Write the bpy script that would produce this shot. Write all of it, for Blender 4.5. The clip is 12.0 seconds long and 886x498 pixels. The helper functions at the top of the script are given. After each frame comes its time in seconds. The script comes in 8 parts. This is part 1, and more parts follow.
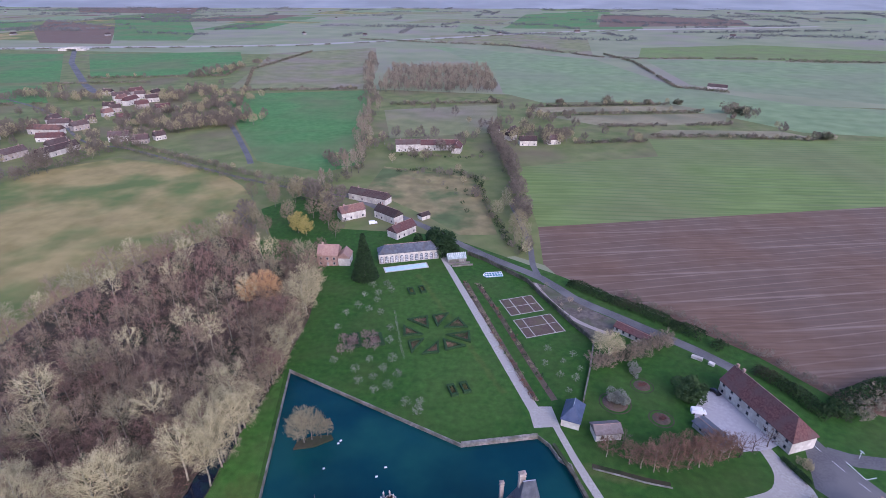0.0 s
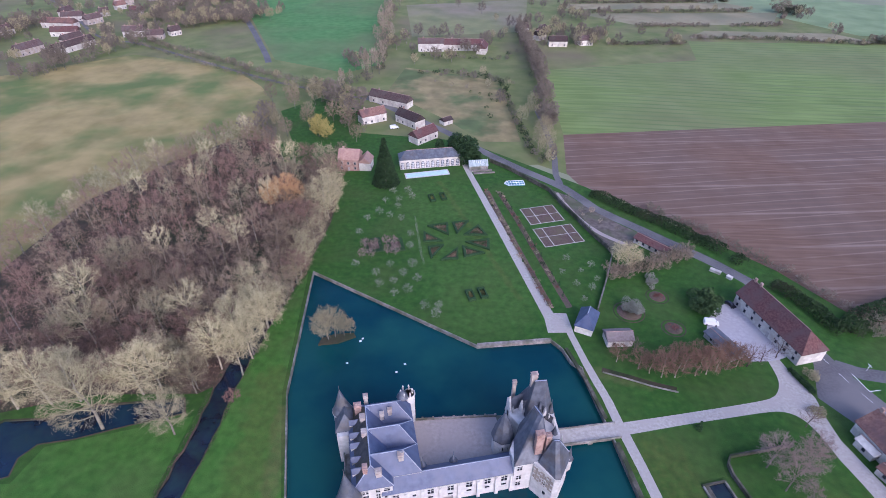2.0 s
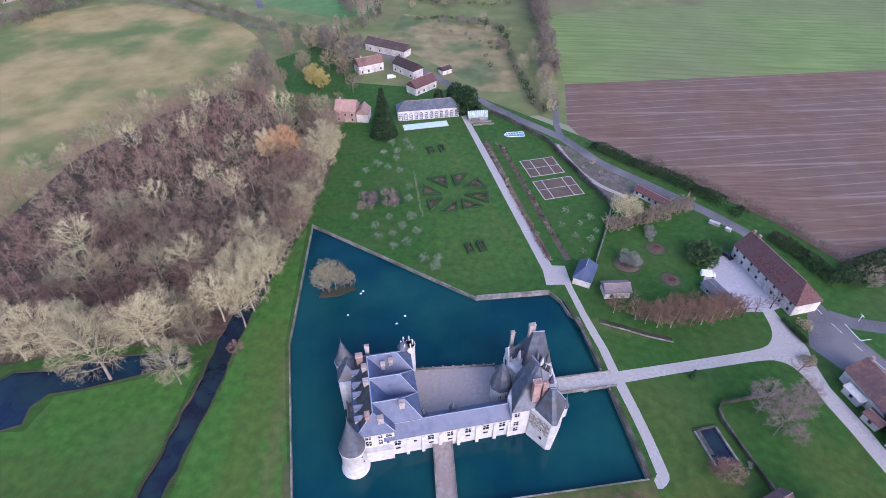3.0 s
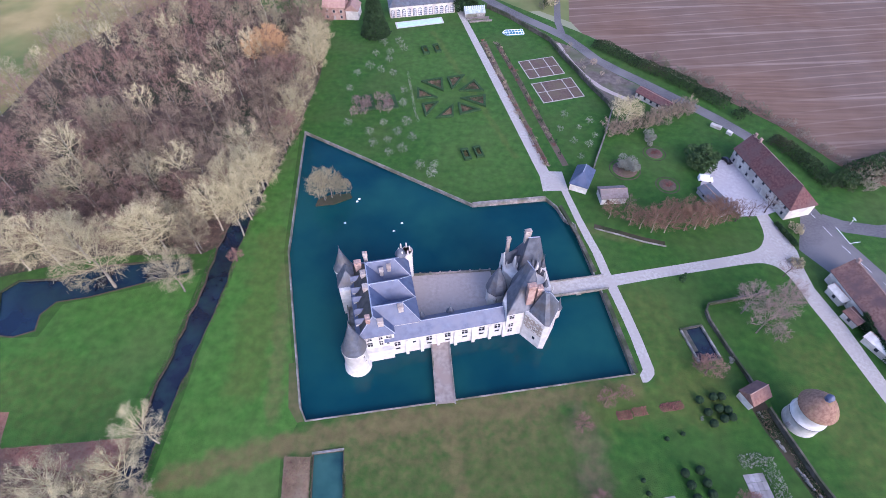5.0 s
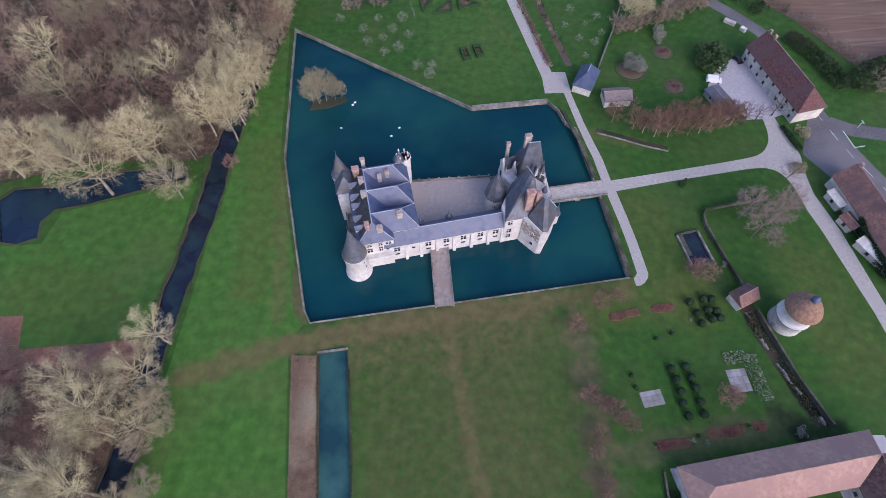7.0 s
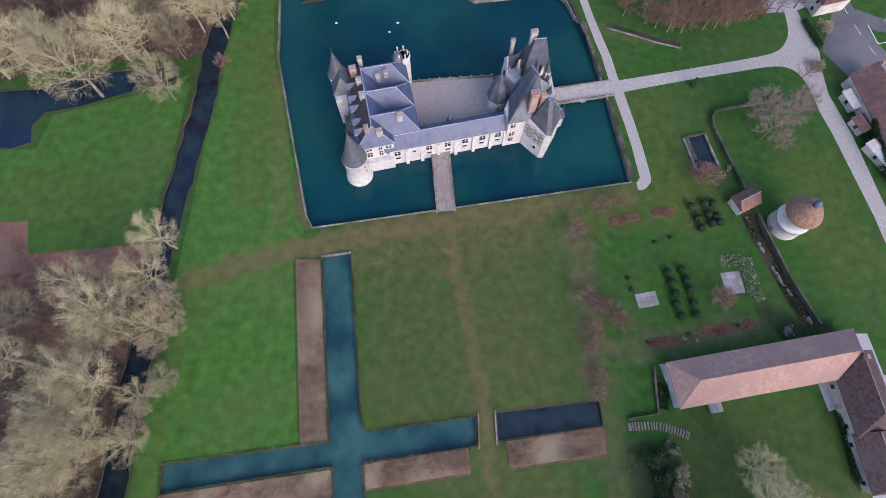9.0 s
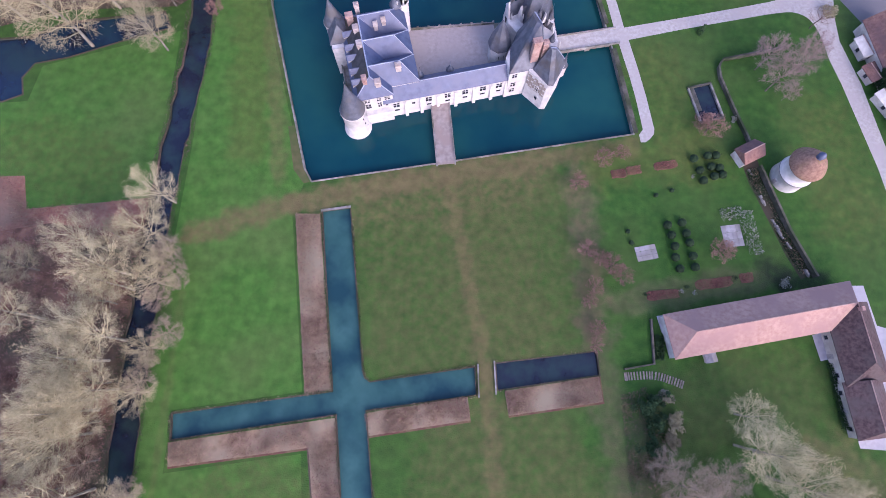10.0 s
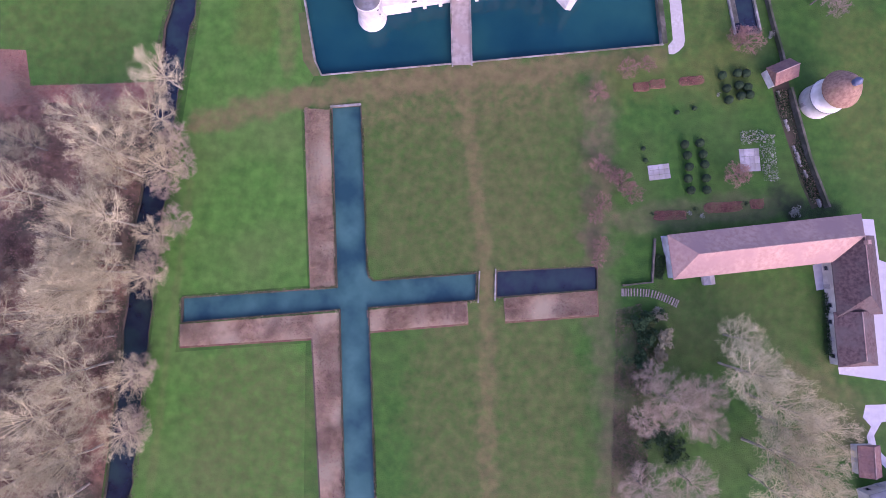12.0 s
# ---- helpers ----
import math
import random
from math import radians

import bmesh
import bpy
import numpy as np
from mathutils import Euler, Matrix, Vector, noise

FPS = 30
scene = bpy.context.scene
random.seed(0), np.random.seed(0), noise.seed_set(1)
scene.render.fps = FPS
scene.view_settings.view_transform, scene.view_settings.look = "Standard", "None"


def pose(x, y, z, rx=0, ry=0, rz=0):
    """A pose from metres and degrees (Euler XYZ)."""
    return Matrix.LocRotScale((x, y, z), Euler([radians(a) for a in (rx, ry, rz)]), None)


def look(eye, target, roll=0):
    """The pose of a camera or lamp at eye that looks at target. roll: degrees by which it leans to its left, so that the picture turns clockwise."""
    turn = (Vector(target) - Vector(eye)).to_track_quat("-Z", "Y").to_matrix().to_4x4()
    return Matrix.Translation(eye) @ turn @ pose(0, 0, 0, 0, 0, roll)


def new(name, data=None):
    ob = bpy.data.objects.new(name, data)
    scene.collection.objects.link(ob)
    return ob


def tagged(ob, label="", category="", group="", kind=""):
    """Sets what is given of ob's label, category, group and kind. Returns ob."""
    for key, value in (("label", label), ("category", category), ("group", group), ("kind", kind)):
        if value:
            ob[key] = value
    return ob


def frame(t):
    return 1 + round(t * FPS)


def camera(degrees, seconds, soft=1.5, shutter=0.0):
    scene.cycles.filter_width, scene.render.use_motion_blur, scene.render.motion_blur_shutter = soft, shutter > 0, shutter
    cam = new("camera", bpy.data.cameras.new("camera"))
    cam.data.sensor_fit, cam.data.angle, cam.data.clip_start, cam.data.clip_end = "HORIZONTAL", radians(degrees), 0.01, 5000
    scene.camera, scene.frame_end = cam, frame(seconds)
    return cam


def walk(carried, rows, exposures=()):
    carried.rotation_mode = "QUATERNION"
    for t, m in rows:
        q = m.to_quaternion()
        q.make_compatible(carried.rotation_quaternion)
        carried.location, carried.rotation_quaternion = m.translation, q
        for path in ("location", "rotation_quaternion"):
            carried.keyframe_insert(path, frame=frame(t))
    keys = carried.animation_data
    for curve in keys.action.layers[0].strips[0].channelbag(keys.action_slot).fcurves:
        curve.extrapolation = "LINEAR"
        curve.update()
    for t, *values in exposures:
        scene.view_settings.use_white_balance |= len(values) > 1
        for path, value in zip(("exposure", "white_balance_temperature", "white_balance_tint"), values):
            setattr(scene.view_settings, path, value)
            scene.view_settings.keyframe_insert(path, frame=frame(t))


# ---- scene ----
# ---------- camera and walk ----------
from mathutils.geometry import delaunay_2d_cdt

cam = camera(79.3, 12.0, soft=0.8)
walk(cam, [
    (0.0, pose(0, 0, 132, 64.00, -0.20, 0.00)),
    (0.5, pose(0, 0, 132, 61.50, -0.15, 1.81)),
    (1.0, pose(0, 0, 132, 58.98, -0.20, 2.63)),
    (1.5, pose(0, 0, 132, 56.55, -0.24, 2.71)),
    (2.0, pose(0, 0, 132, 54.08, -0.21, 2.56)),
    (2.5, pose(0, 0, 132, 51.54, -0.23, 2.53)),
    (3.0, pose(0, 0, 132, 49.05, -0.10, 2.36)),
    (5.0, pose(0, 0, 132, 39.12, -0.03, 1.75)),
    (5.5, pose(0, 0, 132, 36.62, -0.02, 1.65)),
    (6.0, pose(0, 0, 132, 34.11, -0.01, 1.58)),
    (6.5, pose(0, 0, 132, 31.61, -0.02, 1.55)),
    (7.0, pose(0, 0, 132, 29.10, -0.03, 1.51)),
    (9.0, pose(0, 0, 132, 18.93, 0.13, 1.48)),
    (9.5, pose(0, 0, 132, 16.48, 0.15, 1.44)),
    (10.0, pose(0, 0, 132, 13.98, 0.18, 1.35)),
    (10.5, pose(0, 0, 132, 11.52, 0.24, 1.32)),
    (11.0, pose(0, 0, 132, 8.94, 0.29, 1.93)),
    (11.5, pose(0, 0, 132, 6.41, 0.32, 3.29)),
    (12.0, pose(0, 0, 132, 3.96, 0.32, 5.13)),
], [
    (0.0, 0.82, 5370.0, 31.0), (3.0, 1.14, 5380.0, 29.0), (5.5, 1.37, 5450.0, 29.0), (6.0, 1.08, 5480.0, 28.0), (7.0, 0.86, 5700.0, 26.0), (9.0, 0.95, 5860.0, 22.0), (9.5, 1.05, 5790.0, 25.0),
    (10.0, 1.36, 5650.0, 37.0), (10.5, 1.44, 5670.0, 41.0), (11.2, 1.47, 5740.0, 47.0), (12.0, 1.48, 5710.0, 56.0)])

# ---------- world and sun ----------
SUN_EL, SUN_AZ = 32.0, 150.0      # degrees; azimuth clockwise from +y
world = bpy.data.worlds.new("sky")
scene.world = world
world.use_nodes = True
sky = world.node_tree.nodes.new("ShaderNodeTexSky")
sky.sky_type, sky.sun_disc = "NISHITA", False
sky.sun_elevation, sky.sun_rotation = radians(SUN_EL), radians(SUN_AZ)
sky.dust_density, sky.air_density = 2.5, 1.0
back = world.node_tree.nodes["Background"]
back.inputs["Strength"].default_value = 0.15
world.node_tree.links.new(sky.outputs["Color"], back.inputs["Color"])
sun_data = bpy.data.lights.new("sun", "SUN")
sun_data.energy, sun_data.angle, sun_data.color = 0.5, radians(45), (1.0, 0.93, 0.86)
sun = new("sun", sun_data)
az, el = radians(SUN_AZ), radians(SUN_EL)
sun.matrix_world = look((math.sin(az) * math.cos(el) * 300, math.cos(az) * math.cos(el) * 300, math.sin(el) * 300), (0, 0, 0))


# ---------- materials ----------
def surf(name, c1, c2, scale=1.0, c3=None, big=0.04, rough=0.9, bump=0.0, bscale=None, space="world", rand=0.0,
         metal=0.0, spec=0.3, ramp=(0.35, 0.65), stretch=None, big_ramp=(0.42, 0.62), detail=6.0, lines=(), wear_shade=(), mottle=None):
    """Procedural surface: fine noise between c1 and c2, large patches of c3, optional relief and spread from object to object."""
    m = bpy.data.materials.new(name)
    m.use_nodes = True
    nt = m.node_tree
    n, link = nt.nodes, nt.links.new
    bsdf = n["Principled BSDF"]
    bsdf.inputs["Roughness"].default_value = rough
    bsdf.inputs["Metallic"].default_value = metal
    bsdf.inputs["Specular IOR Level"].default_value = spec
    if space == "world":
        co = n.new("ShaderNodeNewGeometry").outputs["Position"]
    else:
        co = n.new("ShaderNodeTexCoord").outputs["Object"]
    fine = co
    if stretch:
        mp = n.new("ShaderNodeMapping")
        mp.inputs["Rotation"].default_value = (0, 0, radians(stretch[0]))
        mp.inputs["Scale"].default_value = stretch[1]
        link(co, mp.inputs["Vector"])
        fine = mp.outputs["Vector"]

    def noisy(s, d, ramped, vec):
        t = n.new("ShaderNodeTexNoise")
        t.inputs["Scale"].default_value, t.inputs["Detail"].default_value = s, d
        link(vec, t.inputs["Vector"])
        r = n.new("ShaderNodeMapRange")
        r.inputs["From Min"].default_value, r.inputs["From Max"].default_value = ramped
        link(t.outputs["Fac"], r.inputs["Value"])
        return t, r.outputs["Result"]

    def mix(f, a, b):
        x = n.new("ShaderNodeMix")
        x.data_type = "RGBA"
        for k, v in (("Factor", f), ("A", a), ("B", b)):
            sock = [i for i in x.inputs if i.name == k and i.type == ("VALUE" if k == "Factor" else "RGBA")][0]
            if isinstance(v, tuple):
                sock.default_value = (*v, 1)
            elif isinstance(v, float):
                sock.default_value = v
            else:
                link(v, sock)
        return [o for o in x.outputs if o.type == "RGBA"][0]

    t1, f1 = noisy(scale, detail, ramp, fine)
    col = mix(f1, c1, c2)
    if c3:
        _, f2 = noisy(big, 4.0, big_ramp, co)
        col = mix(f2, col, c3)
    for turn, period, tone, low, wobble in lines:
        mp = n.new("ShaderNodeMapping")
        mp.inputs["Rotation"].default_value = (0, 0, radians(turn))
        mp.inputs["Scale"].default_value = (1 / period, 1 / period, 0)
        link(co, mp.inputs["Vector"])
        w = n.new("ShaderNodeTexWave")
        w.bands_direction = "Y"
        w.inputs["Scale"].default_value = 0.3142
        w.inputs["Distortion"].default_value = wobble
        w.inputs["Detail"].default_value = 1.0
        w.inputs["Detail Scale"].default_value = 0.06
        link(mp.outputs["Vector"], w.inputs["Vector"])
        r = n.new("ShaderNodeMapRange")
        r.inputs["From Min"].default_value, r.inputs["From Max"].default_value = low, 1.0
        r.inputs["To Max"].default_value = 0.7
        link(w.outputs["Fac"], r.inputs["Value"])
        _, patchy = noisy(0.02, 3.0, (0.3, 0.6), co)
        mm = n.new("ShaderNodeMath")
        mm.operation = "MULTIPLY"
        link(r.outputs["Result"], mm.inputs[0])
        link(patchy, mm.inputs[1])
        col = mix(mm.outputs["Value"], col, tone)
    def vec(op, a, c):
        v = n.new("ShaderNodeVectorMath")
        v.operation = op
        for sock, val in zip(v.inputs, (a, c)):
            if isinstance(val, tuple):
                sock.default_value = val
            else:
                link(val, sock)
        return v

    def calc(op, a, c, clamp=False):
        v = n.new("ShaderNodeMath")
        v.operation, v.use_clamp = op, clamp
        for sock, val in zip(v.inputs, (a, c)):
            if isinstance(val, float):
                sock.default_value = val
            else:
                link(val, sock)
        return v.outputs["Value"]

    if wear_shade:  # trodden or dried strips and painted shade strips along lines, with ragged soft edges
        ragged, _ = noisy(0.22, 5.0, (0, 1), co)
        broken, thin = noisy(0.55, 12.0, (0.34, 0.62), co)
    for (ax, ay), (bx, by), half, fade, tone, most in wear_shade:
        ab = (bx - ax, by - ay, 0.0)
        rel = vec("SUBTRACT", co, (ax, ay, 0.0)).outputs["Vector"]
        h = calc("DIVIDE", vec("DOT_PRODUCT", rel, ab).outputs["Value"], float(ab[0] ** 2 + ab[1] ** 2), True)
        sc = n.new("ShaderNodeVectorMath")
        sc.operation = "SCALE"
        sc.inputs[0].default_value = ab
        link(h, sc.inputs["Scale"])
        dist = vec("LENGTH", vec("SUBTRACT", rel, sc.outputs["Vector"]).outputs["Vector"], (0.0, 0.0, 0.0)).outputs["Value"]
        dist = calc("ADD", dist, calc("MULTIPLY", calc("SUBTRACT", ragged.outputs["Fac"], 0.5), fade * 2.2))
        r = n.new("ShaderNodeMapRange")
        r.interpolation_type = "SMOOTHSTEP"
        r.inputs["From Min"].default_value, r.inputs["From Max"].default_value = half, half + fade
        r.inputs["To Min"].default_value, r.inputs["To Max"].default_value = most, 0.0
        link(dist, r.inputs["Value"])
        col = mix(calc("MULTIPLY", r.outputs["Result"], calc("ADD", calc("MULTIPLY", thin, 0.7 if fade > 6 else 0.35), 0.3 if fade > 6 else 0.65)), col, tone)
    if mottle:
        _, spots = noisy(mottle[0], 12.0, (0.3, 0.7), co)
        mr = n.new("ShaderNodeMapRange")
        mr.inputs["To Min"].default_value, mr.inputs["To Max"].default_value = 1 - mottle[1], 1 + mottle[1]
        link(spots, mr.inputs["Value"])
        hs = n.new("ShaderNodeHueSaturation")
        link(mr.outputs["Result"], hs.inputs["Value"])
        link(col, hs.inputs["Color"])
        col = hs.outputs["Color"]
    if rand:
        info = n.new("ShaderNodeObjectInfo")
        mr = n.new("ShaderNodeMapRange")
        mr.inputs["To Min"].default_value, mr.inputs["To Max"].default_value = 1 - rand, 1 + rand
        link(info.outputs["Random"], mr.inputs["Value"])
        hs = n.new("ShaderNodeHueSaturation")
        link(mr.outputs["Result"], hs.inputs["Value"])
        link(col, hs.inputs["Color"])
        col = hs.outputs["Color"]
    link(col, bsdf.inputs["Base Color"])
    if bump:
        if bscale:
            t1, _ = noisy(bscale, 5.0, (0, 1), fine)
        b = n.new("ShaderNodeBump")
        b.inputs["Strength"].default_value = 1.0
        b.inputs["Distance"].default_value = bump
        link(t1.outputs["Fac"], b.inputs["Height"])
        link(b.outputs["Normal"], bsdf.inputs["Normal"])
    return m


MAT = {}
DRY, TROD, YELLOW, RUST = (0.078, 0.090, 0.024), (0.132, 0.106, 0.042), (0.085, 0.105, 0.020), (0.140, 0.098, 0.058)
WEAR_SHADE = [((-13, 223), (9, 151), 11.0, 12.0, (0.058, 0.122, 0.020), 0.65), ((3, 14), (-3, 46), 17.0, 12.0, DRY, 0.85), ((20, 14), (18, 44), 12.0, 10.0, DRY, 0.7), ((14, -24), (24, -90), 17.0, 9.0, DRY, 0.85), ((-44, -32), (-42, -85), 9.0, 12.0, DRY, 0.65), ((62, -4), (84, 0), 6.0, 10.0, DRY, 0.5),
        ((-66, 35), (-40, 44.5), 1.2, 3.2, TROD, 0.85), ((-40, 44.5), (-12, 51), 1.4, 3.0, TROD, 0.9), ((-12, 51), (49, 62), 1.3, 3.2, TROD, 0.85), ((-30, 42), (20, 52), 3.0, 7.0, TROD, 0.4),
        ((-1, 54), (10, 2), 0.8, 2.0, TROD, 0.65), ((10, 2), (18, -90), 0.9, 2.4, TROD, 0.6), ((34, 54), (36.5, 14), 1.2, 5.0, RUST, 0.55), ((36.5, 14), (45, -50), 0.8, 5.0, RUST, 0.45),
        ((-45, 52), (-51, 98), 1.0, 2.5, TROD, 0.5), ((-54, 60), (-58, 110), 2.5, 5.0, YELLOW, 0.5), ((-95, 52), (-112, 58), 5.0, 10.0, YELLOW, 0.5), ((-66, 20), (-67, -80), 0.3, 1.2, TROD, 0.25),
        ((40, 56), (62, 60), 3.0, 6.0, YELLOW, 0.6), ((56, 86), (66, 60), 4.0, 8.0, YELLOW, 0.6), ((100, 70), (104, 45), 4.0, 10.0, YELLOW, 0.6), ((48, -10), (47, -50), 2.0, 6.0, RUST, 0.4),
        # the two near-black strips paint the shade beside the long building
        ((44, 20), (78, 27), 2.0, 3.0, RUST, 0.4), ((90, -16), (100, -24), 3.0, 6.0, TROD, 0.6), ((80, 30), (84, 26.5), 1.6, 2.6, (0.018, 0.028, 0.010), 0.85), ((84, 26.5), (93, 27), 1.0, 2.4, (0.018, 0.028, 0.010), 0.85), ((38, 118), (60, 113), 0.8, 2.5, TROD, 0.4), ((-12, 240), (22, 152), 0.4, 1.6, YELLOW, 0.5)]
MAT["lawn"] = surf("lawn_grass", (0.021, 0.075, 0.008), (0.037, 0.103, 0.012), 0.45, (0.050, 0.092, 0.017), 0.05, bump=0.15, bscale=3.0, big_ramp=(0.44, 0.74), detail=14.0, ramp=(0.32, 0.68), wear_shade=WEAR_SHADE, mottle=(0.35, 0.2))
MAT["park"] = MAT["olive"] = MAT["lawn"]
# lit copy of lawn; the darker lawn tone stands in for tree shade
MAT["lit_lawn"] = surf("lit_lawn_grass", (0.036, 0.114, 0.013), (0.060, 0.150, 0.020), 0.4, (0.070, 0.124, 0.025), 0.05, bump=0.15, bscale=3.0, big_ramp=(0.44, 0.74), detail=14.0, ramp=(0.32, 0.68), wear_shade=[w for w in WEAR_SHADE if w[0][0] < 0], mottle=(0.35, 0.18))
MAT["tile_dove"] = surf("mossy_orange_tile", (0.185, 0.105, 0.072), (0.290, 0.175, 0.120), 1.6, (0.250, 0.195, 0.085), 0.25, bump=0.05, space="object", big_ramp=(0.52, 0.72), detail=9.0)
MAT["grassland"] = surf("village_grassland", (0.118, 0.150, 0.044), (0.182, 0.194, 0.070), 0.06, (0.165, 0.142, 0.074), 0.012, big_ramp=(0.48, 0.66), detail=8.0, mottle=(0.04, 0.12))
MAT["meadow"] = surf("meadow_grass", (0.165, 0.182, 0.076), (0.225, 0.222, 0.100), 0.05, (0.225, 0.190, 0.130), 0.010, bump=0.2, bscale=1.0, mottle=(0.04, 0.12))
MAT["paddock"] = surf("rough_paddock_grass", (0.200, 0.168, 0.070), (0.280, 0.226, 0.104), 0.10, (0.095, 0.128, 0.045), 0.03, big_ramp=(0.46, 0.6), detail=9.0, mottle=(0.08, 0.2))
MAT["stubble"] = surf("pale_stubble", (0.225, 0.195, 0.108), (0.300, 0.262, 0.155), 0.08, (0.180, 0.175, 0.100), 0.02)
MAT["shade_bank"] = surf("shaded_growth_soil", (0.018, 0.030, 0.010), (0.040, 0.044, 0.018), 0.7, (0.060, 0.046, 0.030), 0.12, bump=0.2)
# farland is lightened to stand in for the pale haze of distance
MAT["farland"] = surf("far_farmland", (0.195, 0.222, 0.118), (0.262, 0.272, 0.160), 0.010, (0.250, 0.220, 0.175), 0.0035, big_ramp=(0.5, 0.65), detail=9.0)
MAT["crop"] = surf("young_crop", (0.128, 0.188, 0.048), (0.184, 0.244, 0.072), 0.35, (0.165, 0.190, 0.070), 0.010, stretch=(5, (0.05, 1.0, 1.0)), lines=((6, 7.0, (0.092, 0.150, 0.044), 0.7, 16.0), (4, 19.0, (0.158, 0.195, 0.074), 0.85, 20.0)), mottle=(0.04, 0.12))
MAT["crop3"] = surf("pale_crop", (0.165, 0.232, 0.105), (0.215, 0.282, 0.135), 0.05, (0.200, 0.235, 0.130), 0.006, detail=9.0, mottle=(0.04, 0.12))
MAT["crop2"] = surf("winter_crop", (0.062, 0.172, 0.044), (0.096, 0.212, 0.060), 0.15, (0.125, 0.168, 0.062), 0.008, mottle=(0.04, 0.12))
MAT["plough"] = surf("ploughed_soil", (0.132, 0.077, 0.049), (0.180, 0.113, 0.076), 0.6, (0.142, 0.096, 0.070), 0.02, bump=0.25, stretch=(-8, (0.04, 1.0, 1.0)), lines=((-6, 4.0, (0.170, 0.112, 0.080), 0.6, 9.0), (-10, 7.5, (0.250, 0.180, 0.140), 0.95, 13.0), (-4, 26.0, (0.270, 0.200, 0.160), 0.985, 16.0)), mottle=(0.08, 0.1))
MAT["pasture"] = surf("dry_pasture", (0.250, 0.200, 0.070), (0.345, 0.268, 0.108), 0.06, (0.115, 0.152, 0.040), 0.014, big_ramp=(0.44, 0.57), detail=8.0, mottle=(0.04, 0.12))
MAT["litter"] = surf("leaf_litter", (0.070, 0.048, 0.034), (0.112, 0.078, 0.056), 0.8, (0.036, 0.046, 0.020), 0.05, bump=0.3)
MAT["brush_floor"] = surf("reddish_brush_litter", (0.122, 0.064, 0.040), (0.232, 0.128, 0.080), 0.4, (0.075, 0.070, 0.042), 0.06, bump=0.3, detail=10.0, mottle=(0.2, 0.3))
MAT["bracken"] = surf("dead_bracken", (0.250, 0.112, 0.074), (0.350, 0.178, 0.122), 0.7, (0.170, 0.118, 0.078), 0.09, bump=0.3, detail=9.0)
MAT["reed"] = surf("dry_reed_bed", (0.190, 0.128, 0.072), (0.300, 0.212, 0.128), 0.5, (0.245, 0.200, 0.125), 0.12, bump=0.15, detail=10.0)
MAT["reed_stalk"] = surf("reed_stalks", (0.250, 0.170, 0.098), (0.370, 0.270, 0.165), 0.5, (0.240, 0.150, 0.100), 0.1)
MAT["worn"] = surf("worn_grass", (0.080, 0.084, 0.028), (0.120, 0.104, 0.044), 0.5, (0.060, 0.088, 0.022), 0.08)
MAT["asphalt"] = surf("asphalt", (0.092, 0.088, 0.092), (0.132, 0.126, 0.128), 1.5, (0.165, 0.155, 0.152), 0.06, bump=0.02)
MAT["gravel"] = surf("pale_gravel", (0.335, 0.310, 0.275), (0.440, 0.408, 0.362), 1.2, (0.375, 0.340, 0.305), 0.12, bump=0.04)
MAT["yard"] = surf("yard_gravel", (0.360, 0.345, 0.350), (0.450, 0.430, 0.435), 0.8, (0.390, 0.370, 0.370), 0.08, bump=0.03)
MAT["court"] = surf("court_gravel", (0.310, 0.265, 0.240), (0.385, 0.335, 0.305), 1.0, (0.350, 0.300, 0.270), 0.12, bump=0.03)
MAT["bridge_earth"] = surf("trodden_bridge_earth", (0.235, 0.195, 0.165), (0.330, 0.280, 0.245), 0.9, (0.280, 0.220, 0.185), 0.25, bump=0.03)
MAT["far_haze"] = surf("painted_far_haze", (0.270, 0.290, 0.300), (0.330, 0.345, 0.355), 0.004, (0.240, 0.255, 0.260), 0.0015)
MAT["water"] = surf("moat_water", (0.001, 0.031, 0.044), (0.003, 0.045, 0.056), 0.05, (0.008, 0.062, 0.058), 0.03, rough=0.08, spec=0.22, bump=0.02, bscale=0.8, detail=8.0)
MAT["dark_water"] = surf("stream_water", (0.007, 0.010, 0.020), (0.014, 0.018, 0.030), 0.1, (0.014, 0.030, 0.030), 0.2, rough=0.1, spec=0.5, bump=0.03, bscale=0.8)
MAT["pond_water"] = surf("pond_water", (0.004, 0.012, 0.028), (0.009, 0.022, 0.044), 0.1, (0.010, 0.030, 0.040), 0.1, rough=0.1, spec=0.5, bump=0.03, bscale=0.8)
MAT["canal_water"] = surf("canal_water", (0.028, 0.088, 0.078), (0.042, 0.114, 0.100), 0.12, (0.012, 0.046, 0.054), 0.08, rough=0.08, spec=0.3, bump=0.02, bscale=0.8)
MAT["stone"] = surf("limestone", (0.460, 0.442, 0.412), (0.600, 0.580, 0.548), 0.7, (0.480, 0.440, 0.400), 0.25, bump=0.03, space="object", big_ramp=(0.5, 0.8))
MAT["old_stone"] = surf("weathered_stone", (0.180, 0.168, 0.150), (0.330, 0.308, 0.280), 0.9, (0.120, 0.120, 0.085), 0.2, bump=0.08)
MAT["plaster"] = surf("cream_plaster", (0.520, 0.490, 0.430), (0.665, 0.635, 0.570), 0.8, (0.440, 0.400, 0.350), 0.3, bump=0.02, space="object", rand=0.1)
MAT["slate"] = surf("blue_slate", (0.040, 0.057, 0.112), (0.072, 0.096, 0.168), 0.6, (0.072, 0.088, 0.145), 0.25, rough=0.45, spec=0.5, bump=0.03, space="object", detail=10.0)
MAT["paving"] = surf("grey_paving", (0.260, 0.245, 0.240), (0.360, 0.340, 0.335), 1.2, (0.230, 0.215, 0.190), 0.3, bump=0.03, rand=0.15)
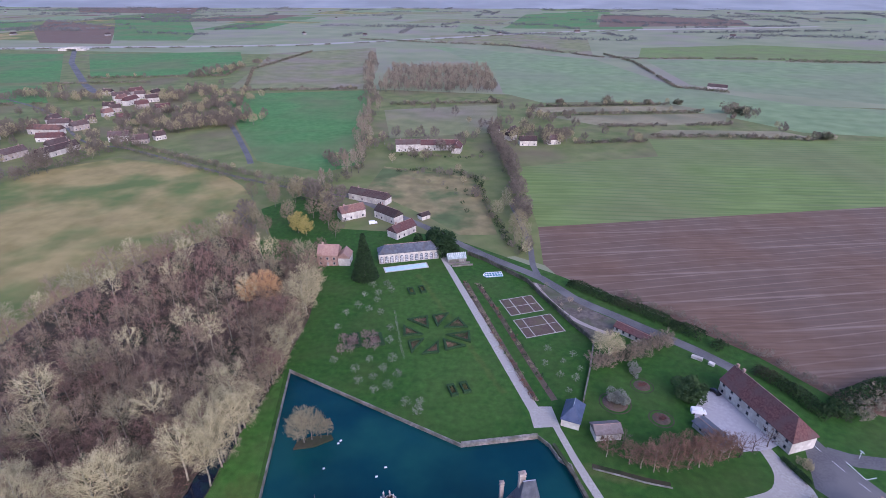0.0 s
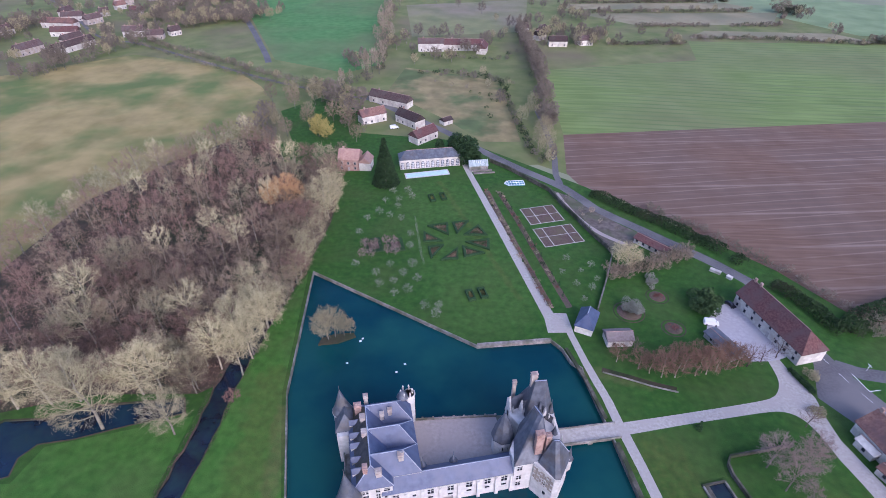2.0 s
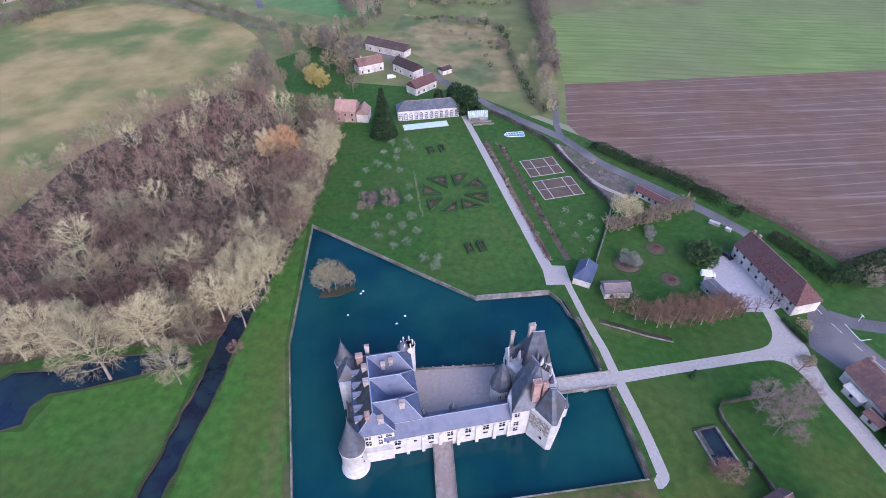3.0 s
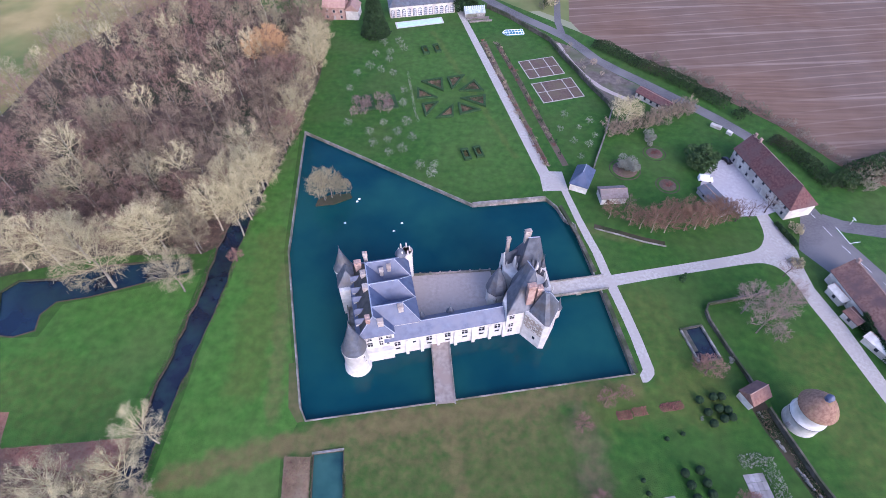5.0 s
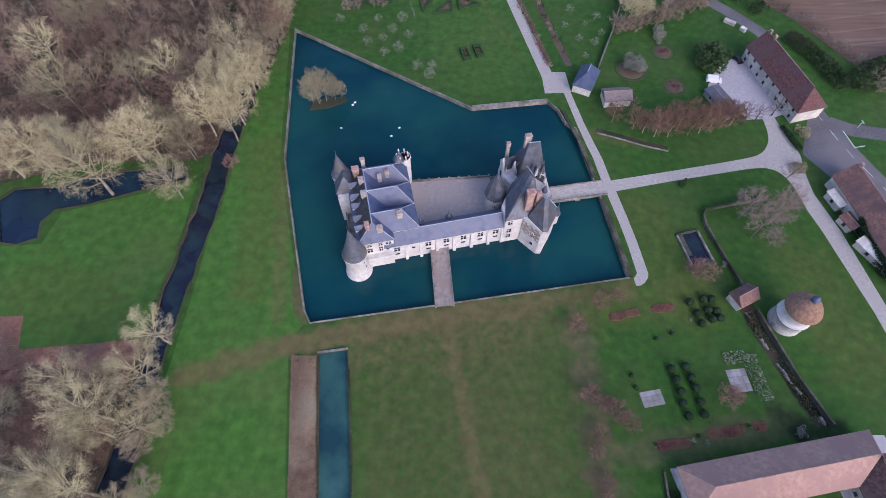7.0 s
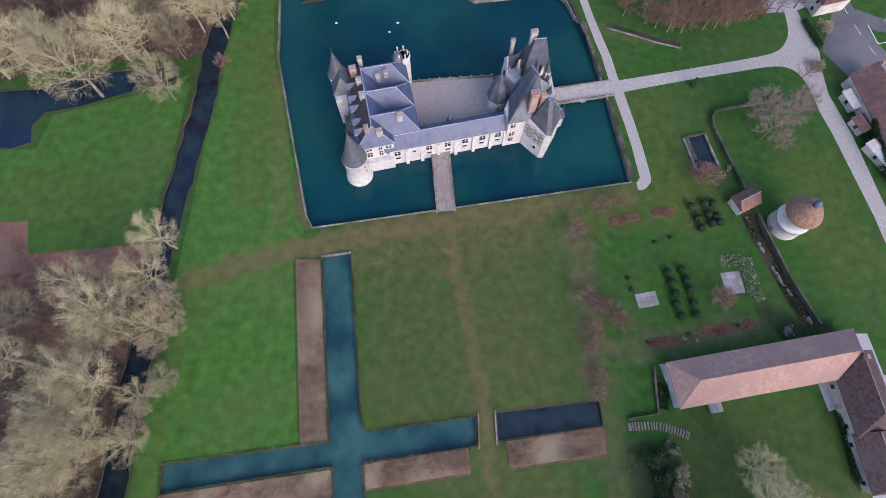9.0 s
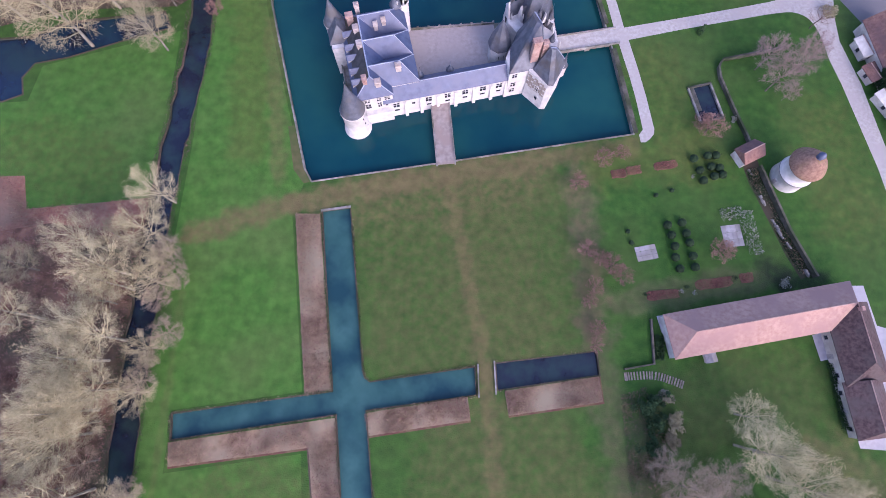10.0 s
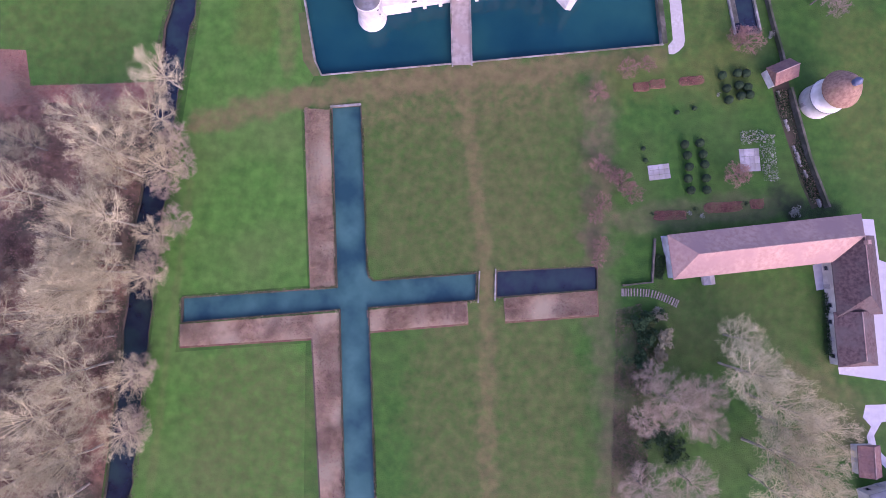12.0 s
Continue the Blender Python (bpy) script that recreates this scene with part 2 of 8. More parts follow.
MAT["log"] = surf("weathered_log", (0.170, 0.140, 0.115), (0.270, 0.230, 0.195), 2.0, bump=0.03, rand=0.2)
MAT["red_soil"] = surf("reddish_bed_soil", (0.090, 0.038, 0.028), (0.150, 0.066, 0.046), 0.9, (0.150, 0.100, 0.050), 0.3, bump=0.1)
MAT["dark_slate"] = surf("dark_slate", (0.058, 0.066, 0.084), (0.108, 0.118, 0.140), 0.7, (0.085, 0.066, 0.046), 0.22, rough=0.5, spec=0.5, bump=0.03, space="object", big_ramp=(0.5, 0.75), detail=9.0)
MAT["west_slate"] = surf("dark_west_slate", (0.030, 0.032, 0.036), (0.064, 0.062, 0.060), 0.8, (0.070, 0.064, 0.046), 0.25, rough=0.6, bump=0.03, space="object", detail=9.0)
MAT["tower_slate"] = surf("grey_slate", (0.066, 0.074, 0.094), (0.118, 0.128, 0.152), 0.9, (0.105, 0.102, 0.100), 0.3, rough=0.45, spec=0.5, bump=0.03, space="object", detail=9.0)
MAT["lead"] = surf("lead_ridge", (0.260, 0.290, 0.360), (0.340, 0.370, 0.440), 1.0, rough=0.5, space="object")
MAT["tile_red"] = surf("brown_roof_tile", (0.150, 0.080, 0.062), (0.240, 0.135, 0.104), 1.6, (0.120, 0.074, 0.070), 0.2, bump=0.05, space="object", rand=0.12, detail=9.0)
MAT["tile_barn"] = surf("dark_red_roof_tile", (0.085, 0.038, 0.036), (0.150, 0.072, 0.064), 1.6, (0.110, 0.068, 0.064), 0.2, bump=0.05, space="object", detail=9.0)
MAT["tile_grey"] = surf("grey_pink_tile", (0.170, 0.135, 0.125), (0.250, 0.205, 0.190), 1.4, (0.200, 0.170, 0.150), 0.3, bump=0.05, space="object", detail=9.0)
MAT["tile_dark"] = surf("dark_roof_tile", (0.055, 0.034, 0.032), (0.105, 0.070, 0.062), 1.4, (0.090, 0.072, 0.064), 0.2, bump=0.05, space="object", rand=0.4, detail=9.0)
MAT["tile_pink"] = surf("pink_roof_tile", (0.330, 0.200, 0.152), (0.425, 0.276, 0.214), 1.0, (0.330, 0.205, 0.170), 0.15, bump=0.05, space="object", detail=9.0)
MAT["brick"] = surf("red_brick", (0.250, 0.152, 0.122), (0.350, 0.228, 0.188), 2.0, (0.400, 0.280, 0.230), 0.4, bump=0.02, space="object")
MAT["glass"] = surf("dark_window_glass", (0.020, 0.024, 0.032), (0.035, 0.040, 0.050), 1.0, rough=0.08, spec=0.5, space="object")
MAT["pane_grey"] = surf("reflecting_glass", (0.090, 0.100, 0.120), (0.140, 0.150, 0.175), 0.6, rough=0.1, spec=0.5, space="object")
MAT["timber"] = surf("painted_timber", (0.300, 0.280, 0.270), (0.400, 0.370, 0.350), 3.0, space="object")
MAT["bark"] = surf("grey_bark", (0.130, 0.110, 0.090), (0.260, 0.235, 0.200), 1.5, (0.100, 0.110, 0.060), 0.5, bump=0.03, space="object", rand=0.2)
MAT["dark_bark"] = surf("dark_bark", (0.060, 0.048, 0.040), (0.110, 0.090, 0.076), 1.5, bump=0.03, space="object", rand=0.2)
MAT["twig_dark"] = surf("dark_red_twigs", (0.120, 0.078, 0.064), (0.190, 0.128, 0.106), 0.5, space="object", rand=0.2)
MAT["verge"] = surf("bare_verge", (0.098, 0.080, 0.066), (0.165, 0.136, 0.114), 0.5, (0.100, 0.110, 0.060), 0.08, bump=0.05, mottle=(0.2, 0.2))
MAT["bark_pale"] = surf("pale_bark", (0.275, 0.243, 0.172), (0.430, 0.385, 0.288), 1.2, (0.170, 0.155, 0.110), 0.6, bump=0.03, space="object", rand=0.2)
MAT["twig_tan"] = surf("tan_twigs", (0.290, 0.225, 0.150), (0.400, 0.322, 0.228), 0.5, space="object", rand=0.15)
MAT["twig_row"] = surf("brown_red_twigs", (0.160, 0.094, 0.062), (0.248, 0.152, 0.102), 0.5, space="object", rand=0.2)
MAT["far_twig"] = surf("far_bare_twigs", (0.140, 0.116, 0.088), (0.215, 0.180, 0.140), 0.15)
MAT["poplar_twig"] = surf("poplar_twigs", (0.250, 0.205, 0.140), (0.340, 0.285, 0.205), 0.1)
MAT["twig_rose"] = surf("rosy_twigs", (0.215, 0.150, 0.130), (0.300, 0.222, 0.192), 0.3, space="object", rand=0.15)
MAT["twig_brown"] = surf("brown_twigs", (0.165, 0.121, 0.076), (0.252, 0.192, 0.128), 0.5, space="object", rand=0.28)
MAT["twig_purple"] = surf("reddish_twigs", (0.160, 0.099, 0.070), (0.240, 0.155, 0.114), 0.5, space="object", rand=0.28)
MAT["twig_pale"] = surf("pale_twigs", (0.352, 0.303, 0.164), (0.495, 0.433, 0.250), 0.4, space="object", rand=0.22)
MAT["twig_olive"] = surf("olive_twigs", (0.232, 0.202, 0.112), (0.322, 0.284, 0.170), 0.5, space="object", rand=0.2)
MAT["twig_orange"] = surf("orange_leaves", (0.400, 0.230, 0.105), (0.520, 0.330, 0.165), 0.5, space="object", rand=0.1)
MAT["willow"] = surf("yellow_willow_shoots", (0.300, 0.250, 0.070), (0.420, 0.350, 0.110), 0.5, space="object")
MAT["blossom"] = surf("grey_lichen_twigs", (0.195, 0.200, 0.152), (0.285, 0.290, 0.228), 0.6, space="object", rand=0.15)
MAT["evergreen"] = surf("evergreen_leaves", (0.014, 0.036, 0.012), (0.036, 0.074, 0.024), 0.8, space="object", rand=0.25)
MAT["hedge"] = surf("hedge_leaves", (0.018, 0.042, 0.012), (0.048, 0.082, 0.026), 0.5, (0.080, 0.074, 0.038), 0.06, rand=0.2, big_ramp=(0.55, 0.75))
MAT["bare_hedge"] = surf("bare_hedge_twigs", (0.165, 0.135, 0.098), (0.250, 0.210, 0.158), 0.4, (0.105, 0.110, 0.060), 0.08, rand=0.2)
# twigs greyed against the near hedges, haze put into their colour
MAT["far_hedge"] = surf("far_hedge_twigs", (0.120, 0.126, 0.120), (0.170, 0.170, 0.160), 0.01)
MAT["russet"] = surf("russet_twigs", (0.175, 0.096, 0.074), (0.260, 0.150, 0.118), 0.5, space="object", rand=0.15)
MAT["yew"] = surf("dark_yew_leaves", (0.007, 0.020, 0.007), (0.020, 0.044, 0.014), 5.0, bump=0.06, space="object", rand=0.2)
MAT["laurel"] = surf("laurel_leaves", (0.026, 0.056, 0.016), (0.062, 0.104, 0.034), 0.6, space="object")
MAT["mossy"] = surf("ivied_stone", (0.070, 0.064, 0.050), (0.135, 0.120, 0.095), 0.8, (0.040, 0.050, 0.024), 0.15, bump=0.1)
MAT["chequer"] = surf("tan_chequer_stone", (0.265, 0.222, 0.182), (0.365, 0.312, 0.262), 1.2, space="object", bump=0.03)
MAT["stack"] = surf("greyish_stone", (0.360, 0.315, 0.275), (0.480, 0.430, 0.385), 1.0, (0.330, 0.270, 0.230), 0.4, space="object", bump=0.03)
MAT["red_shrub"] = surf("red_shrub_twigs", (0.150, 0.060, 0.044), (0.235, 0.105, 0.078), 0.8, rand=0.2)
MAT["bed_plants"] = surf("dead_bed_plants", (0.150, 0.098, 0.062), (0.265, 0.182, 0.118), 1.2, (0.060, 0.080, 0.028), 0.5)
MAT["box"] = surf("clipped_box", (0.016, 0.044, 0.014), (0.034, 0.076, 0.024), 2.0, bump=0.1)
MAT["box_sprouts"] = surf("olive_box_sprouts", (0.060, 0.082, 0.016), (0.095, 0.112, 0.028), 1.5, (0.110, 0.090, 0.040), 0.4, bump=0.1)
MAT["soil"] = surf("bed_soil", (0.082, 0.054, 0.044), (0.138, 0.092, 0.076), 1.2, (0.120, 0.095, 0.060), 0.2, bump=0.08)
MAT["pool"] = surf("pool_cover", (0.420, 0.600, 0.640), (0.520, 0.690, 0.720), 0.6, rough=0.35, spec=0.5)
MAT["green_glass"] = surf("whitewashed_glass", (0.300, 0.350, 0.345), (0.400, 0.450, 0.440), 0.8, (0.240, 0.290, 0.270), 0.5, rough=0.15, spec=0.5, space="object")
MAT["teal_glass"] = surf("teal_glazing", (0.060, 0.190, 0.230), (0.110, 0.270, 0.310), 0.8, rough=0.12, spec=0.5, space="object")
MAT["white"] = surf("white_paint", (0.760, 0.760, 0.770), (0.830, 0.830, 0.840), 3.0, space="object", rough=0.5)
MAT["black"] = surf("black_car_paint", (0.012, 0.012, 0.016), (0.020, 0.020, 0.026), 3.0, space="object", rough=0.25, spec=0.6)


# ---------- mesh helpers ----------
def part(name, bm, material, parent=None, label=""):
    """Link a bmesh as one mesh object, under a thing or a part if one is given."""
    me = bpy.data.meshes.new(name)
    bm.normal_update()
    bm.to_mesh(me)
    bm.free()
    for m in material if isinstance(material, (list, tuple)) else [material]:
        me.materials.append(m)
    ob = new(name, me)
    if parent:
        ob.parent = parent
    if label:
        tagged(ob, label=label)
    return ob


def thing(name, m, label, category, group="", kind=""):
    ob = new(name)
    ob.matrix_basis = m
    return tagged(ob, label=label, category=category, group=group, kind=kind)


def poly_face(bm, pts, mat=0):
    f = bm.faces.new([bm.verts.new(p) for p in pts])
    f.material_index = mat
    return f


def prism(bm, ring, z0, z1, top=None, mat=0):
    """Closed solid over a ring of (x, y), its top ring given or the same."""
    top = top or ring
    lo = [bm.verts.new((x, y, z0)) for x, y in ring]
    hi = [bm.verts.new((x, y, z1)) for x, y in top]
    faces = [bm.faces.new(lo[::-1]), bm.faces.new(hi)]
    for i in range(len(ring)):
        j = (i + 1) % len(ring)
        faces.append(bm.faces.new((lo[i], lo[j], hi[j], hi[i])))
    for f in faces:
        f.material_index = mat
    return faces


def box(bm, x0, x1, y0, y1, z0, z1, mat=0):
    return prism(bm, [(x0, y0), (x1, y0), (x1, y1), (x0, y1)], z0, z1, mat=mat)


def ring(cx, cy, r, n=20, turn=0.0):
    return [(cx + r * math.cos(turn + 2 * math.pi * i / n), cy + r * math.sin(turn + 2 * math.pi * i / n)) for i in range(n)]


def lathe(bm, cx, cy, profile, n=20, mat=0):
    """Stack of rings (radius, height); a radius of 0 closes to a point."""
    rows = []
    for r, z in profile:
        rows.append([bm.verts.new((cx, cy, z))] if r == 0 else [bm.verts.new((x, y, z)) for x, y in ring(cx, cy, r, n)])
    for a, b in zip(rows, rows[1:]):
        for i in range(n):
            j = (i + 1) % n
            if len(a) == 1 and len(b) == 1:
                continue
            if len(b) == 1:
                f = bm.faces.new((a[i], a[j], b[0]))
            elif len(a) == 1:
                f = bm.faces.new((a[0], b[j], b[i]))
            else:
                f = bm.faces.new((a[i], a[j], b[j], b[i]))
            f.material_index = mat
            f.smooth = True


def roof(bm, x0, x1, y0, y1, z0, z1, axis="x", hip0=0.0, hip1=0.0, over=0.35, mat=0, gable=None):
    """Closed pitched roof; hip0 and hip1 set in the ridge's ends."""
    x0, x1, y0, y1 = x0 - over, x1 + over, y0 - over, y1 + over
    base = [(x0, y0), (x1, y0), (x1, y1), (x0, y1)]
    v = [bm.verts.new((x, y, z0)) for x, y in base]
    u = [bm.verts.new((x, y, z0 + 0.18)) for x, y in base]
    if axis == "x":
        yc = (y0 + y1) / 2
        a, b = bm.verts.new((x0 + hip0, yc, z1)), bm.verts.new((x1 - hip1, yc, z1))
        fs = [(u[0], u[1], b, a), (u[2], u[3], a, b), (u[1], u[2], b), (u[3], u[0], a)]
    else:
        xc = (x0 + x1) / 2
        a, b = bm.verts.new((xc, y0 + hip0, z1)), bm.verts.new((xc, y1 - hip1, z1))
        fs = [(u[1], u[2], b, a), (u[3], u[0], a, b), (u[0], u[1], a), (u[2], u[3], b)]
    for k, f in enumerate(fs):
        face = bm.faces.new(f)
        face.material_index = gable if gable is not None and k > 1 and (hip0, hip1)[k - 2 if axis == "y" else 3 - k] == 0 else mat
    for i in range(4):
        bm.faces.new((v[i], v[(i + 1) % 4], u[(i + 1) % 4], u[i])).material_index = mat
    bm.faces.new(v[::-1]).material_index = mat


def tube(bm, a, b, r0, r1, n=4, mat=0):
    a, b = Vector(a), Vector(b)
    d = (b - a)
    if d.length < 1e-4:
        return
    q = d.to_track_quat("Z", "Y")
    lo = [bm.verts.new(a + q @ Vector((r0 * math.cos(2 * math.pi * i / n), r0 * math.sin(2 * math.pi * i / n), 0))) for i in range(n)]
    hi = [bm.verts.new(b + q @ Vector((r1 * math.cos(2 * math.pi * i / n), r1 * math.sin(2 * math.pi * i / n), 0))) for i in range(n)]
    for i in range(n):
        f = bm.faces.new((lo[i], lo[(i + 1) % n], hi[(i + 1) % n], hi[i]))
        f.material_index = mat


def inside(x, y, poly):
    hit = False
    for (ax, ay), (bx, by) in zip(poly, poly[1:] + poly[:1]):
        if (ay > y) != (by > y) and x < (bx - ax) * (y - ay) / (by - ay) + ax:
            hit = not hit
    return hit


def strip(pts, width):
    """Outline of a band of that width along a line."""
    left, right = [], []
    for i, p in enumerate(pts):
        a, b = Vector(pts[max(i - 1, 0)]), Vector(pts[min(i + 1, len(pts) - 1)])
        d = (b - a).normalized()
        k = Vector((-d.y, d.x)) * width / 2
        left.append((p[0] + k.x, p[1] + k.y))
        right.append((p[0] - k.x, p[1] - k.y))
    return left + right[::-1]


def smooth_line(pts, step):
    """Points along a Catmull-Rom line through pts."""
    out = []
    for i in range(len(pts) - 1):
        p = [Vector(pts[min(max(k, 0), len(pts) - 1)]) for k in (i - 1, i, i + 1, i + 2)]
        n = max(1, int((p[2] - p[1]).length / step))
        for s in range(n):
            t = s / n
            q = 0.5 * (2 * p[1] + (p[2] - p[0]) * t + (2 * p[0] - 5 * p[1] + 4 * p[2] - p[3]) * t * t + (3 * p[1] - p[0] - 3 * p[2] + p[3]) * t ** 3)
            out.append((q.x, q.y))
    return out + [tuple(pts[-1])]


def garden(x, y):
    """From the formal garden's own axes to the world."""
    a = radians(17.1)
    return (-3.4 + x * math.cos(a) - y * math.sin(a), 188.8 + x * math.sin(a) + y * math.cos(a))


# ---------- plan of the ground ----------
MOAT = [(-58.2, 164.0), (6.3, 127.0), (31.6, 130.8), (34.6, 127.2), (36.8, 121.3), (39.9, 118.9), (40.2, 114.6), (43.2, 98.9),
        (44.6, 92.2), (49.1, 65.9), (2.1, 57.3), (-36.1, 50.5), (-38.2, 54.1), (-47.5, 88.1), (-52.0, 104.7)]
POND = [(-128.0, 72.3), (-134.7, 86.7), (-131.4, 90.7), (-119.8, 91.9), (-109.5, 96.9), (-82.6, 100.9), (-80.3, 96.0), (-93.7, 91.3),
        (-107.2, 86.0), (-116.5, 83.8), (-119.2, 79.2), (-118.0, 74.1), (-122.9, 71.9)]
STREAM_LINE = smooth_line([(-66, 160), (-69.5, 131), (-71.8, 106), (-71.8, 92), (-73.0, 72), (-74.2, 56), (-75.2, 43), (-75.3, 30), (-75.0, 17), (-75.4, -7), (-74.9, -18), (-74.6, -54), (-75.5, -90)], 4)
STREAM = strip(STREAM_LINE, 6.3)
bank_rnd = random.Random(4)
STREAM = [(x + bank_rnd.uniform(-0.45, 0.45), y + bank_rnd.uniform(-0.3, 0.3)) for x, y in STREAM]
CANAL = [(-32.7, 42.3), (-25.6, 43.4), (-20.0, 2.6), (-19.4, 0.5), (-18.0, -0.5), (7.1, 3.6), (7.5, -2.7), (-18.6, -6.9), (-12.6, -52), (-9.5, -75),
         (-16, -75), (-19.8, -52), (-25.5, -8.0), (-63.9, -14.6), (-64.5, -8.9), (-26.7, -2.9)]
CANAL_E = [(12.3, 4.6), (36.6, 8.0), (37.1, 2.6), (12.7, -1.5)]
GARDEN_PATH = [(-2.9, 267), (0.0, 267), (33.9, 144.6), (38.6, 144.6), (39.8, 135), (30.9, 134.4), (30.4, 141.8)]
EAST_PATH = [(37.0, 136.0), (40.4, 121.0), (42.4, 113.0), (44.1, 107.2), (45.8, 98.1), (46.9, 93.1), (49.0, 84.0), (50.4, 76.9), (51.8, 67.2), (50.7, 65.6), (51.0, 63.4), (52.3, 63.5),
             (53.5, 64.4), (54.6, 65.8), (54.9, 67.3), (53.4, 76.9), (51.7, 85.5), (49.8, 94.0), (48.6, 98.6), (47.0, 106.8), (44.9, 114.0), (42.6, 122.3), (39.4, 136.0)]
DRIVE = [(45.6, 98.0), (66.5, 102.5)] + smooth_line([(85.6, 106.8), (95.6, 109.6), (99.6, 113.4), (101.3, 118.0), (101.4, 124.8)], 1.5) + [(105.4, 125.6)] + smooth_line([(107.2, 117.0), (109.2, 110.2), (108.6, 105.0), (108.8, 95.5)], 2) + [
    (112.6, 82.3), (117.0, 58.5), (122.0, 30.0), (117.4, 30.0), (113.0, 57.2), (107.2, 82.1)] + smooth_line([(105.0, 89.6), (103.6, 97.4), (101.2, 102.6), (96.8, 104.7), (90.0, 103.9)], 1.5) + [(66.2, 98.7), (45.9, 93.8)]
YARD_R = [(100.4, 25.7), (103.9, 25.8), (105.6, 15.9), (116.0, 13.0), (122.0, 12.0), (122.0, -14.0), (96.9, -12.7), (96.4, -10.0), (100.4, 0.0)]
TERRACE_R = [(89.4, 13.2), (92.6, 14.2), (92.8, 7.6), (90.6, 7.0)]
YARD = [(96.2, 152.6), (102.0, 153.0), (108.4, 127.0), (105.4, 125.6), (101.4, 124.8), (96.0, 124.4), (92.0, 136.4), (86.0, 137.4), (88.4, 143.7)]
ROAD = [(136.0, 88.0), (124.8, 113.6), (119.4, 130.4), (112.0, 166.7), (103.0, 177.7), (79.0, 201.5), (62.5, 218.0), (50.5, 237.0), (29.7, 256.8),
        (10.2, 277.4), (-7.8, 298.9), (-30.3, 321.4), (-50.9, 341.0), (-68.0, 362.0)]
SIDE_ROAD = [(49.5, 236.0), (48.2, 251.2), (50.3, 283.1), (47.0, 340.0)]
EAST_ROAD = [(122.5, 124.0), (140.0, 119.0), (180.0, 128.0), (240.0, 122.0)]
FOREYARD = [(110.0, 110.5), (117.0, 127.5), (124.0, 113.0), (133.0, 92.0), (128.0, 90.0), (117.0, 100.0)]
VILLAGE_ROAD = [(-61.0, 352.0), (-104.2, 369.5), (-148.2, 390.9), (-213.1, 431.2), (-290.6, 479.3), (-345.0, 505.0), (-470.0, 640.0), (-640.0, 760.0)]
PLOUGH = [(59.0, 302.0), (300.8, 338.3), (520.0, 372.0), (430.0, 180.0), (250.0, 136.0), (152.0, 140.0), (140.0, 151.0), (126.0, 173.9), (104.4, 196.8),
          (83.6, 220.0), (58.6, 241.0), (54.0, 253.0)]
CROP_A = [(61.4, 424.9), (120.0, 440.0), (189.6, 457.7), (201.4, 516.4), (431.1, 513.1), (640.0, 520.0), (520.0, 372.0), (300.8, 338.3), (59.0, 302.0)]
MEADOW_W = [(-420.0, 330.0), (-278.1, 446.9), (-183.8, 416.0), (-147.3, 375.3), (-128.0, 340.7), (-122.0, 300.0), (-140.0, 230.0), (-150.0, 120.0), (-300.0, 40.0), (-420.0, 60.0)]
CROP_B = [(-308.0, 749.9), (-108.3, 790.2), (-75.0, 528.2), (-67.6, 432.8), (-93.6, 409.6), (-157.1, 439.9), (-228.4, 588.7)]
MEADOW_N = [(-382.5, 1262.3), (-164.6, 1396.1), (-118.4, 1033.4), (-109.5, 799.8), (-306.2, 776.8), (-332.5, 954.9)]
CROP_C = [(-40.0, 1460.0), (314.6, 1178.1), (352.0, 824.5), (456.7, 690.0), (620.0, 640.0), (640.0, 560.0), (439.3, 530.0), (369.8, 546.2), (332.3, 611.9), (248.3, 711.6),
          (128.6, 701.7), (84.6, 771.1), (92.0, 980.0), (20.8, 1275.9)]
CROP_D = [(420.0, 1180.0), (1100.0, 1060.0), (900.0, 640.0), (660.0, 560.0), (640.0, 650.0), (430.0, 790.0), (380.0, 850.0)]
PADDOCK = [(-47.9, 425.2), (25.0, 396.8), (33.0, 290.0), (10.0, 290.0), (-8.2, 316.8), (-55.8, 370.0)]
FARM_FIELD = [(-70.3, 652.0), (69.2, 689.5), (55.7, 541.7), (-51.5, 517.4)]
ORCHARD = [(-59.3, 232.3), (-27.2, 245.6), (-3.1, 250.8), (30.4, 137.7), (6.7, 128.4), (-55.8, 164.6)]
WOOD = [(-62.0, 160.0), (-59.0, 200.0), (-61.0, 236.0), (-74.0, 252.0), (-97.0, 258.0), (-108.0, 280.0), (-132.0, 288.0), (-158.0, 255.0), (-180.0, 212.0),
        (-182.0, 160.0), (-165.0, 92.0), (-138.0, 92.0), (-112.0, 101.0), (-79.0, 103.0), (-68.0, 112.0), (-66.0, 130.0)]
WOOD_S = [(-77.5, 44.0), (-77.8, 28.0), (-77.6, -10.0), (-78.5, -90.0), (-150.0, -90.0), (-165.0, 34.0), (-115.2, 35.5), (-103.0, 37.6), (-90.5, 36.6), (-86.0, 44.0)]
SCRUB = [(-165.0, 47.0), (-135.0, 49.0), (-118.1, 50.2), (-112.1, 50.3), (-110.4, 44.5), (-109.0, 41.3), (-100.0, 42.6), (-91.6, 43.2), (-84.0, 44.5), (-78.0, 45.0), (-77.6, 40.0), (-90.5, 36.2), (-103.0, 37.4), (-115.2, 35.0), (-165.0, 33.0)]
BED_V = [(-39.6, 41.4), (-33.2, 41.5), (-27.0, -2.8), (-33.3, -4.2)]
BED_L = [(-64.3, -15.2), (-25.6, -8.8), (-19.8, -52.0), (-17, -75), (-22.5, -75), (-25.7, -52.0), (-31.5, -15.7), (-63.7, -20.6)]
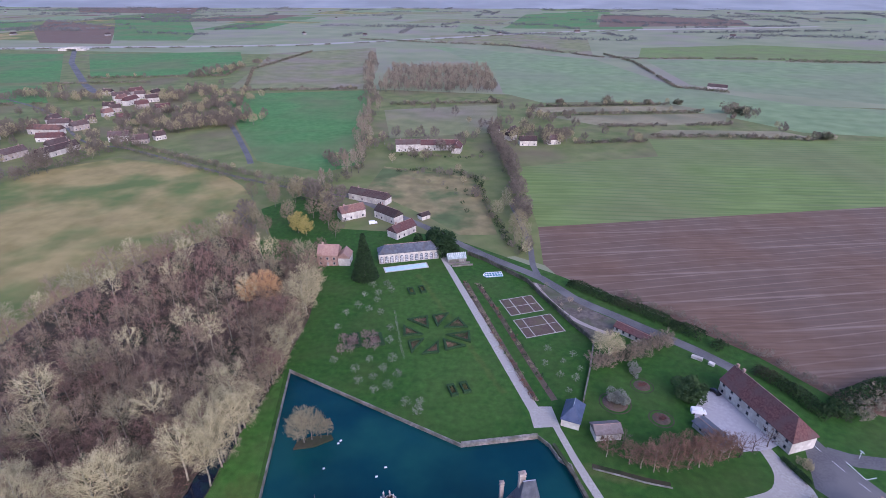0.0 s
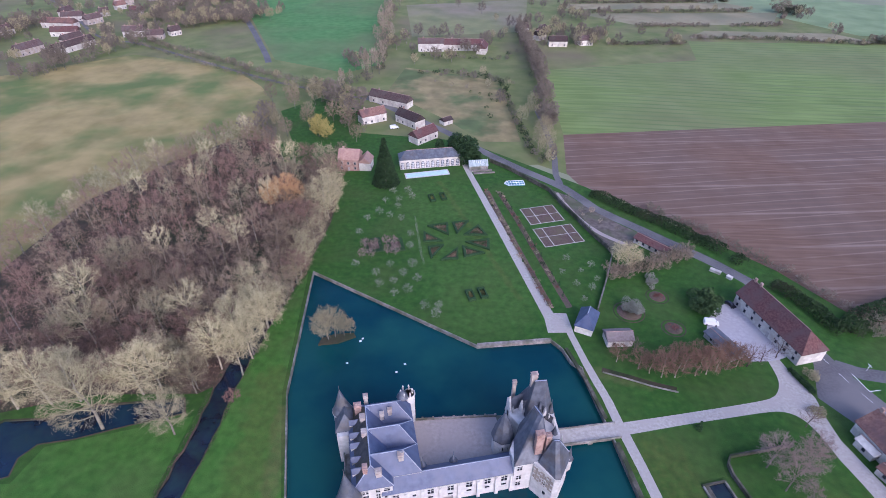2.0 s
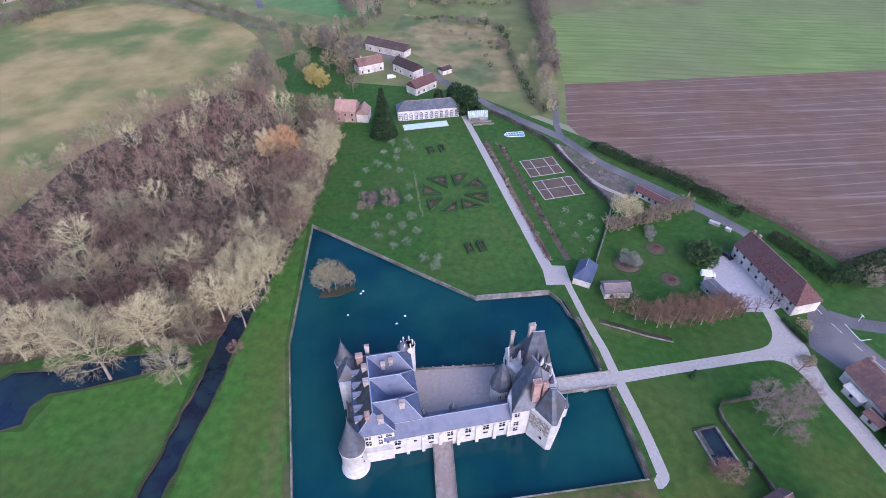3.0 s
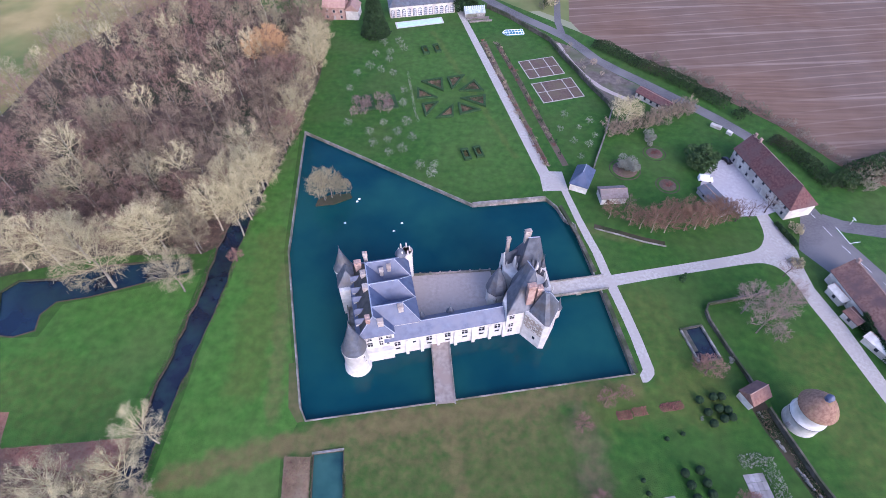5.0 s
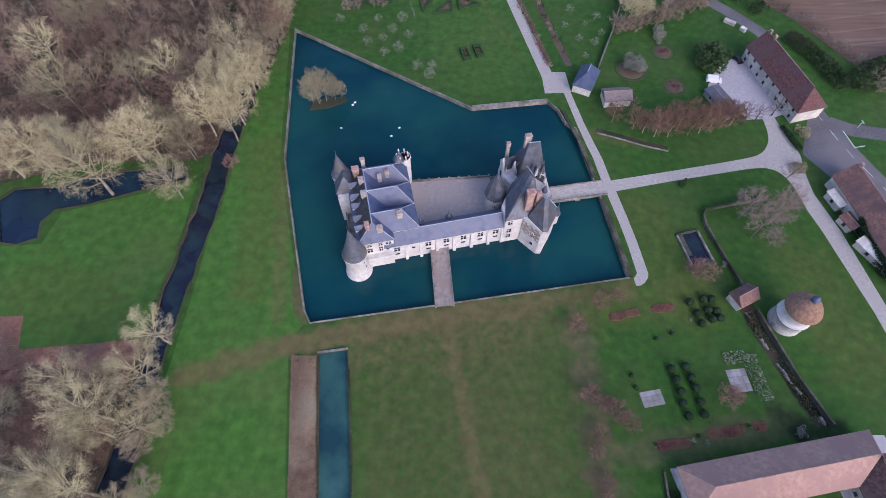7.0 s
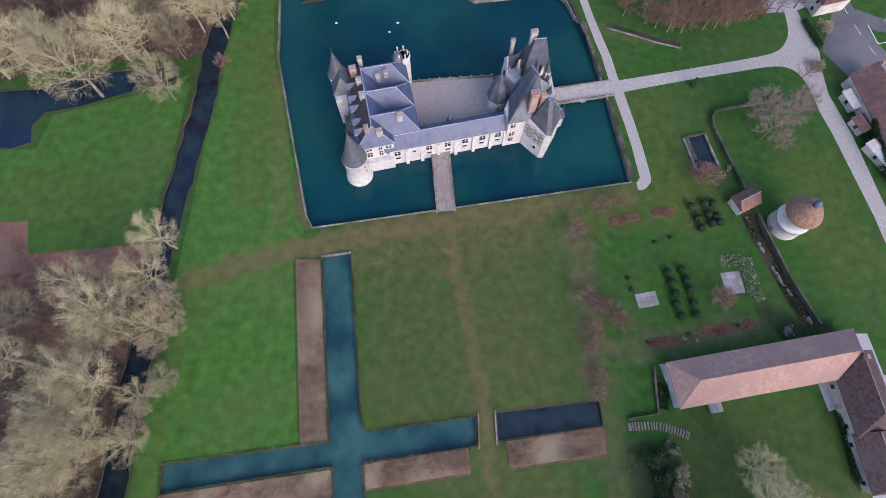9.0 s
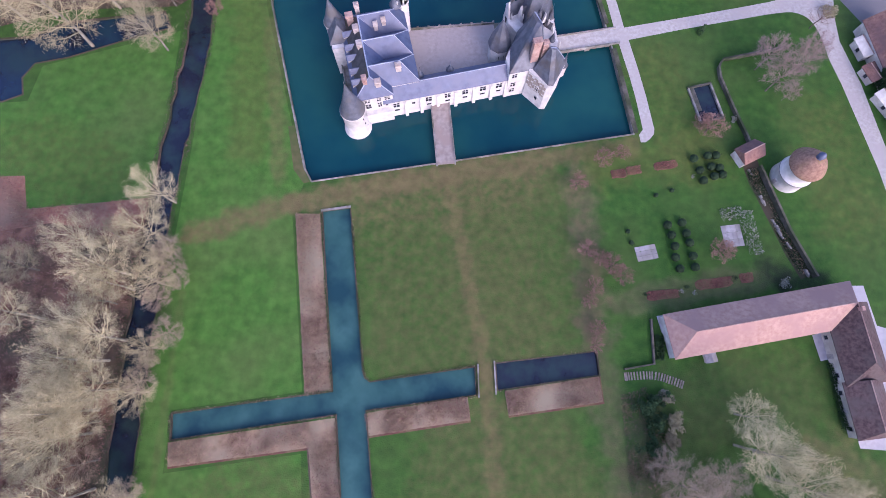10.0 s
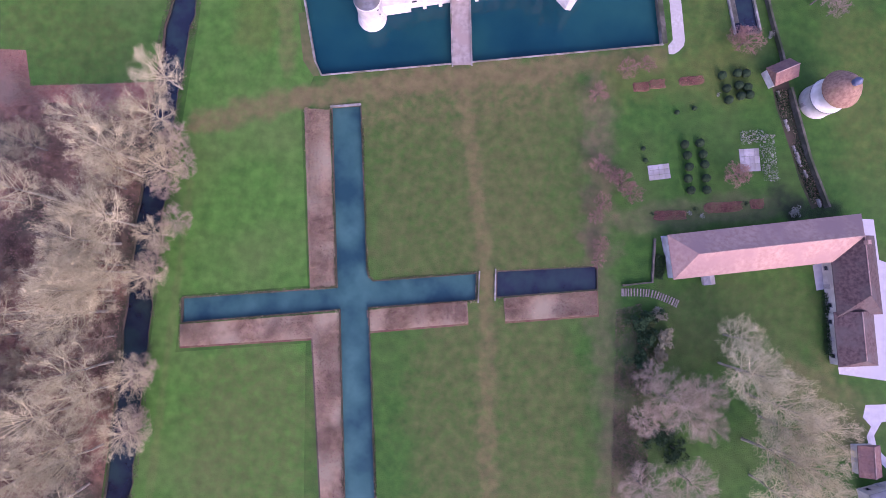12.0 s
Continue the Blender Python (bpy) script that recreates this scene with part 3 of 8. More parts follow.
BED_E = [(-18.8, -7.6), (5.5, -3.2), (6.3, -8.6), (-18.0, -12.8)]
BED_F = [(14.3, -1.7), (36.9, 2.2), (37.7, -3.7), (15.3, -7.4)]

HIGHWAY = [(-1500, 1300), (-1051, 1350), (-870, 1384), (-542, 1425), (-366, 1470), (-135, 1600), (120, 1780), (342, 1930), (700, 2080), (1500, 2300)]
HOLE = "hole"
REGIONS = [  # later ones lie over earlier ones
    ("grassland", [(-760, 240), (-75, 240), (40, 262), (80, 232), (120, 300), (160, 420), (270, 440), (300, 500), (700, 510), (640, 660), (330, 700), (90, 760), (-110, 800), (-330, 960), (-380, 1250), (-1150, 1330), (-1150, 700), (-760, 500)], "grassland", "rough grassland round the hamlet and village"),
    ("ploughed_field", [(-1766, 2598), (-1203, 2125), (-858, 1472), (-1057, 1496), (-1359, 1914)], "plough", "far brown ploughed field past the highway"),
    ("crop_field", [(-1678, 2990), (-1509, 3438), (-784, 1819), (-707, 1578), (-905, 1570)], "crop2", "far deep green field past the highway"),
    ("crop_field", [(-1873, 2454), (-1634, 2308), (-1461, 2049), (-1725, 1987)], "crop2", "far green field"),
    ("ploughed_field", [(-3017, 4850), (-1828, 4479), (-1383, 3218), (-2106, 3382)], "plough", "far pale brown field"),
    ("ploughed_field", [(911, 3346), (1421, 2777), (1248, 2338), (602, 2230)], "plough", "far reddish ploughed field"),
    ("crop_field", [(468, 3307), (1031, 3864), (591, 2230), (258, 2279)], "crop2", "far green field beside the ploughland"),
    ("crop_field", [(-1180, 1253), (-828, 1236), (-589, 851), (-763, 828)], "crop2", "green field below the highway"),
    ("crop_field", [(-773, 1237), (-462, 1294), (-388, 1091), (-363, 934), (-569, 897)], "crop2", "green field between the village and the highway"),
    ("crop_field", [(-755, 817), (-596, 819), (-500, 690), (-639, 660)], "crop2", "green field beside the village"),
    ("crop_field", [(496, 1420), (816, 1507), (1281, 1251), (858, 1128), (718, 1161), (416, 1201)], "crop", "pale green strip field"),
    ("meadow", [(-42, 1780), (219, 1878), (421, 1663), (327, 1230), (170, 1482), (-21, 1555)], "meadow", "olive meadow under the highway bank"),
    ("highway", strip(HIGHWAY, 40), "gravel", "pale highway on its bank across the plain"),
    ("road", strip([(-850, 1310), (-720, 1090), (-538, 831), (-480, 760)], 10), "asphalt", "grey road running under the highway"),
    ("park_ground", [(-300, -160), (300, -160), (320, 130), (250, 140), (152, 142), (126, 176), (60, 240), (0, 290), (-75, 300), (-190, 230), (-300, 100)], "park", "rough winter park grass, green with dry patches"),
    ("meadow", MEADOW_W, "pasture", "dry yellowish meadow beside the wood"),
    ("meadow", MEADOW_N, "meadow", "pale olive meadow below the highway bank"),
    ("crop_field", CROP_A, "crop", "young green crop field with faint drill lines"),
    ("crop_field", CROP_B, "crop2", "deep green winter crop field"),
    ("crop_field", CROP_C, "crop3", "pale green crop field beyond the hamlet"),
    ("crop_field", CROP_D, "crop3", "wide pale green crop field"),
    ("stubble", [(112, 642), (322, 658), (296, 688), (104, 670)], "stubble", "pale tan stubble strip between hedges"),
    ("stubble", [(168, 574), (308, 584), (338, 640), (118, 622)], "stubble", "long tan stubble field between hedges"),
    ("stubble", [(206, 530), (290, 532), (372, 520), (350, 552), (230, 556)], "stubble", "small pinkish stubble field"),
    ("paddock", PADDOCK, "paddock", "rough yellowish paddock behind the farmhouses"),
    ("pasture", FARM_FIELD, "meadow", "pale olive pasture beside the farm"),
    ("ploughed_field", PLOUGH, "plough", "brown ploughed field with curving furrows"),
    ("woodland_floor", WOOD, "litter", "brown leaf litter under bare trees"),
    ("woodland_floor", WOOD_S, "brush_floor", "brown leaf litter beside the stream"),
    ("bracken", SCRUB, "bracken", "reddish dead bracken at the edge of the wood"),
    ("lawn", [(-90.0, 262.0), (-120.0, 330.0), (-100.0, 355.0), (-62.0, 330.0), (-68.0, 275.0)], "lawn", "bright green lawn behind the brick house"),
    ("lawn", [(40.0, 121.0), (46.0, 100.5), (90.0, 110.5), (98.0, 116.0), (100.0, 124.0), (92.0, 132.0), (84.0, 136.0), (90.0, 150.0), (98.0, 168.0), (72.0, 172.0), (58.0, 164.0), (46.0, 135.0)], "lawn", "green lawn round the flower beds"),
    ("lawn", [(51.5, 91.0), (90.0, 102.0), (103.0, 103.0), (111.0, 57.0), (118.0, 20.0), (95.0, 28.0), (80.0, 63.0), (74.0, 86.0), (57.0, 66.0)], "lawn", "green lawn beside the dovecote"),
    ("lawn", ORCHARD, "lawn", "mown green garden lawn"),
    ("flower_border", strip([garden(27.2, 37.0), garden(25.6, 10.0), garden(24.1, -18.5), garden(22.8, -50.0)], 3.0), "soil", "brown flower border along the gravel path"),
    ("flower_border", strip([garden(32.7, 32.0), garden(32.3, 7.0), garden(31.2, -15.0), garden(30.1, -39.5), garden(29.7, -52.0)], 2.4), "soil", "brown flower border across the kitchen garden"),
    ("lawn", [(-71.0, -90.0), (-71.0, 10.0), (-69.0, 60.0), (-69.0, 120.0), (-60.0, 163.0), (-53.5, 104.0), (-49.0, 88.0), (-38.0, 50.0), (-40.5, 42.0), (-34.0, -3.0), (-64.6, -8.0), (-64.6, -22.0), (-33.0, -17.0), (-26.0, -90.0)], "lit_lawn", "green lawn between the stream and the canal in the lit tone"),
    ("lawn", [(-77.0, 95.0), (-77.0, 45.0), (-91.6, 43.2), (-109.7, 41.1), (-112.1, 50.3), (-165.0, 47.0), (-160.0, 70.0), (-128.0, 71.0), (-116.0, 72.0), (-114.0, 83.0), (-92.0, 90.0)], "lit_lawn", "green meadow between the pond and the stream"),
    ("olive_lawn", [(-25.0, 42.5), (-9.0, 47.0), (30.0, 54.0), (38.0, 9.0), (12.0, 5.0), (6.5, 5.0), (-19.0, 0.0)], "olive", "olive-brown worn lawn between canal and moat"),
    # the bank's dark tone holds both leaf growth and the wall's shadow
    ("bank", strip([(79.0, 60.0), (80.6, 53.0), (84.4, 43.0), (87.6, 34.0), (90.6, 28.0)], 4.4), "shade_bank", "dark leaf-strewn bank with park wall shade painted in"),
    # flat dark strip along the line of the ditch
    ("ditch", strip([(46.3, 118.6), (54.6, 115.8), (61.0, 113.4), (68.0, 111.6)], 2.0), "shade_bank", "dark strip along the ditch beside the lawn"),
    ("bank", [(-38.6, 54.0), (-36.6, 50.2), (-38.2, 49.8), (-41.2, 53.6), (-43.8, 66.0), (-42.2, 66.4)], "worn", "worn brown strip beside the moat wall"),
    ("reed_bed", BED_V, "reed", "strip of dry pinkish reeds beside the canal"),
    ("reed_bed", BED_L, "reed", "angled strip of dry pinkish reeds beside the canal"),
    ("reed_bed", BED_E, "reed", "short strip of dry reeds beside the canal"),
    ("reed_bed", BED_F, "reed", "strip of dry reeds past the grass causeway"),
    # reddish strips also paint the shadow of the step down into the reeds
    ("bed_edge", strip([(-63.7, -20.8), (-31.6, -15.9)], 0.5), "red_soil", "dark reddish reed bed edge with step shade painted in"),
    ("bed_edge", strip([(6.3, -8.8), (-18.0, -13.0)], 0.5), "red_soil", "dark reddish reed bed edge with step shade painted in"),
    ("bed_edge", strip([(37.1, 2.2), (37.9, -3.9), (15.3, -7.6)], 0.5), "red_soil", "dark reddish reed bed edge with step shade painted in"),
    ("bed_edge", strip([(-31.6, -15.9), (-25.9, -52.0), (-22.7, -75)], 0.4), "litter", "dark edge of the reed bed"),
    ("road", strip(smooth_line(ROAD, 8), 5.2), "asphalt", "grey asphalt country road"),
    ("road", strip(smooth_line(SIDE_ROAD, 8), 3.2), "asphalt", "grey asphalt side road"),
    ("road", strip(smooth_line(EAST_ROAD, 8), 5.5), "asphalt", "grey asphalt road at the junction"),
    ("road", strip([(-234.5, 588.6), (-203.7, 526.4), (-168.1, 451.6), (-160.0, 432.0)], 5.0), "asphalt", "short grey lane beside the green field"),
    ("road", strip(smooth_line(VILLAGE_ROAD, 12), 3.2), "asphalt", "narrow asphalt lane to the village"),
    ("verge", [(44.0, 234.6), (47.8, 219.0), (52.0, 210.0), (57.0, 197.0), (63.2, 182.4), (70.0, 184.0), (79.0, 197.5), (72.1, 203.7), (60.0, 217.5), (52.0, 229.0)], "verge", "bare brownish verge between the garden wall and the road"),
    ("track", strip(smooth_line([(46.0, 232.0), (50.6, 216.0), (55.6, 205.0), (61.5, 196.5), (70.5, 189.0)], 3), 2.2), "court", "pale rutted track beside the garden wall"),
    ("forecourt", FOREYARD, "asphalt", "worn asphalt apron beside the road"),
    ("garden_path", GARDEN_PATH, "gravel", "pale gravel garden path"),
    ("moat_path", EAST_PATH, "gravel", "pale gravel path along the moat"),
    ("drive", DRIVE, "gravel", "pale gravel drive"),
    ("yard", YARD_R, "yard", "pale gravel yard behind the stable wing"),
    ("terrace", TERRACE_R, "yard", "pale paved terrace beside the stable wing"),
    ("yard", [(103.5, -19.5), (103.0, -22.5), (105.0, -24.5), (104.0, -27.0), (105.2, -30.5), (112.0, -37.0), (113.5, -35.5), (106.6, -29.5), (105.8, -26.5), (107.5, -23.2), (116.0, -21.5), (116.0, -18.0)], "yard", "pale curved gravel path round a lawn"),
    ("terrace", [(51.8, 17.0), (54.2, 17.4), (54.4, 12.8), (52.8, 12.9)], "yard", "small pale terrace beside the long building"),
    ("yard", YARD, "yard", "pale gravel yard in front of the barn"),
    (HOLE, MOAT, "", ""), (HOLE, POND, "", ""), (HOLE, STREAM, "", ""), (HOLE, CANAL, "", ""), (HOLE, CANAL_E, "", ""),
]


def far_fields(rnd):
    """Scattered fields on the plain past the highway, on a slightly turned grid."""
    out = []
    for _ in range(70):
        d = rnd.uniform(1750, 4400)
        x = rnd.uniform(-0.98, 0.98) * d
        if d < 2050 + 0.18 * x:
            continue
        turn, w, h = rnd.choice((0.12, 0.2, -0.1, 0.3)), rnd.uniform(60, 260), rnd.uniform(60, 300)
        c, s = math.cos(turn), math.sin(turn)
        mat = rnd.choice(("plough", "crop2", "crop2", "crop3", "meadow", "crop", "pasture"))
        ring4 = [(x + (u * w + v * h * 0.2) * c - v * h * s, d + u * w * s + v * h * c) for u, v in ((-1, -1), (1, -1), (1, 1), (-1, 1))]
        out.append(("far_field", ring4, mat, {"plough": "far brown ploughed field", "crop2": "far deep green field", "crop3": "far pale green field", "meadow": "far olive meadow field", "crop": "far fresh green field", "pasture": "far dry yellowish field"}[mat]))
    return out


REGIONS = REGIONS[:1] + far_fields(random.Random(21)) + REGIONS[1:]


def build_ground():
    far = [(-20000, -2000), (20000, -2000), (20000, 24000), (-20000, 24000)]
    pts, faces = [], []
    for poly in [far] + [r[1] for r in REGIONS]:
        if sum(a[0] * b[1] - b[0] * a[1] for a, b in zip(poly, poly[1:] + poly[:1])) < 0:
            poly = poly[::-1]
        faces.append(list(range(len(pts), len(pts) + len(poly))))
        pts += [Vector(p) for p in poly]
    v, _, f, _, _, orig = delaunay_2d_cdt(pts, [], faces, 0, 1e-3)
    groups = {}
    for face, src in zip(f, orig):
        if src:
            groups.setdefault(max(src), []).append(face)
    for key, fs in groups.items():
        if key and REGIONS[key - 1][0] == HOLE:
            continue
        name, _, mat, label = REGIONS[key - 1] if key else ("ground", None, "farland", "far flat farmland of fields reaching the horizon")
        used = sorted({i for q in fs for i in q})
        at = {i: k for k, i in enumerate(used)}
        me = bpy.data.meshes.new(name)
        me.from_pydata([(v[i].x, v[i].y, 0.0) for i in used], [], [[at[i] for i in q] for q in fs])
        me.materials.append(MAT[mat])
        tagged(new(name, me), label=label, category=name.replace("_", " "), kind="structure")


build_ground()
bm = bmesh.new()  # added low rise closing the plain, its pale colour standing in for haze
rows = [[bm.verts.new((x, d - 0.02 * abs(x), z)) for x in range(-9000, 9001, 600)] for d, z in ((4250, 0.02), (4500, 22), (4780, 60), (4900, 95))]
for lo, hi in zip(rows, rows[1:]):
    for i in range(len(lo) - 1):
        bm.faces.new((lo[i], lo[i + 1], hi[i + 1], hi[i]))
tagged(part("backdrop", bm, MAT["far_haze"]), label="added backdrop rise at the horizon in a painted haze tone", category="backdrop", kind="structure")


def water(name, poly, mat, label, level, wall, wall_mat, coping=0.0):
    """A sunken sheet of water with walls round it."""
    bm = bmesh.new()
    c = Vector((sum(p[0] for p in poly) / len(poly), sum(p[1] for p in poly) / len(poly)))
    poly_face(bm, [(x, y, level) for x, y in poly])
    ob = tagged(part(name, bm, MAT[mat]), label=label, category="water", kind="structure")
    area = sum(a[0] * b[1] - b[0] * a[1] for a, b in zip(poly, poly[1:] + poly[:1]))
    bm = bmesh.new()
    sgn = 1 if area > 0 else -1
    n = len(poly)
    off = []
    for i in range(n):
        a, b, d = Vector(poly[i - 1]), Vector(poly[i]), Vector(poly[(i + 1) % n])
        e1, e2 = (b - a).normalized(), (d - b).normalized()
        k = (Vector((e1.y, -e1.x)) + Vector((e2.y, -e2.x)))
        k = k.normalized() / max(0.5, abs(k.length / 2)) * sgn
        off.append((b.x + k.x * wall, b.y + k.y * wall))
    for i in range(n):
        j = (i + 1) % n
        prism(bm, [poly[i], poly[j], off[j], off[i]], level - 1.0, coping)
    bmesh.ops.recalc_face_normals(bm, faces=bm.faces)
    tagged(part(name.split("_")[0] + "_wall", bm, MAT[wall_mat]), label="low stone bank wall round the " + name.replace("_", " "), category="wall", kind="structure")
    return ob


water("moat_water", MOAT, "water", "still teal moat water", -1.3, 0.38, "old_stone", 0.18)
water("pond_water", POND, "pond_water", "dark blue pond among trees", -0.5, 0.5, "litter", 0.03)
water("stream_water", STREAM, "dark_water", "dark straight stream beside the wood", -0.7, 0.25, "litter", 0.02)
water("canal_water", CANAL, "canal_water", "cross-shaped canal of green-blue water", -0.8, 0.3, "litter", 0.02)
water("canal_pool", CANAL_E, "dark_water", "dark rectangular canal pool", -0.8, 0.3, "litter", 0.02)



# ---------- the castle in the moat ----------
def opening(parent, x, z, w, h, y=0.0, yaw=0.0, at=(0, 0), frame_mat="stone", bars=True):
    """A mullioned window set in a wall that faces -y of its own frame."""
    holder = Matrix.Translation((at[0], at[1], 0)) @ Matrix.Rotation(yaw, 4, "Z")
    bm = bmesh.new()
    t = 0.16
    outer = [(x - w / 2 - t, z - t), (x + w / 2 + t, z - t), (x + w / 2 + t, z + h + t), (x - w / 2 - t, z + h + t)]
    inner = [(x - w / 2, z), (x + w / 2, z), (x + w / 2, z + h), (x - w / 2, z + h)]
    loops = [[bm.verts.new((u, d, v)) for u, v in q] for q, d in ((outer, y + 0.05), (outer, y - 0.14), (inner, y - 0.14), (inner, y + 0.05))]
    for a, b in zip(loops, loops[1:] + loops[:1]):
        for k in range(4):
            bm.faces.new((a[k], a[(k + 1) % 4], b[(k + 1) % 4], b[k]))
    bmesh.ops.recalc_face_normals(bm, faces=bm.faces)
    bmesh.ops.transform(bm, matrix=holder, verts=bm.verts)
    win = part("window", bm, MAT[frame_mat], parent)
    for piece, on in (((x - 0.06, x + 0.06, z, z + h, 0.10), "mullion"), ((x - w / 2, x + w / 2, z + h * 0.55, z + h * 0.55 + 0.1, 0.097), "transom")) if bars else ():
        bm = bmesh.new()
        box(bm, piece[0], piece[1], y - piece[4], y + 0.05, piece[2], piece[3])
        bmesh.ops.transform(bm, matrix=holder, verts=bm.verts)
        part(on, bm, MAT[frame_mat], win)
    bm = bmesh.new()
    box(bm, x - w / 2, x + w / 2, y - 0.03, y + 0.04, z, z + h)
    bmesh.ops.transform(bm, matrix=holder, verts=bm.verts)
    part("pane", bm, MAT["glass"], win, "dark window glass")
    return win


def chimney(parent, x, y, z0, z1, w=1.5, d=0.9, mat="stack", label="pinkish stone chimney stack"):
    bm = bmesh.new()
    box(bm, x - w / 2, x + w / 2, y - d / 2, y + d / 2, z0, z1)
    box(bm, x - w / 2 - 0.14, x + w / 2 + 0.14, y - d / 2 - 0.14, y + d / 2 + 0.14, z1, z1 + 0.25)
    box(bm, x - w / 2 - 0.14, x + w / 2 + 0.14, y - d / 2 - 0.14, y + d / 2 + 0.14, z1 - 0.9, z1 - 0.72)
    for k in (-0.25, 0.25):
        box(bm, x + k * w - 0.18, x + k * w + 0.18, y - 0.2, y + 0.2, z1 + 0.25, z1 + 0.5)
    return part("chimney", bm, MAT[mat], parent, label)


def ridge(parent, pts, r=0.14):
    bm = bmesh.new()
    for a, b in zip(pts, pts[1:]):
        tube(bm, a, b, r, r, 5)
    return part("ridge_cap", bm, MAT["lead"], parent, "pale lead ridge cap")


def turret_roof(parent, x, y, r, z0, z1, mat="dark_slate", n=20, label="conical slate roof"):
    bm = bmesh.new()
    lathe(bm, x, y, [(0, z0 - 0.05), (r + 0.2, z0 - 0.05), (r + 0.2, z0 + 0.1), (r * 0.88, z0 + (z1 - z0) * 0.14), (r * 0.56, z0 + (z1 - z0) * 0.42),
                     (r * 0.25, z0 + (z1 - z0) * 0.72), (0.1, z1 - 0.6), (0.06, z1), (0.05, z1 + 1.2), (0, z1 + 1.3)], n)
    return part("turret_roof", bm, MAT[mat], parent, label)


def dormer(parent, x, y, z, w, depth, h, yaw, mat="dark_slate"):
    """A gabled stone dormer whose face looks along -y of its frame."""
    m = Matrix.Translation((x, y, z)) @ Matrix.Rotation(yaw, 4, "Z")
    bm = bmesh.new()
    box(bm, -w / 2, w / 2, 0, depth, 0, h)
    bmesh.ops.transform(bm, matrix=m, verts=bm.verts)
    body = part("dormer", bm, MAT["stone"], parent, "pale stone dormer")
    bm = bmesh.new()
    roof(bm, -w / 2, w / 2, 0, depth, h, h + w * 0.75, axis="y", over=0.12)
    bmesh.ops.transform(bm, matrix=m, verts=bm.verts)
    part("dormer_roof", bm, MAT[mat], body)
    bm = bmesh.new()
    box(bm, -w / 2 + 0.25, w / 2 - 0.25, -0.04, 0.05, 0.2, h - 0.2)
    bmesh.ops.transform(bm, matrix=m, verts=bm.verts)
    part("pane", bm, MAT["glass"], body, "dark window glass")


def build_castle():
    c = thing("castle", pose(-16.3, 70.2, 0, 0, 0, 13.35), "white stone moated castle with blue slate roofs and turrets", "castle")
    low = -2.3
    # court terrace
    bm = bmesh.new()
    prism(bm, [(2, 4.5), (33, 4.5), (40, 8), (40, 20.5), (34, 21.2), (9, 24.4), (2, 24.4)], low, 0.9)
    part("terrace", bm, MAT["old_stone"], c, "stone court terrace rising from the water")
    bm = bmesh.new()
    prism(bm, [(8.8, 5.6), (33.5, 5.6), (33.5, 20.9), (9, 23.9)], 0.9, 0.95)
    part("court", bm, MAT["court"], c, "pinkish gravel courtyard")
    bm = bmesh.new()
    for k in range(9):
        u = 9.4 + k * 3.0
        v = 24.0 - (u - 9) * 0.128
        box(bm, u - 0.28, u + 0.28, v - 0.02, v + 0.5, 0.9, 1.9)
    for k in range(8):
        u = 9.4 + k * 3.0
        v0, v1 = 24.1 - (u - 9) * 0.128, 24.1 - (u + 3 - 9) * 0.128
        prism(bm, [(u + 0.28, v0), (u + 2.72, v1), (u + 2.72, v1 + 0.3), (u + 0.28, v0 + 0.3)], 0.9, 1.55)
    part("parapet", bm, MAT["old_stone"], c, "low stone parapet with small piers")

    # gallery wing
    bm = bmesh.new()
    box(bm, 0, 32, 0, 5.4, low, 6.3)
    box(bm, -0.1, 32, -0.12, 5.52, 5.75, 6.3)
    part("wall", bm, MAT["stone"], c, "white limestone gallery wall")
    for u in (4.5, 8.6, 13.2, 18.0, 23.0, 27.8, 31.8):
        bm = bmesh.new()
        prism(bm, [(u - 0.45, -0.75), (u + 0.45, -0.75), (u + 0.45, 0.1), (u - 0.45, 0.1)], low, 5.2, [(u - 0.4, -0.3), (u + 0.4, -0.3), (u + 0.4, 0.1), (u - 0.4, 0.1)])
        part("buttress", bm, MAT["stone"], c)
    bm = bmesh.new()
    box(bm, 0.1, 0.35, -0.26, -0.1, 5.45, 5.75)
    dentil = part("dentil", bm, MAT["stone"], c)
    for k in range(1, 64):
        ob = new("dentil", dentil.data)
        ob.parent, ob.location = c, (k * 0.5, 0, 0)
    bm = bmesh.new()
    roof(bm, -1, 32.6, 0, 5.4, 6.3, 9.3, hip0=0, hip1=0)
    part("roof", bm, MAT["slate"], c, "blue slate gallery roof")
    ridge(c, [(1, 2.7, 9.32), (32.8, 2.7, 9.32)], 0.12)
    for u in (2.0, 10.7, 15.8, 20.6, 25.4, 29.8):
        opening(c, u, 3.2, 1.6, 2.1)
        opening(c, u, 1.3, 1.3, 0.9, bars=False)
    opening(c, 6.6, 3.3, 0.9, 1.0, bars=False)
    # court side dormer lanterns
    for u in (9.6, 17.6):
        bm = bmesh.new()
        box(bm, u - 0.9, u + 0.9, 4.6, 6.2, 0.9, 7.3)
        w = part("stair_bay", bm, MAT["stone"], c)
        turret_roof(c, u, 5.4, 0.95, 7.3, 10.0, n=8)

    # west wing with its three cross wings
    bm = bmesh.new()
    box(bm, -8.0, 1.4, 0.3, 24.8, low, 9.6)
    box(bm, 1.2, 8.7, 2.6, 24.8, low, 9.6)
    box(bm, -8.1, 1.5, 0.18, 24.92, 9.15, 9.6)
    box(bm, 1.5, 8.82, 2.48, 24.92, 9.15, 9.6)
    part("wall", bm, MAT["stone"], c, "white limestone west wing wall")
    bm = bmesh.new()
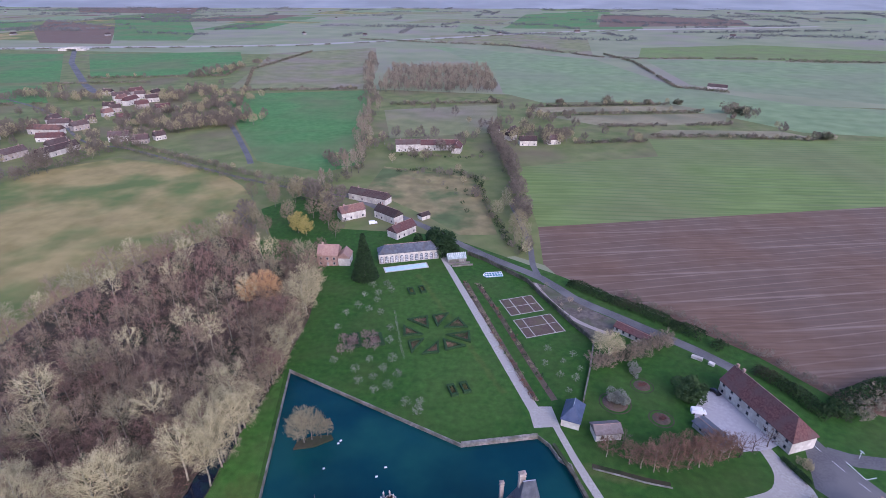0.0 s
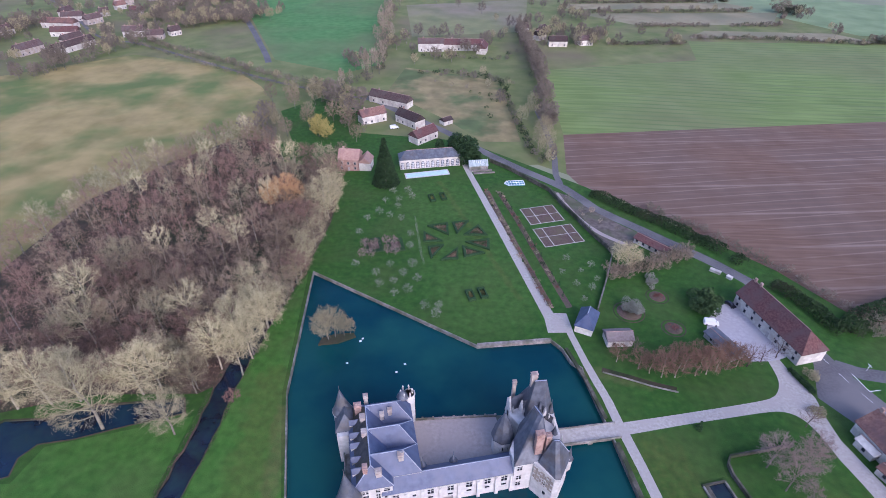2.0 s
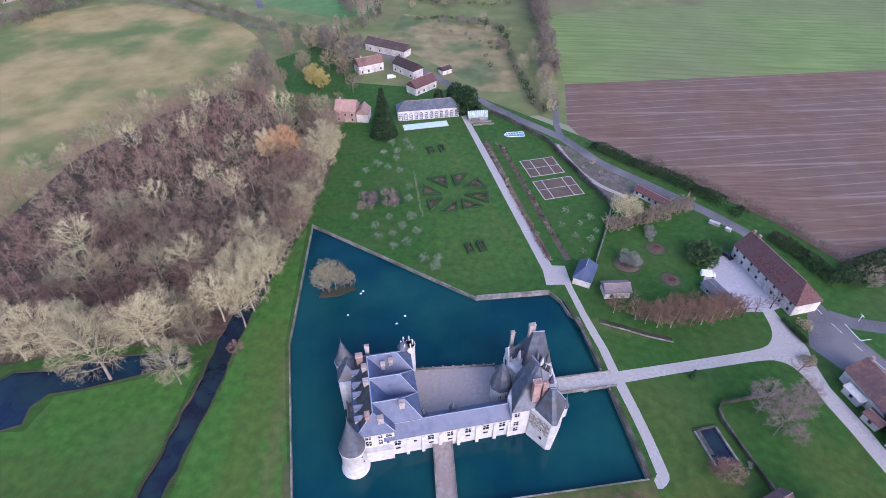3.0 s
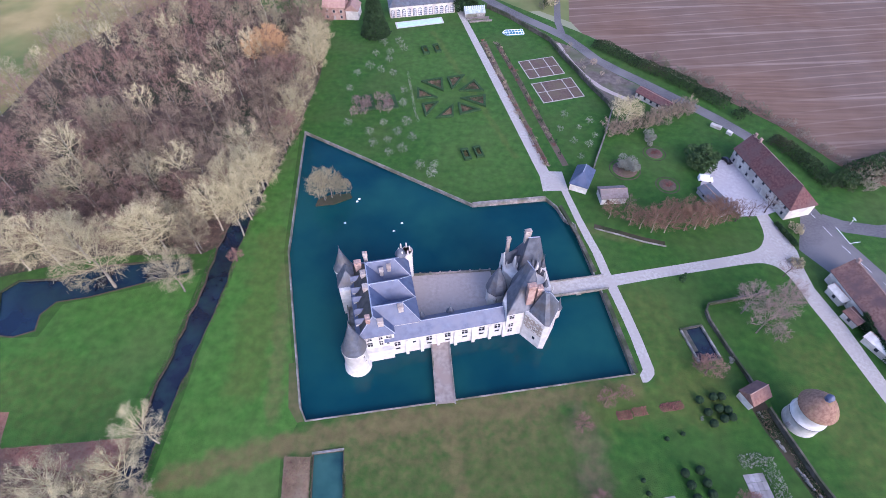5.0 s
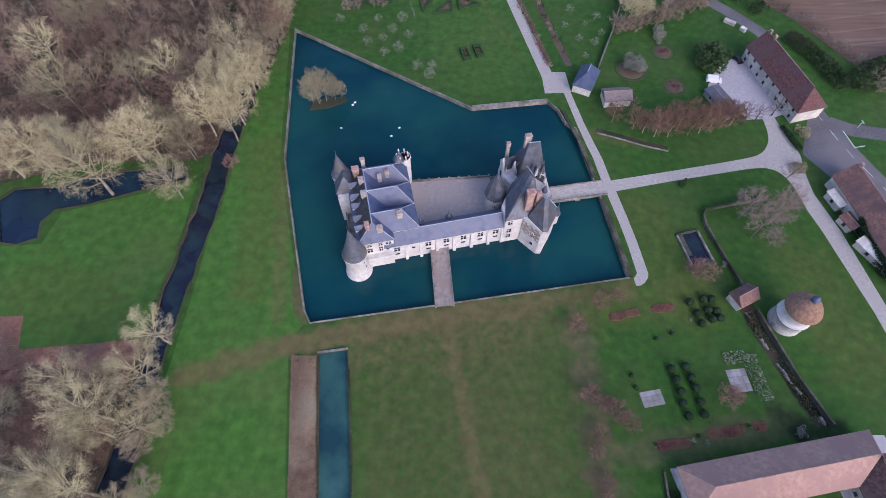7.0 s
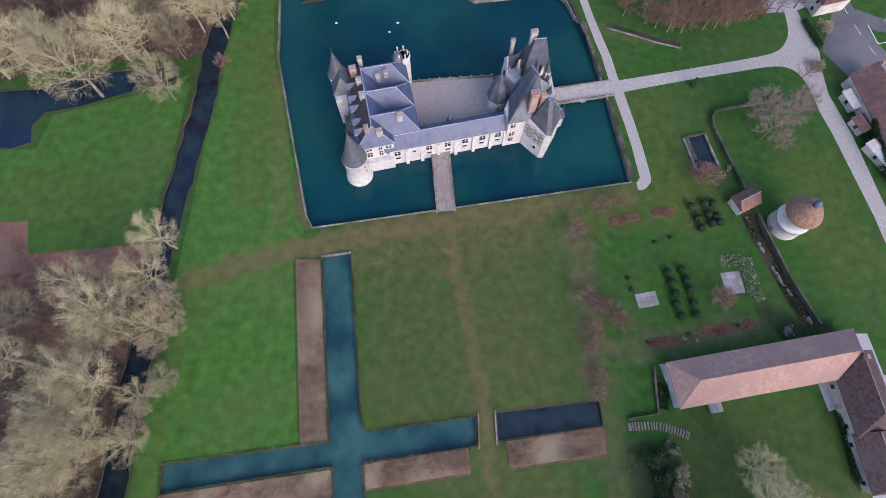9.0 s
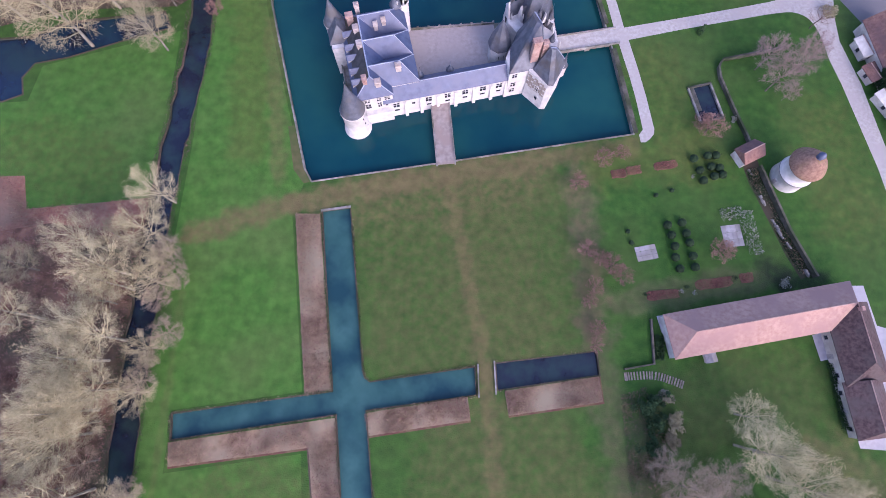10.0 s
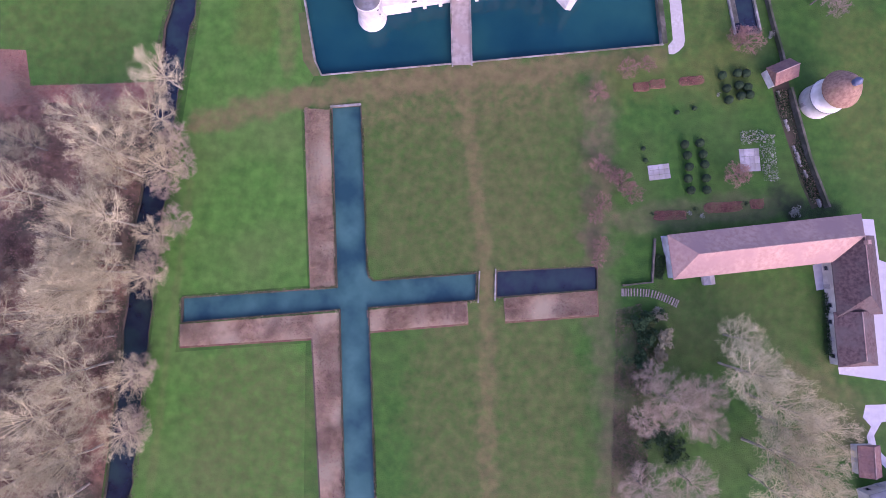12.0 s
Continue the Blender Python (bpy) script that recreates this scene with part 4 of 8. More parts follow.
    box(bm, -6.6, 0.9, -1.0, 0.6, low, 3.6)
    box(bm, -6.8, 1.0, -1.2, 0.55, 3.35, 3.72)
    part("bastion", bm, MAT["stone"], c, "white stone terrace bastion")
    bm = bmesh.new()
    roof(bm, -8.0, 1.4, 0.3, 24.8, 9.6, 14.2, axis="y", hip0=3.6, hip1=3.6)
    part("roof", bm, MAT["slate"], c, "blue slate main roof")
    for v0, v1 in ((17.5, 24.8), (10.1, 17.5), (2.6, 10.1)):
        bm = bmesh.new()
        roof(bm, -3.3, 8.7, v0, v1, 9.6, 14.15, axis="x", hip0=0.3, hip1=4.2, over=0.3)
        part("roof", bm, MAT["slate"], c, "blue slate cross-wing roof")
        vc = (v0 + v1) / 2
        ridge(c, [(-3.3, vc, 14.2), (4.7, vc, 14.2)])
        ridge(c, [(9.0, v0 - 0.2, 9.8), (4.8, vc, 14.2), (9.0, v1 + 0.2, 9.8)], 0.1)
    ridge(c, [(-3.3, 3.5, 14.25), (-3.3, 21.3, 14.25)], 0.17)
    ridge(c, [(-8.3, 0.0, 9.8), (-3.3, 3.5, 14.25), (1.7, 0.0, 9.8)], 0.12)
    # thin dark panel laid over the blue west slope
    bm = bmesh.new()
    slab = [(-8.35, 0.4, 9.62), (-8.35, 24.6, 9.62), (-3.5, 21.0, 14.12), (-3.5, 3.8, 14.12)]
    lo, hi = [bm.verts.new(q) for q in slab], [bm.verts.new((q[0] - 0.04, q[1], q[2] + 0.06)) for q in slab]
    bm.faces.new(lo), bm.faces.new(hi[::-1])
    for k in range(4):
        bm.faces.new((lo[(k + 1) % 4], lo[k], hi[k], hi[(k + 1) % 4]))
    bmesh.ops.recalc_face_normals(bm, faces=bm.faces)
    part("west_slope", bm, MAT["west_slate"], c, "dark panel over the west slope of the main roof")
    # valleys where the cross wings meet the main roof
    for va, vb in ((21.1, 13.8), (13.8, 6.3)):
        vm = (va + vb) / 2
        ridge(c, [(-3.3, va, 14.2), (1.0, vm + 0.1, 10.1)], 0.1)
        ridge(c, [(-3.3, vb, 14.2), (1.0, vm - 0.1, 10.1)], 0.1)
    for u, w in ((-5.2, 1.4), (-2.2, 1.0), (0.0, 1.5)):
        opening(c, u, 4.6, w, 2.2, y=0.3)
        opening(c, u, 7.5, w, 1.3, y=0.3)
    for v in (4.5, 7.6, 11.6, 14.6, 18.6):
        dormer(c, -7.9, v, 9.7, 1.6, 3.2, 1.6, radians(-90), "slate")
    for v in (4.6, 8.2, 11.8, 15.6, 19.4, 23.0):
        for z in (2.5, 6.0):
            opening(c, 0, z, 1.3, 2.1, at=(8.7, v), yaw=radians(90))
            opening(c, 0, z, 1.3, 2.1, at=(-8.0, v), yaw=radians(-90))
    for u in (-5, -1, 3, 6.5):
        for z in (2.5, 6.0):
            opening(c, 0, z, 1.3, 2.1, at=(u, 24.8), yaw=radians(180))
    chimney(c, -3.0, 23.4, 10, 15.8, 1.1, 0.8)
    chimney(c, 0.8, 18.6, 10, 13.6, 1.0, 0.7)
    chimney(c, 3.0, 19.2, 11, 14.0, 1.0, 0.7)
    chimney(c, 4.2, 5.0, 11.5, 14.6, 1.3, 1.0)
    chimney(c, -1.6, 2.0, 10, 14.0, 1.4, 1.0)
    chimney(c, -5.3, 21.0, 11, 15.4, 1.7, 1.2, "brick", "red brick chimney stack")
    chimney(c, -4.7, 3.0, 10, 14.8, 1.0, 1.4, "brick", "red brick chimney stack")
    chimney(c, -4.3, 17.5, 12, 14.9, 1.2, 1.4)
    chimney(c, -4.2, 12.8, 12, 14.9, 1.2, 1.4)
    # west gallery walk over the water
    bm = bmesh.new()
    box(bm, -10.2, -8.0, 3.0, 15.0, low, 3.2)
    box(bm, -10.3, -10.0, 3.0, 15.0, 3.2, 4.2)
    part("walkway", bm, MAT["old_stone"], c, "narrow stone walk over the water")
    # NW pavilion and turret
    bm = bmesh.new()
    box(bm, -11.4, -7.6, 16.0, 24.6, low, 9.8)
    part("wall", bm, MAT["stone"], c, "white stone corner pavilion")
    bm = bmesh.new()
    roof(bm, -11.4, -6.4, 17.6, 24.6, 9.8, 14.0, axis="y", hip0=2.6, hip1=2.6)
    part("roof", bm, MAT["dark_slate"], c, "dark slate pavilion roof")
    bm = bmesh.new()
    lathe(bm, -9.6, 23.8, [(2.9, low), (2.6, 0.5), (2.5, 10.2), (2.75, 10.3), (2.75, 10.7), (0, 10.7)], 20)
    part("tower", bm, MAT["stone"], c, "round white corner turret")
    turret_roof(c, -9.6, 23.8, 2.5, 10.7, 19.5, "tower_slate")
    # SW tower
    bm = bmesh.new()
    lathe(bm, -9.25, -1.2, [(3.75, low), (3.65, -0.6), (3.25, 0.2), (3.15, 1.0), (3.1, 7.9), (3.35, 8.1), (3.35, 8.6), (0, 8.6)], 28)
    part("tower", bm, MAT["stone"], c, "round white corner tower")
    turret_roof(c, -9.25, -1.2, 3.1, 8.6, 20.6, "tower_slate", 28)
    for ang, z in ((42, 6.2), (48, 3.6), (62, 1.4)):
        opening(c, 0, z, 0.5, 0.9, y=-3.1, at=(-9.25, -1.2), yaw=radians(ang), bars=False)
    # NE stair turret of the west wing
    bm = bmesh.new()
    prism(bm, ring(9.0, 24.6, 1.5, 8, 0.39), low, 12.6)
    prism(bm, ring(9.0, 24.6, 1.7, 8, 0.39), 12.2, 12.6)
    part("tower", bm, MAT["stone"], c, "white octagonal stair turret")
    bm = bmesh.new()
    for k in range(6):
        x, y = 8.2 + 1.6 * math.cos(k * 1.05), 24.4 + 1.6 * math.sin(k * 1.05)
        lathe(bm, x, y, [(0.26, 12.5), (0.22, 13.9), (0.3, 14.0), (0, 14.9)], 6)
    part("pinnacle", bm, MAT["stone"], c, "carved stone pinnacles")
    bm = bmesh.new()
    lathe(bm, 7.0, 23.9, [(1.7, 12.4), (1.1, 13.6), (0.5, 14.4), (0, 14.6)], 10)
    part("lantern", bm, MAT["dark_slate"], c, "small dark lantern roof")

    # gate pavilions to the east
    bm = bmesh.new()
    prism(bm, [(32, -0.6), (37.2, -0.6), (44.5, 2), (46.4, 6.0), (47.2, 14.6), (46.6, 19.4), (36.0, 20.0), (35.0, 14.0), (36.6, 10.6), (34.4, 7.4), (32, 4)], low, 10.1)
    part("wall", bm, MAT["stone"], c, "pale stone gate pavilion wall")
    bm = bmesh.new()
    prism(bm, [(36.6, -0.9), (40.1, -6.2), (41.5, -6.6), (46.6, -0.6), (46.0, 3.4), (41.0, 4.0)], low, 10.4, [(36.9, -0.9), (40.5, -6.1), (41.6, -6.5), (46.6, -0.6), (46.0, 3.4), (41.0, 4.0)])
    prism(bm, [(36.8, -0.95), (40.4, -6.3), (41.7, -6.7), (46.8, -0.6), (46.0, 3.6), (41.0, 4.2)], 9.9, 10.38)
    part("wall", bm, MAT["stone"], c, "white stone diamond-shaped corner pavilion")
    bm = bmesh.new()  # chequered brick and stone bays on the diagonal face
    d = Vector((40.3 - 36.75, -6.15 + 0.9)).normalized()
    nrm = Vector((-d.y, d.x)) * -1
    for i in range(9):
        for j in range(8):
            if (i * 7 + j * 5 + i * j) % 3:
                z = 4.4 + j * 0.62
                s = (z + 2.3) / 12.7
                a = Vector((36.6, -0.9)).lerp(Vector((36.9, -0.9)), s)
                e = Vector((40.1, -6.2)).lerp(Vector((40.5, -6.1)), s)
                p, q = a.lerp(e, 0.04 + i * 0.105), a.lerp(e, 0.04 + i * 0.105 + 0.09)
                prism(bm, [(p.x, p.y), (q.x, q.y), (q.x + nrm.x * 0.12, q.y + nrm.y * 0.12), (p.x + nrm.x * 0.12, p.y + nrm.y * 0.12)], z, z + 0.52)
    bmesh.ops.recalc_face_normals(bm, faces=bm.faces)
    part("chequer", bm, MAT["chequer"], c, "chequered brick and stone facing")
    yaw = math.atan2(d.y, d.x)
    opening(c, 3.6, 5.0, 1.0, 1.9, at=(36.75, -0.95), yaw=yaw)
    opening(c, 4.2, 1.4, 0.9, 1.4, at=(36.68, -1.0), yaw=yaw, bars=False)
    for u, z in ((33.4, 3.6), (33.4, 7.6), (33.4, 0.9)):
        opening(c, u, z, 1.3, 1.8, y=-0.6)
    for k, z in ((2.0, 4.0), (2.0, 7.2), (4.6, 5.5)):
        opening(c, k, z, 0.9, 1.4, at=(41.6, -6.5), yaw=math.atan2(5.9, 5.0), bars=False)
    # main gate roof: steep, with a short ridge
    bm = bmesh.new()
    prism(bm, [(31.7, -0.9), (39.6, -0.9), (42.0, 3), (42.8, 10), (36.8, 11.0), (33.8, 6.6)], 10.15, 18.4,
          [(39.6, 6.8), (40.6, 6.0), (40.9, 6.2), (40.4, 9.6), (39.8, 9.8), (39.4, 9.0)])
    part("roof", bm, MAT["dark_slate"], c, "very steep grey slate pavilion roof")
    ridge(c, [(39.7, 9.7, 18.65), (40.7, 6.1, 18.65)], 0.13)
    bm = bmesh.new()
    prism(bm, [(38.8, 12.4), (44.2, 11.5), (47.4, 14.6), (46.9, 19.7), (38.8, 19.9)], 10.15, 21.0, [(41.6, 15.2), (44.2, 14.9), (44.7, 15.1), (44.6, 15.5), (41.7, 15.8)])
    part("roof", bm, MAT["dark_slate"], c, "tall slate roof over the gate tower")
    ridge(c, [(41.4, 15.5, 21.05), (44.7, 15.2, 21.05)], 0.13)
    chimney(c, 41.6, 16.6, 15, 22.6, 1.6, 1.0)
    chimney(c, 37.2, 18.8, 11, 18.0, 0.9, 0.8)
    # diamond pavilion roof
    bm = bmesh.new()
    prism(bm, [(37.9, -1.0), (40.5, -6.2), (41.7, -6.6), (46.8, -0.6), (46.0, 3.6), (41.2, 4.0)], 10.4, 17.8,
          [(41.2, -0.3), (41.5, -0.9), (42.5, -1.2), (42.8, -0.8), (42.7, -0.3), (41.6, 0.0)])
    part("roof", bm, MAT["dark_slate"], c, "steep slate roof with lichen stains")
    ridge(c, [(41.4, -0.4, 17.85), (42.7, -0.8, 17.85)], 0.12)
    ridge(c, [(42.7, -0.9, 17.8), (46.9, -0.6, 10.6)], 0.1)
    chimney(c, 38.2, 1.0, 10.3, 19.6, 2.0, 1.3, "brick", "tall red brick chimney stack")
    chimney(c, 40.4, 0.9, 10.3, 18.4, 1.3, 1.2, "brick", "red brick chimney stack")
    # stair turret in the court corner
    bm = bmesh.new()
    prism(bm, ring(32.2, 10.4, 2.85, 8, 0.39), 0.5, 7.2)
    prism(bm, ring(32.2, 10.4, 3.05, 8, 0.39), 6.6, 7.2)
    tower = part("tower", bm, MAT["stone"], c, "octagonal white stair tower in the court")
    bm = bmesh.new()
    prism(bm, ring(32.2, 10.4, 3.2, 8, 0.39), 7.2, 11.4, ring(32.2, 10.4, 2.25, 8, 0.39))
    prism(bm, ring(32.2, 10.4, 2.25, 8, 0.39), 11.4, 16.4, ring(32.2, 10.4, 0.25, 8, 0.39))
    part("turret_roof", bm, MAT["dark_slate"], c, "faceted grey slate roof")
    for ang in (-70, -110, -30):
        opening(c, 0, 4.0, 0.8, 1.5, y=-2.7, at=(32.2, 10.4), yaw=radians(ang + 90), bars=False)
    # slate spires between the gate roofs
    for u, v, r, z0, z1 in ((42.6, 12.4, 1.0, 10.0, 16.4), (46.3, 13.2, 1.15, 9.0, 14.2), (45.0, 6.6, 0.9, 9.8, 13.4)):
        turret_roof(c, u, v, r, z0, z1, n=8, label="slim slate spire")
    # steep gables in flamboyant stone
    for u, v, z, w, hgt, depth, turn in ((35.2, 16.4, 6.0, 2.8, 9.0, 5.0, -77), (38.0, 14.6, 7.0, 2.2, 8.0, 4.0, -77), (43.9, 11.4, 9.0, 1.6, 5.6, 3.0, 15),
                                         (46.0, 9.4, 8.0, 1.5, 4.6, 2.6, 40)):
        m = Matrix.Translation((u, v, z)) @ Matrix.Rotation(radians(turn), 4, "Z")
        bm = bmesh.new()
        ring0 = [(-w / 2, 0.0), (w / 2, 0.0), (w / 2, hgt * 0.3), (0, hgt), (-w / 2, hgt * 0.3)]
        front = [bm.verts.new((x, 0, zz)) for x, zz in ring0]
        rear = [bm.verts.new((x, 0.5, zz)) for x, zz in ring0]
        bm.faces.new(front), bm.faces.new(rear[::-1])
        for i in range(5):
            bm.faces.new((front[(i + 1) % 5], front[i], rear[i], rear[(i + 1) % 5]))
        bmesh.ops.transform(bm, matrix=m, verts=bm.verts)
        gb = part("gable", bm, MAT["stone"], c, "steep carved stone gable")
        bm = bmesh.new()
        roof(bm, -w / 2 + 0.1, w / 2 - 0.1, 0.5, depth, hgt * 0.28, hgt * 0.93, axis="y", over=0.0)
        box(bm, -w / 2 + 0.1, w / 2 - 0.1, 0.5, depth, -0.5, hgt * 0.28)
        bmesh.ops.transform(bm, matrix=m, verts=bm.verts)
        part("gable_roof", bm, MAT["dark_slate"], gb)
        bm = bmesh.new()
        box(bm, -0.4, 0.4, -0.05, 0.1, 0.4, hgt * 0.36)
        bmesh.ops.transform(bm, matrix=m, verts=bm.verts)
        part("pane", bm, MAT["glass"], gb, "dark window glass")
    for u, v, z in ((36.0, 14.9, 12), (38.6, 13.4, 12.5), (44.8, 10.6, 12.5), (45.6, 8.6, 11.5), (46.4, 4.6, 11)):
        bm = bmesh.new()
        lathe(bm, u, v, [(0.24, z - 4.0), (0.2, z - 1), (0.28, z - 0.9), (0.08, z + 0.5), (0, z + 1.0)], 6)
        part("pinnacle", bm, MAT["stone"], c, "carved stone pinnacle")
    # corbelled corner turret
    bm = bmesh.new()
    lathe(bm, 46.3, -0.6, [(0.2, 3.4), (0.95, 5.2), (0.95, 8.9), (1.1, 9.0), (1.1, 9.3), (0, 9.3)], 14)
    part("tower", bm, MAT["stone"], c, "small corbelled corner turret")
    turret_roof(c, 46.3, -0.6, 0.95, 9.3, 13.8, n=14)
    return c


build_castle()


def build_bridge(name, pts, width, z, label, arches, curb=0.25, deck="gravel"):
    """A stone bridge between two points, with low walls along its edges and piers in the water."""
    a, b = Vector(pts[0]), Vector(pts[1])
    m = pose(a.x, a.y, 0, 0, 0, math.degrees(math.atan2(b.y - a.y, b.x - a.x)))
    ob = thing(name, m, label, "bridge")
    n = (b - a).length
    bm = bmesh.new()
    box(bm, 0, n, -width / 2, width / 2, z - 0.7, z)
    part("deck", bm, MAT[deck], ob)
    for s in (-1, 1):
        bm = bmesh.new()
        y = s * (width / 2 + 0.14)
        box(bm, -0.3, n + 0.3, y - 0.18, y + 0.18, z - 0.8, z + curb)
        part("side_wall", bm, MAT["old_stone"], ob, "low stone side wall")
    for k in range(arches + 1):
        bm = bmesh.new()
        x = n * k / arches
        prism(bm, [(x - 0.7, -width / 2 - 0.25), (x + 0.7, -width / 2 - 0.25), (x + 0.7, width / 2 + 0.25), (x - 0.7, width / 2 + 0.25)], -2.3, z - 0.65)
        part("pier", bm, MAT["old_stone"], ob)
    return ob


build_bridge("stone_bridge", [(-0.9, 56.0), (-2.9, 73.5)], 4.6, 0.28, "brownish stone bridge over the moat to the gallery", 3, 0.3, "bridge_earth")
build_bridge("stone_bridge", [(29.0, 92.6), (46.2, 95.9)], 4.6, 0.28, "pale gravel bridge to the castle gate", 2, 0.35)


# ---------- houses and outbuildings ----------
def house(name, x, y, yaw, length, width, wall_h, roof_h, label, category="house", wall="plaster", tiles="tile_red", hips=(0, 0), windows=3, door=True,
          chimneys=(0.2,), group="", storeys=1, sides=(0, 1)):
    """A rectangular house, its long side along x of its own frame, centred at (x, y)."""
    h = thing(name, pose(x, y, 0, 0, 0, yaw), label, category, group)
    a, b = length / 2, width / 2
    bm = bmesh.new()
    ring0 = [(-a, -b), (a, -b), (a, b), (-a, b)]
    lo = [bm.verts.new((p[0], p[1], -0.1)) for p in ring0]
    hi = [bm.verts.new((p[0], p[1], wall_h)) for p in ring0]
    for i in range(4):
        bm.faces.new((lo[i], lo[(i + 1) % 4], hi[(i + 1) % 4], hi[i]))
    bm.faces.new(lo[::-1])
    for i, s in ((1, 1), (3, -1)):
        if hips[0 if s < 0 else 1] == 0:
            g = bm.verts.new((s * a, 0, wall_h + roof_h * 0.97))
            bm.faces.new((hi[i], hi[(i + 1) % 4], g))
    part("wall", bm, MAT[wall], h)
    bm = bmesh.new()
    roof(bm, -a, a, -b, b, wall_h, wall_h + roof_h, hip0=hips[0], hip1=hips[1], over=0.4)
    part("roof", bm, MAT[tiles], h)
    bm = bmesh.new()
    tube(bm, (-a - 0.4 + hips[0], 0, wall_h + roof_h + 0.02), (a + 0.4 - hips[1], 0, wall_h + roof_h + 0.02), 0.13, 0.13, 6)
    part("ridge_cap", bm, MAT["brick" if tiles != "slate" else "lead"], h)
    for k in chimneys:
        cx = (k - 0.5) * length
        bm = bmesh.new()
        box(bm, cx - 0.45, cx + 0.45, -0.3, 0.3, wall_h + roof_h * 0.6, wall_h + roof_h + 1.1)
        box(bm, cx - 0.52, cx + 0.52, -0.37, 0.37, wall_h + roof_h + 1.1, wall_h + roof_h + 1.25)
        part("chimney", bm, MAT["brick"], h, "brick chimney")
    for side in sides:
        for s in range(storeys):
            for i in range(windows):
                u = (i + 0.5) / windows * length - a
                at, yw = ((0, -b), 0.0) if side == 0 else ((0, b), math.pi)
                if door and s == 0 and i == windows // 2:
                    bm = bmesh.new()
                    box(bm, u - 0.55, u + 0.55, -0.08, 0.06, 0, 2.1)
                    bmesh.ops.transform(bm, matrix=Matrix.Translation((at[0], at[1], 0)) @ Matrix.Rotation(yw, 4, "Z"), verts=bm.verts)
                    part("door", bm, MAT["timber"], h)
                else:
                    opening(h, u, 0.9 + s * 2.7, 0.9, 1.25, at=at, yaw=yw, frame_mat="timber", bars=False)
    return h


house("long_building", 75.75, 16.25, 11.4, 46.0, 10.0, 4.0, 4.2, "long low building under a pale pink tiled hip roof", "house", tiles="tile_pink", hips=(5.0, 3.2), windows=9, chimneys=())
house("stable_wing", 96.97, 11.1, 98.3, 17.9, 10.0, 3.9, 4.2, "dark brown tiled stable wing joining the long building", "house", tiles="tile_dark", windows=4, chimneys=(0.93,), hips=(4.8, 0))
house("stable_wing", 98.0, -3.75, 97.6, 12.2, 8.6, 3.3, 2.9, "lower dark brown tiled stable wing with a mossy hipped end", "house", tiles="tile_dark", windows=3, chimneys=(), hips=(1.6, 0))


def porch(x, y, yaw):
    p = thing("porch", pose(x, y, 0, 0, 0, yaw), "small pale porch on the long building", "porch")
    bm = bmesh.new()
    box(bm, -1.3, 1.3, -1.5, 1.5, -0.1, 1.1)
    part("base", bm, MAT["plaster"], p)
    bm = bmesh.new()
    roof(bm, -1.3, 1.3, -1.5, 1.5, 1.1, 1.9, axis="y", over=0.1)
    part("roof", bm, MAT["paving"], p, "grey slab roof")


porch(63.6, 7.6, 11.4)
house("shed", 88.9, 130.6, -66.0, 12.5, 5.0, 2.1, 0.9, "low blue-grey roofed shed at the yard edge", "shed", wall="timber", tiles="tower_slate", windows=2, chimneys=(), door=False)
house("barn", 110.0, 139.5, -73.8, 31.0, 10.0, 4.9, 5.6, "long white barn with a dark brown tiled roof", "barn", tiles="tile_barn", hips=(0, 4.8), windows=8, chimneys=(0.03, 0.12), storeys=2)
house("barn", 121.6, 82.2, -78.2, 36.0, 10.0, 4.2, 4.6, "dark brown tiled barn beside the road", "barn", windows=6, chimneys=(0.02,))
orangery = house("orangery", -18.5, 259.5, 12.5, 32.0, 8.0, 5.4, 3.6, "long white orangery with arched glazing and a grey slate roof", "orangery", tiles="dark_slate", hips=(4, 4), windows=0, door=False, chimneys=())
for k in range(12):
    u = -14.7 + k * 2.67
    bm = bmesh.new()
    arch = [(u - 0.85, 0.3), (u + 0.85, 0.3), (u + 0.85, 3.3)] + [(u + 0.85 * math.cos(a * math.pi / 8), 3.3 + 0.85 * math.sin(a * math.pi / 8)) for a in range(1, 8)] + [(u - 0.85, 3.3)]
    lo = [bm.verts.new((x, -4.06, z)) for x, z in arch]
    hi = [bm.verts.new((x, -3.9, z)) for x, z in arch]
    bm.faces.new(lo)
    for i in range(len(arch)):
        bm.faces.new((lo[(i + 1) % len(arch)], lo[i], hi[i], hi[(i + 1) % len(arch)]))
    glass = part("arched_window", bm, MAT["pane_grey"], orangery, "tall arched window")
    bm = bmesh.new()
    for x in (u - 0.28, u + 0.28):
        box(bm, x - 0.05, x + 0.05, -4.12, -4.05, 0.3, 3.9)
    for z in (1.2, 2.2, 3.2):
        box(bm, u - 0.85, u + 0.85, -4.115, -4.052, z - 0.04, z + 0.04)
    part("lattice", bm, MAT["white"], glass)
house("house", -60.0, 255.0, -3.0, 10.5, 10.0, 6.0, 4.2, "brick house with a pink tiled roof", "house", wall="brick", tiles="tile_pink", windows=3, storeys=2)
house("house", -51.5, 254.0, 87.0, 8.0, 6.0, 4.5, 3.2, "small tiled annexe beside the brick house", "house", wall="plaster", tiles="tile_pink", windows=2, chimneys=())
house("hut", 77.9, 59.8, 28.0, 5.6, 4.3, 3.0, 2.4, "small white plastered hut with a brown tiled roof", "hut", windows=1, chimneys=())
house("outhouse", 102.8, -32.0, 96.0, 6.5, 4.6, 2.6, 1.8, "small outhouse with a dark tiled roof", "outhouse", windows=1, chimneys=())
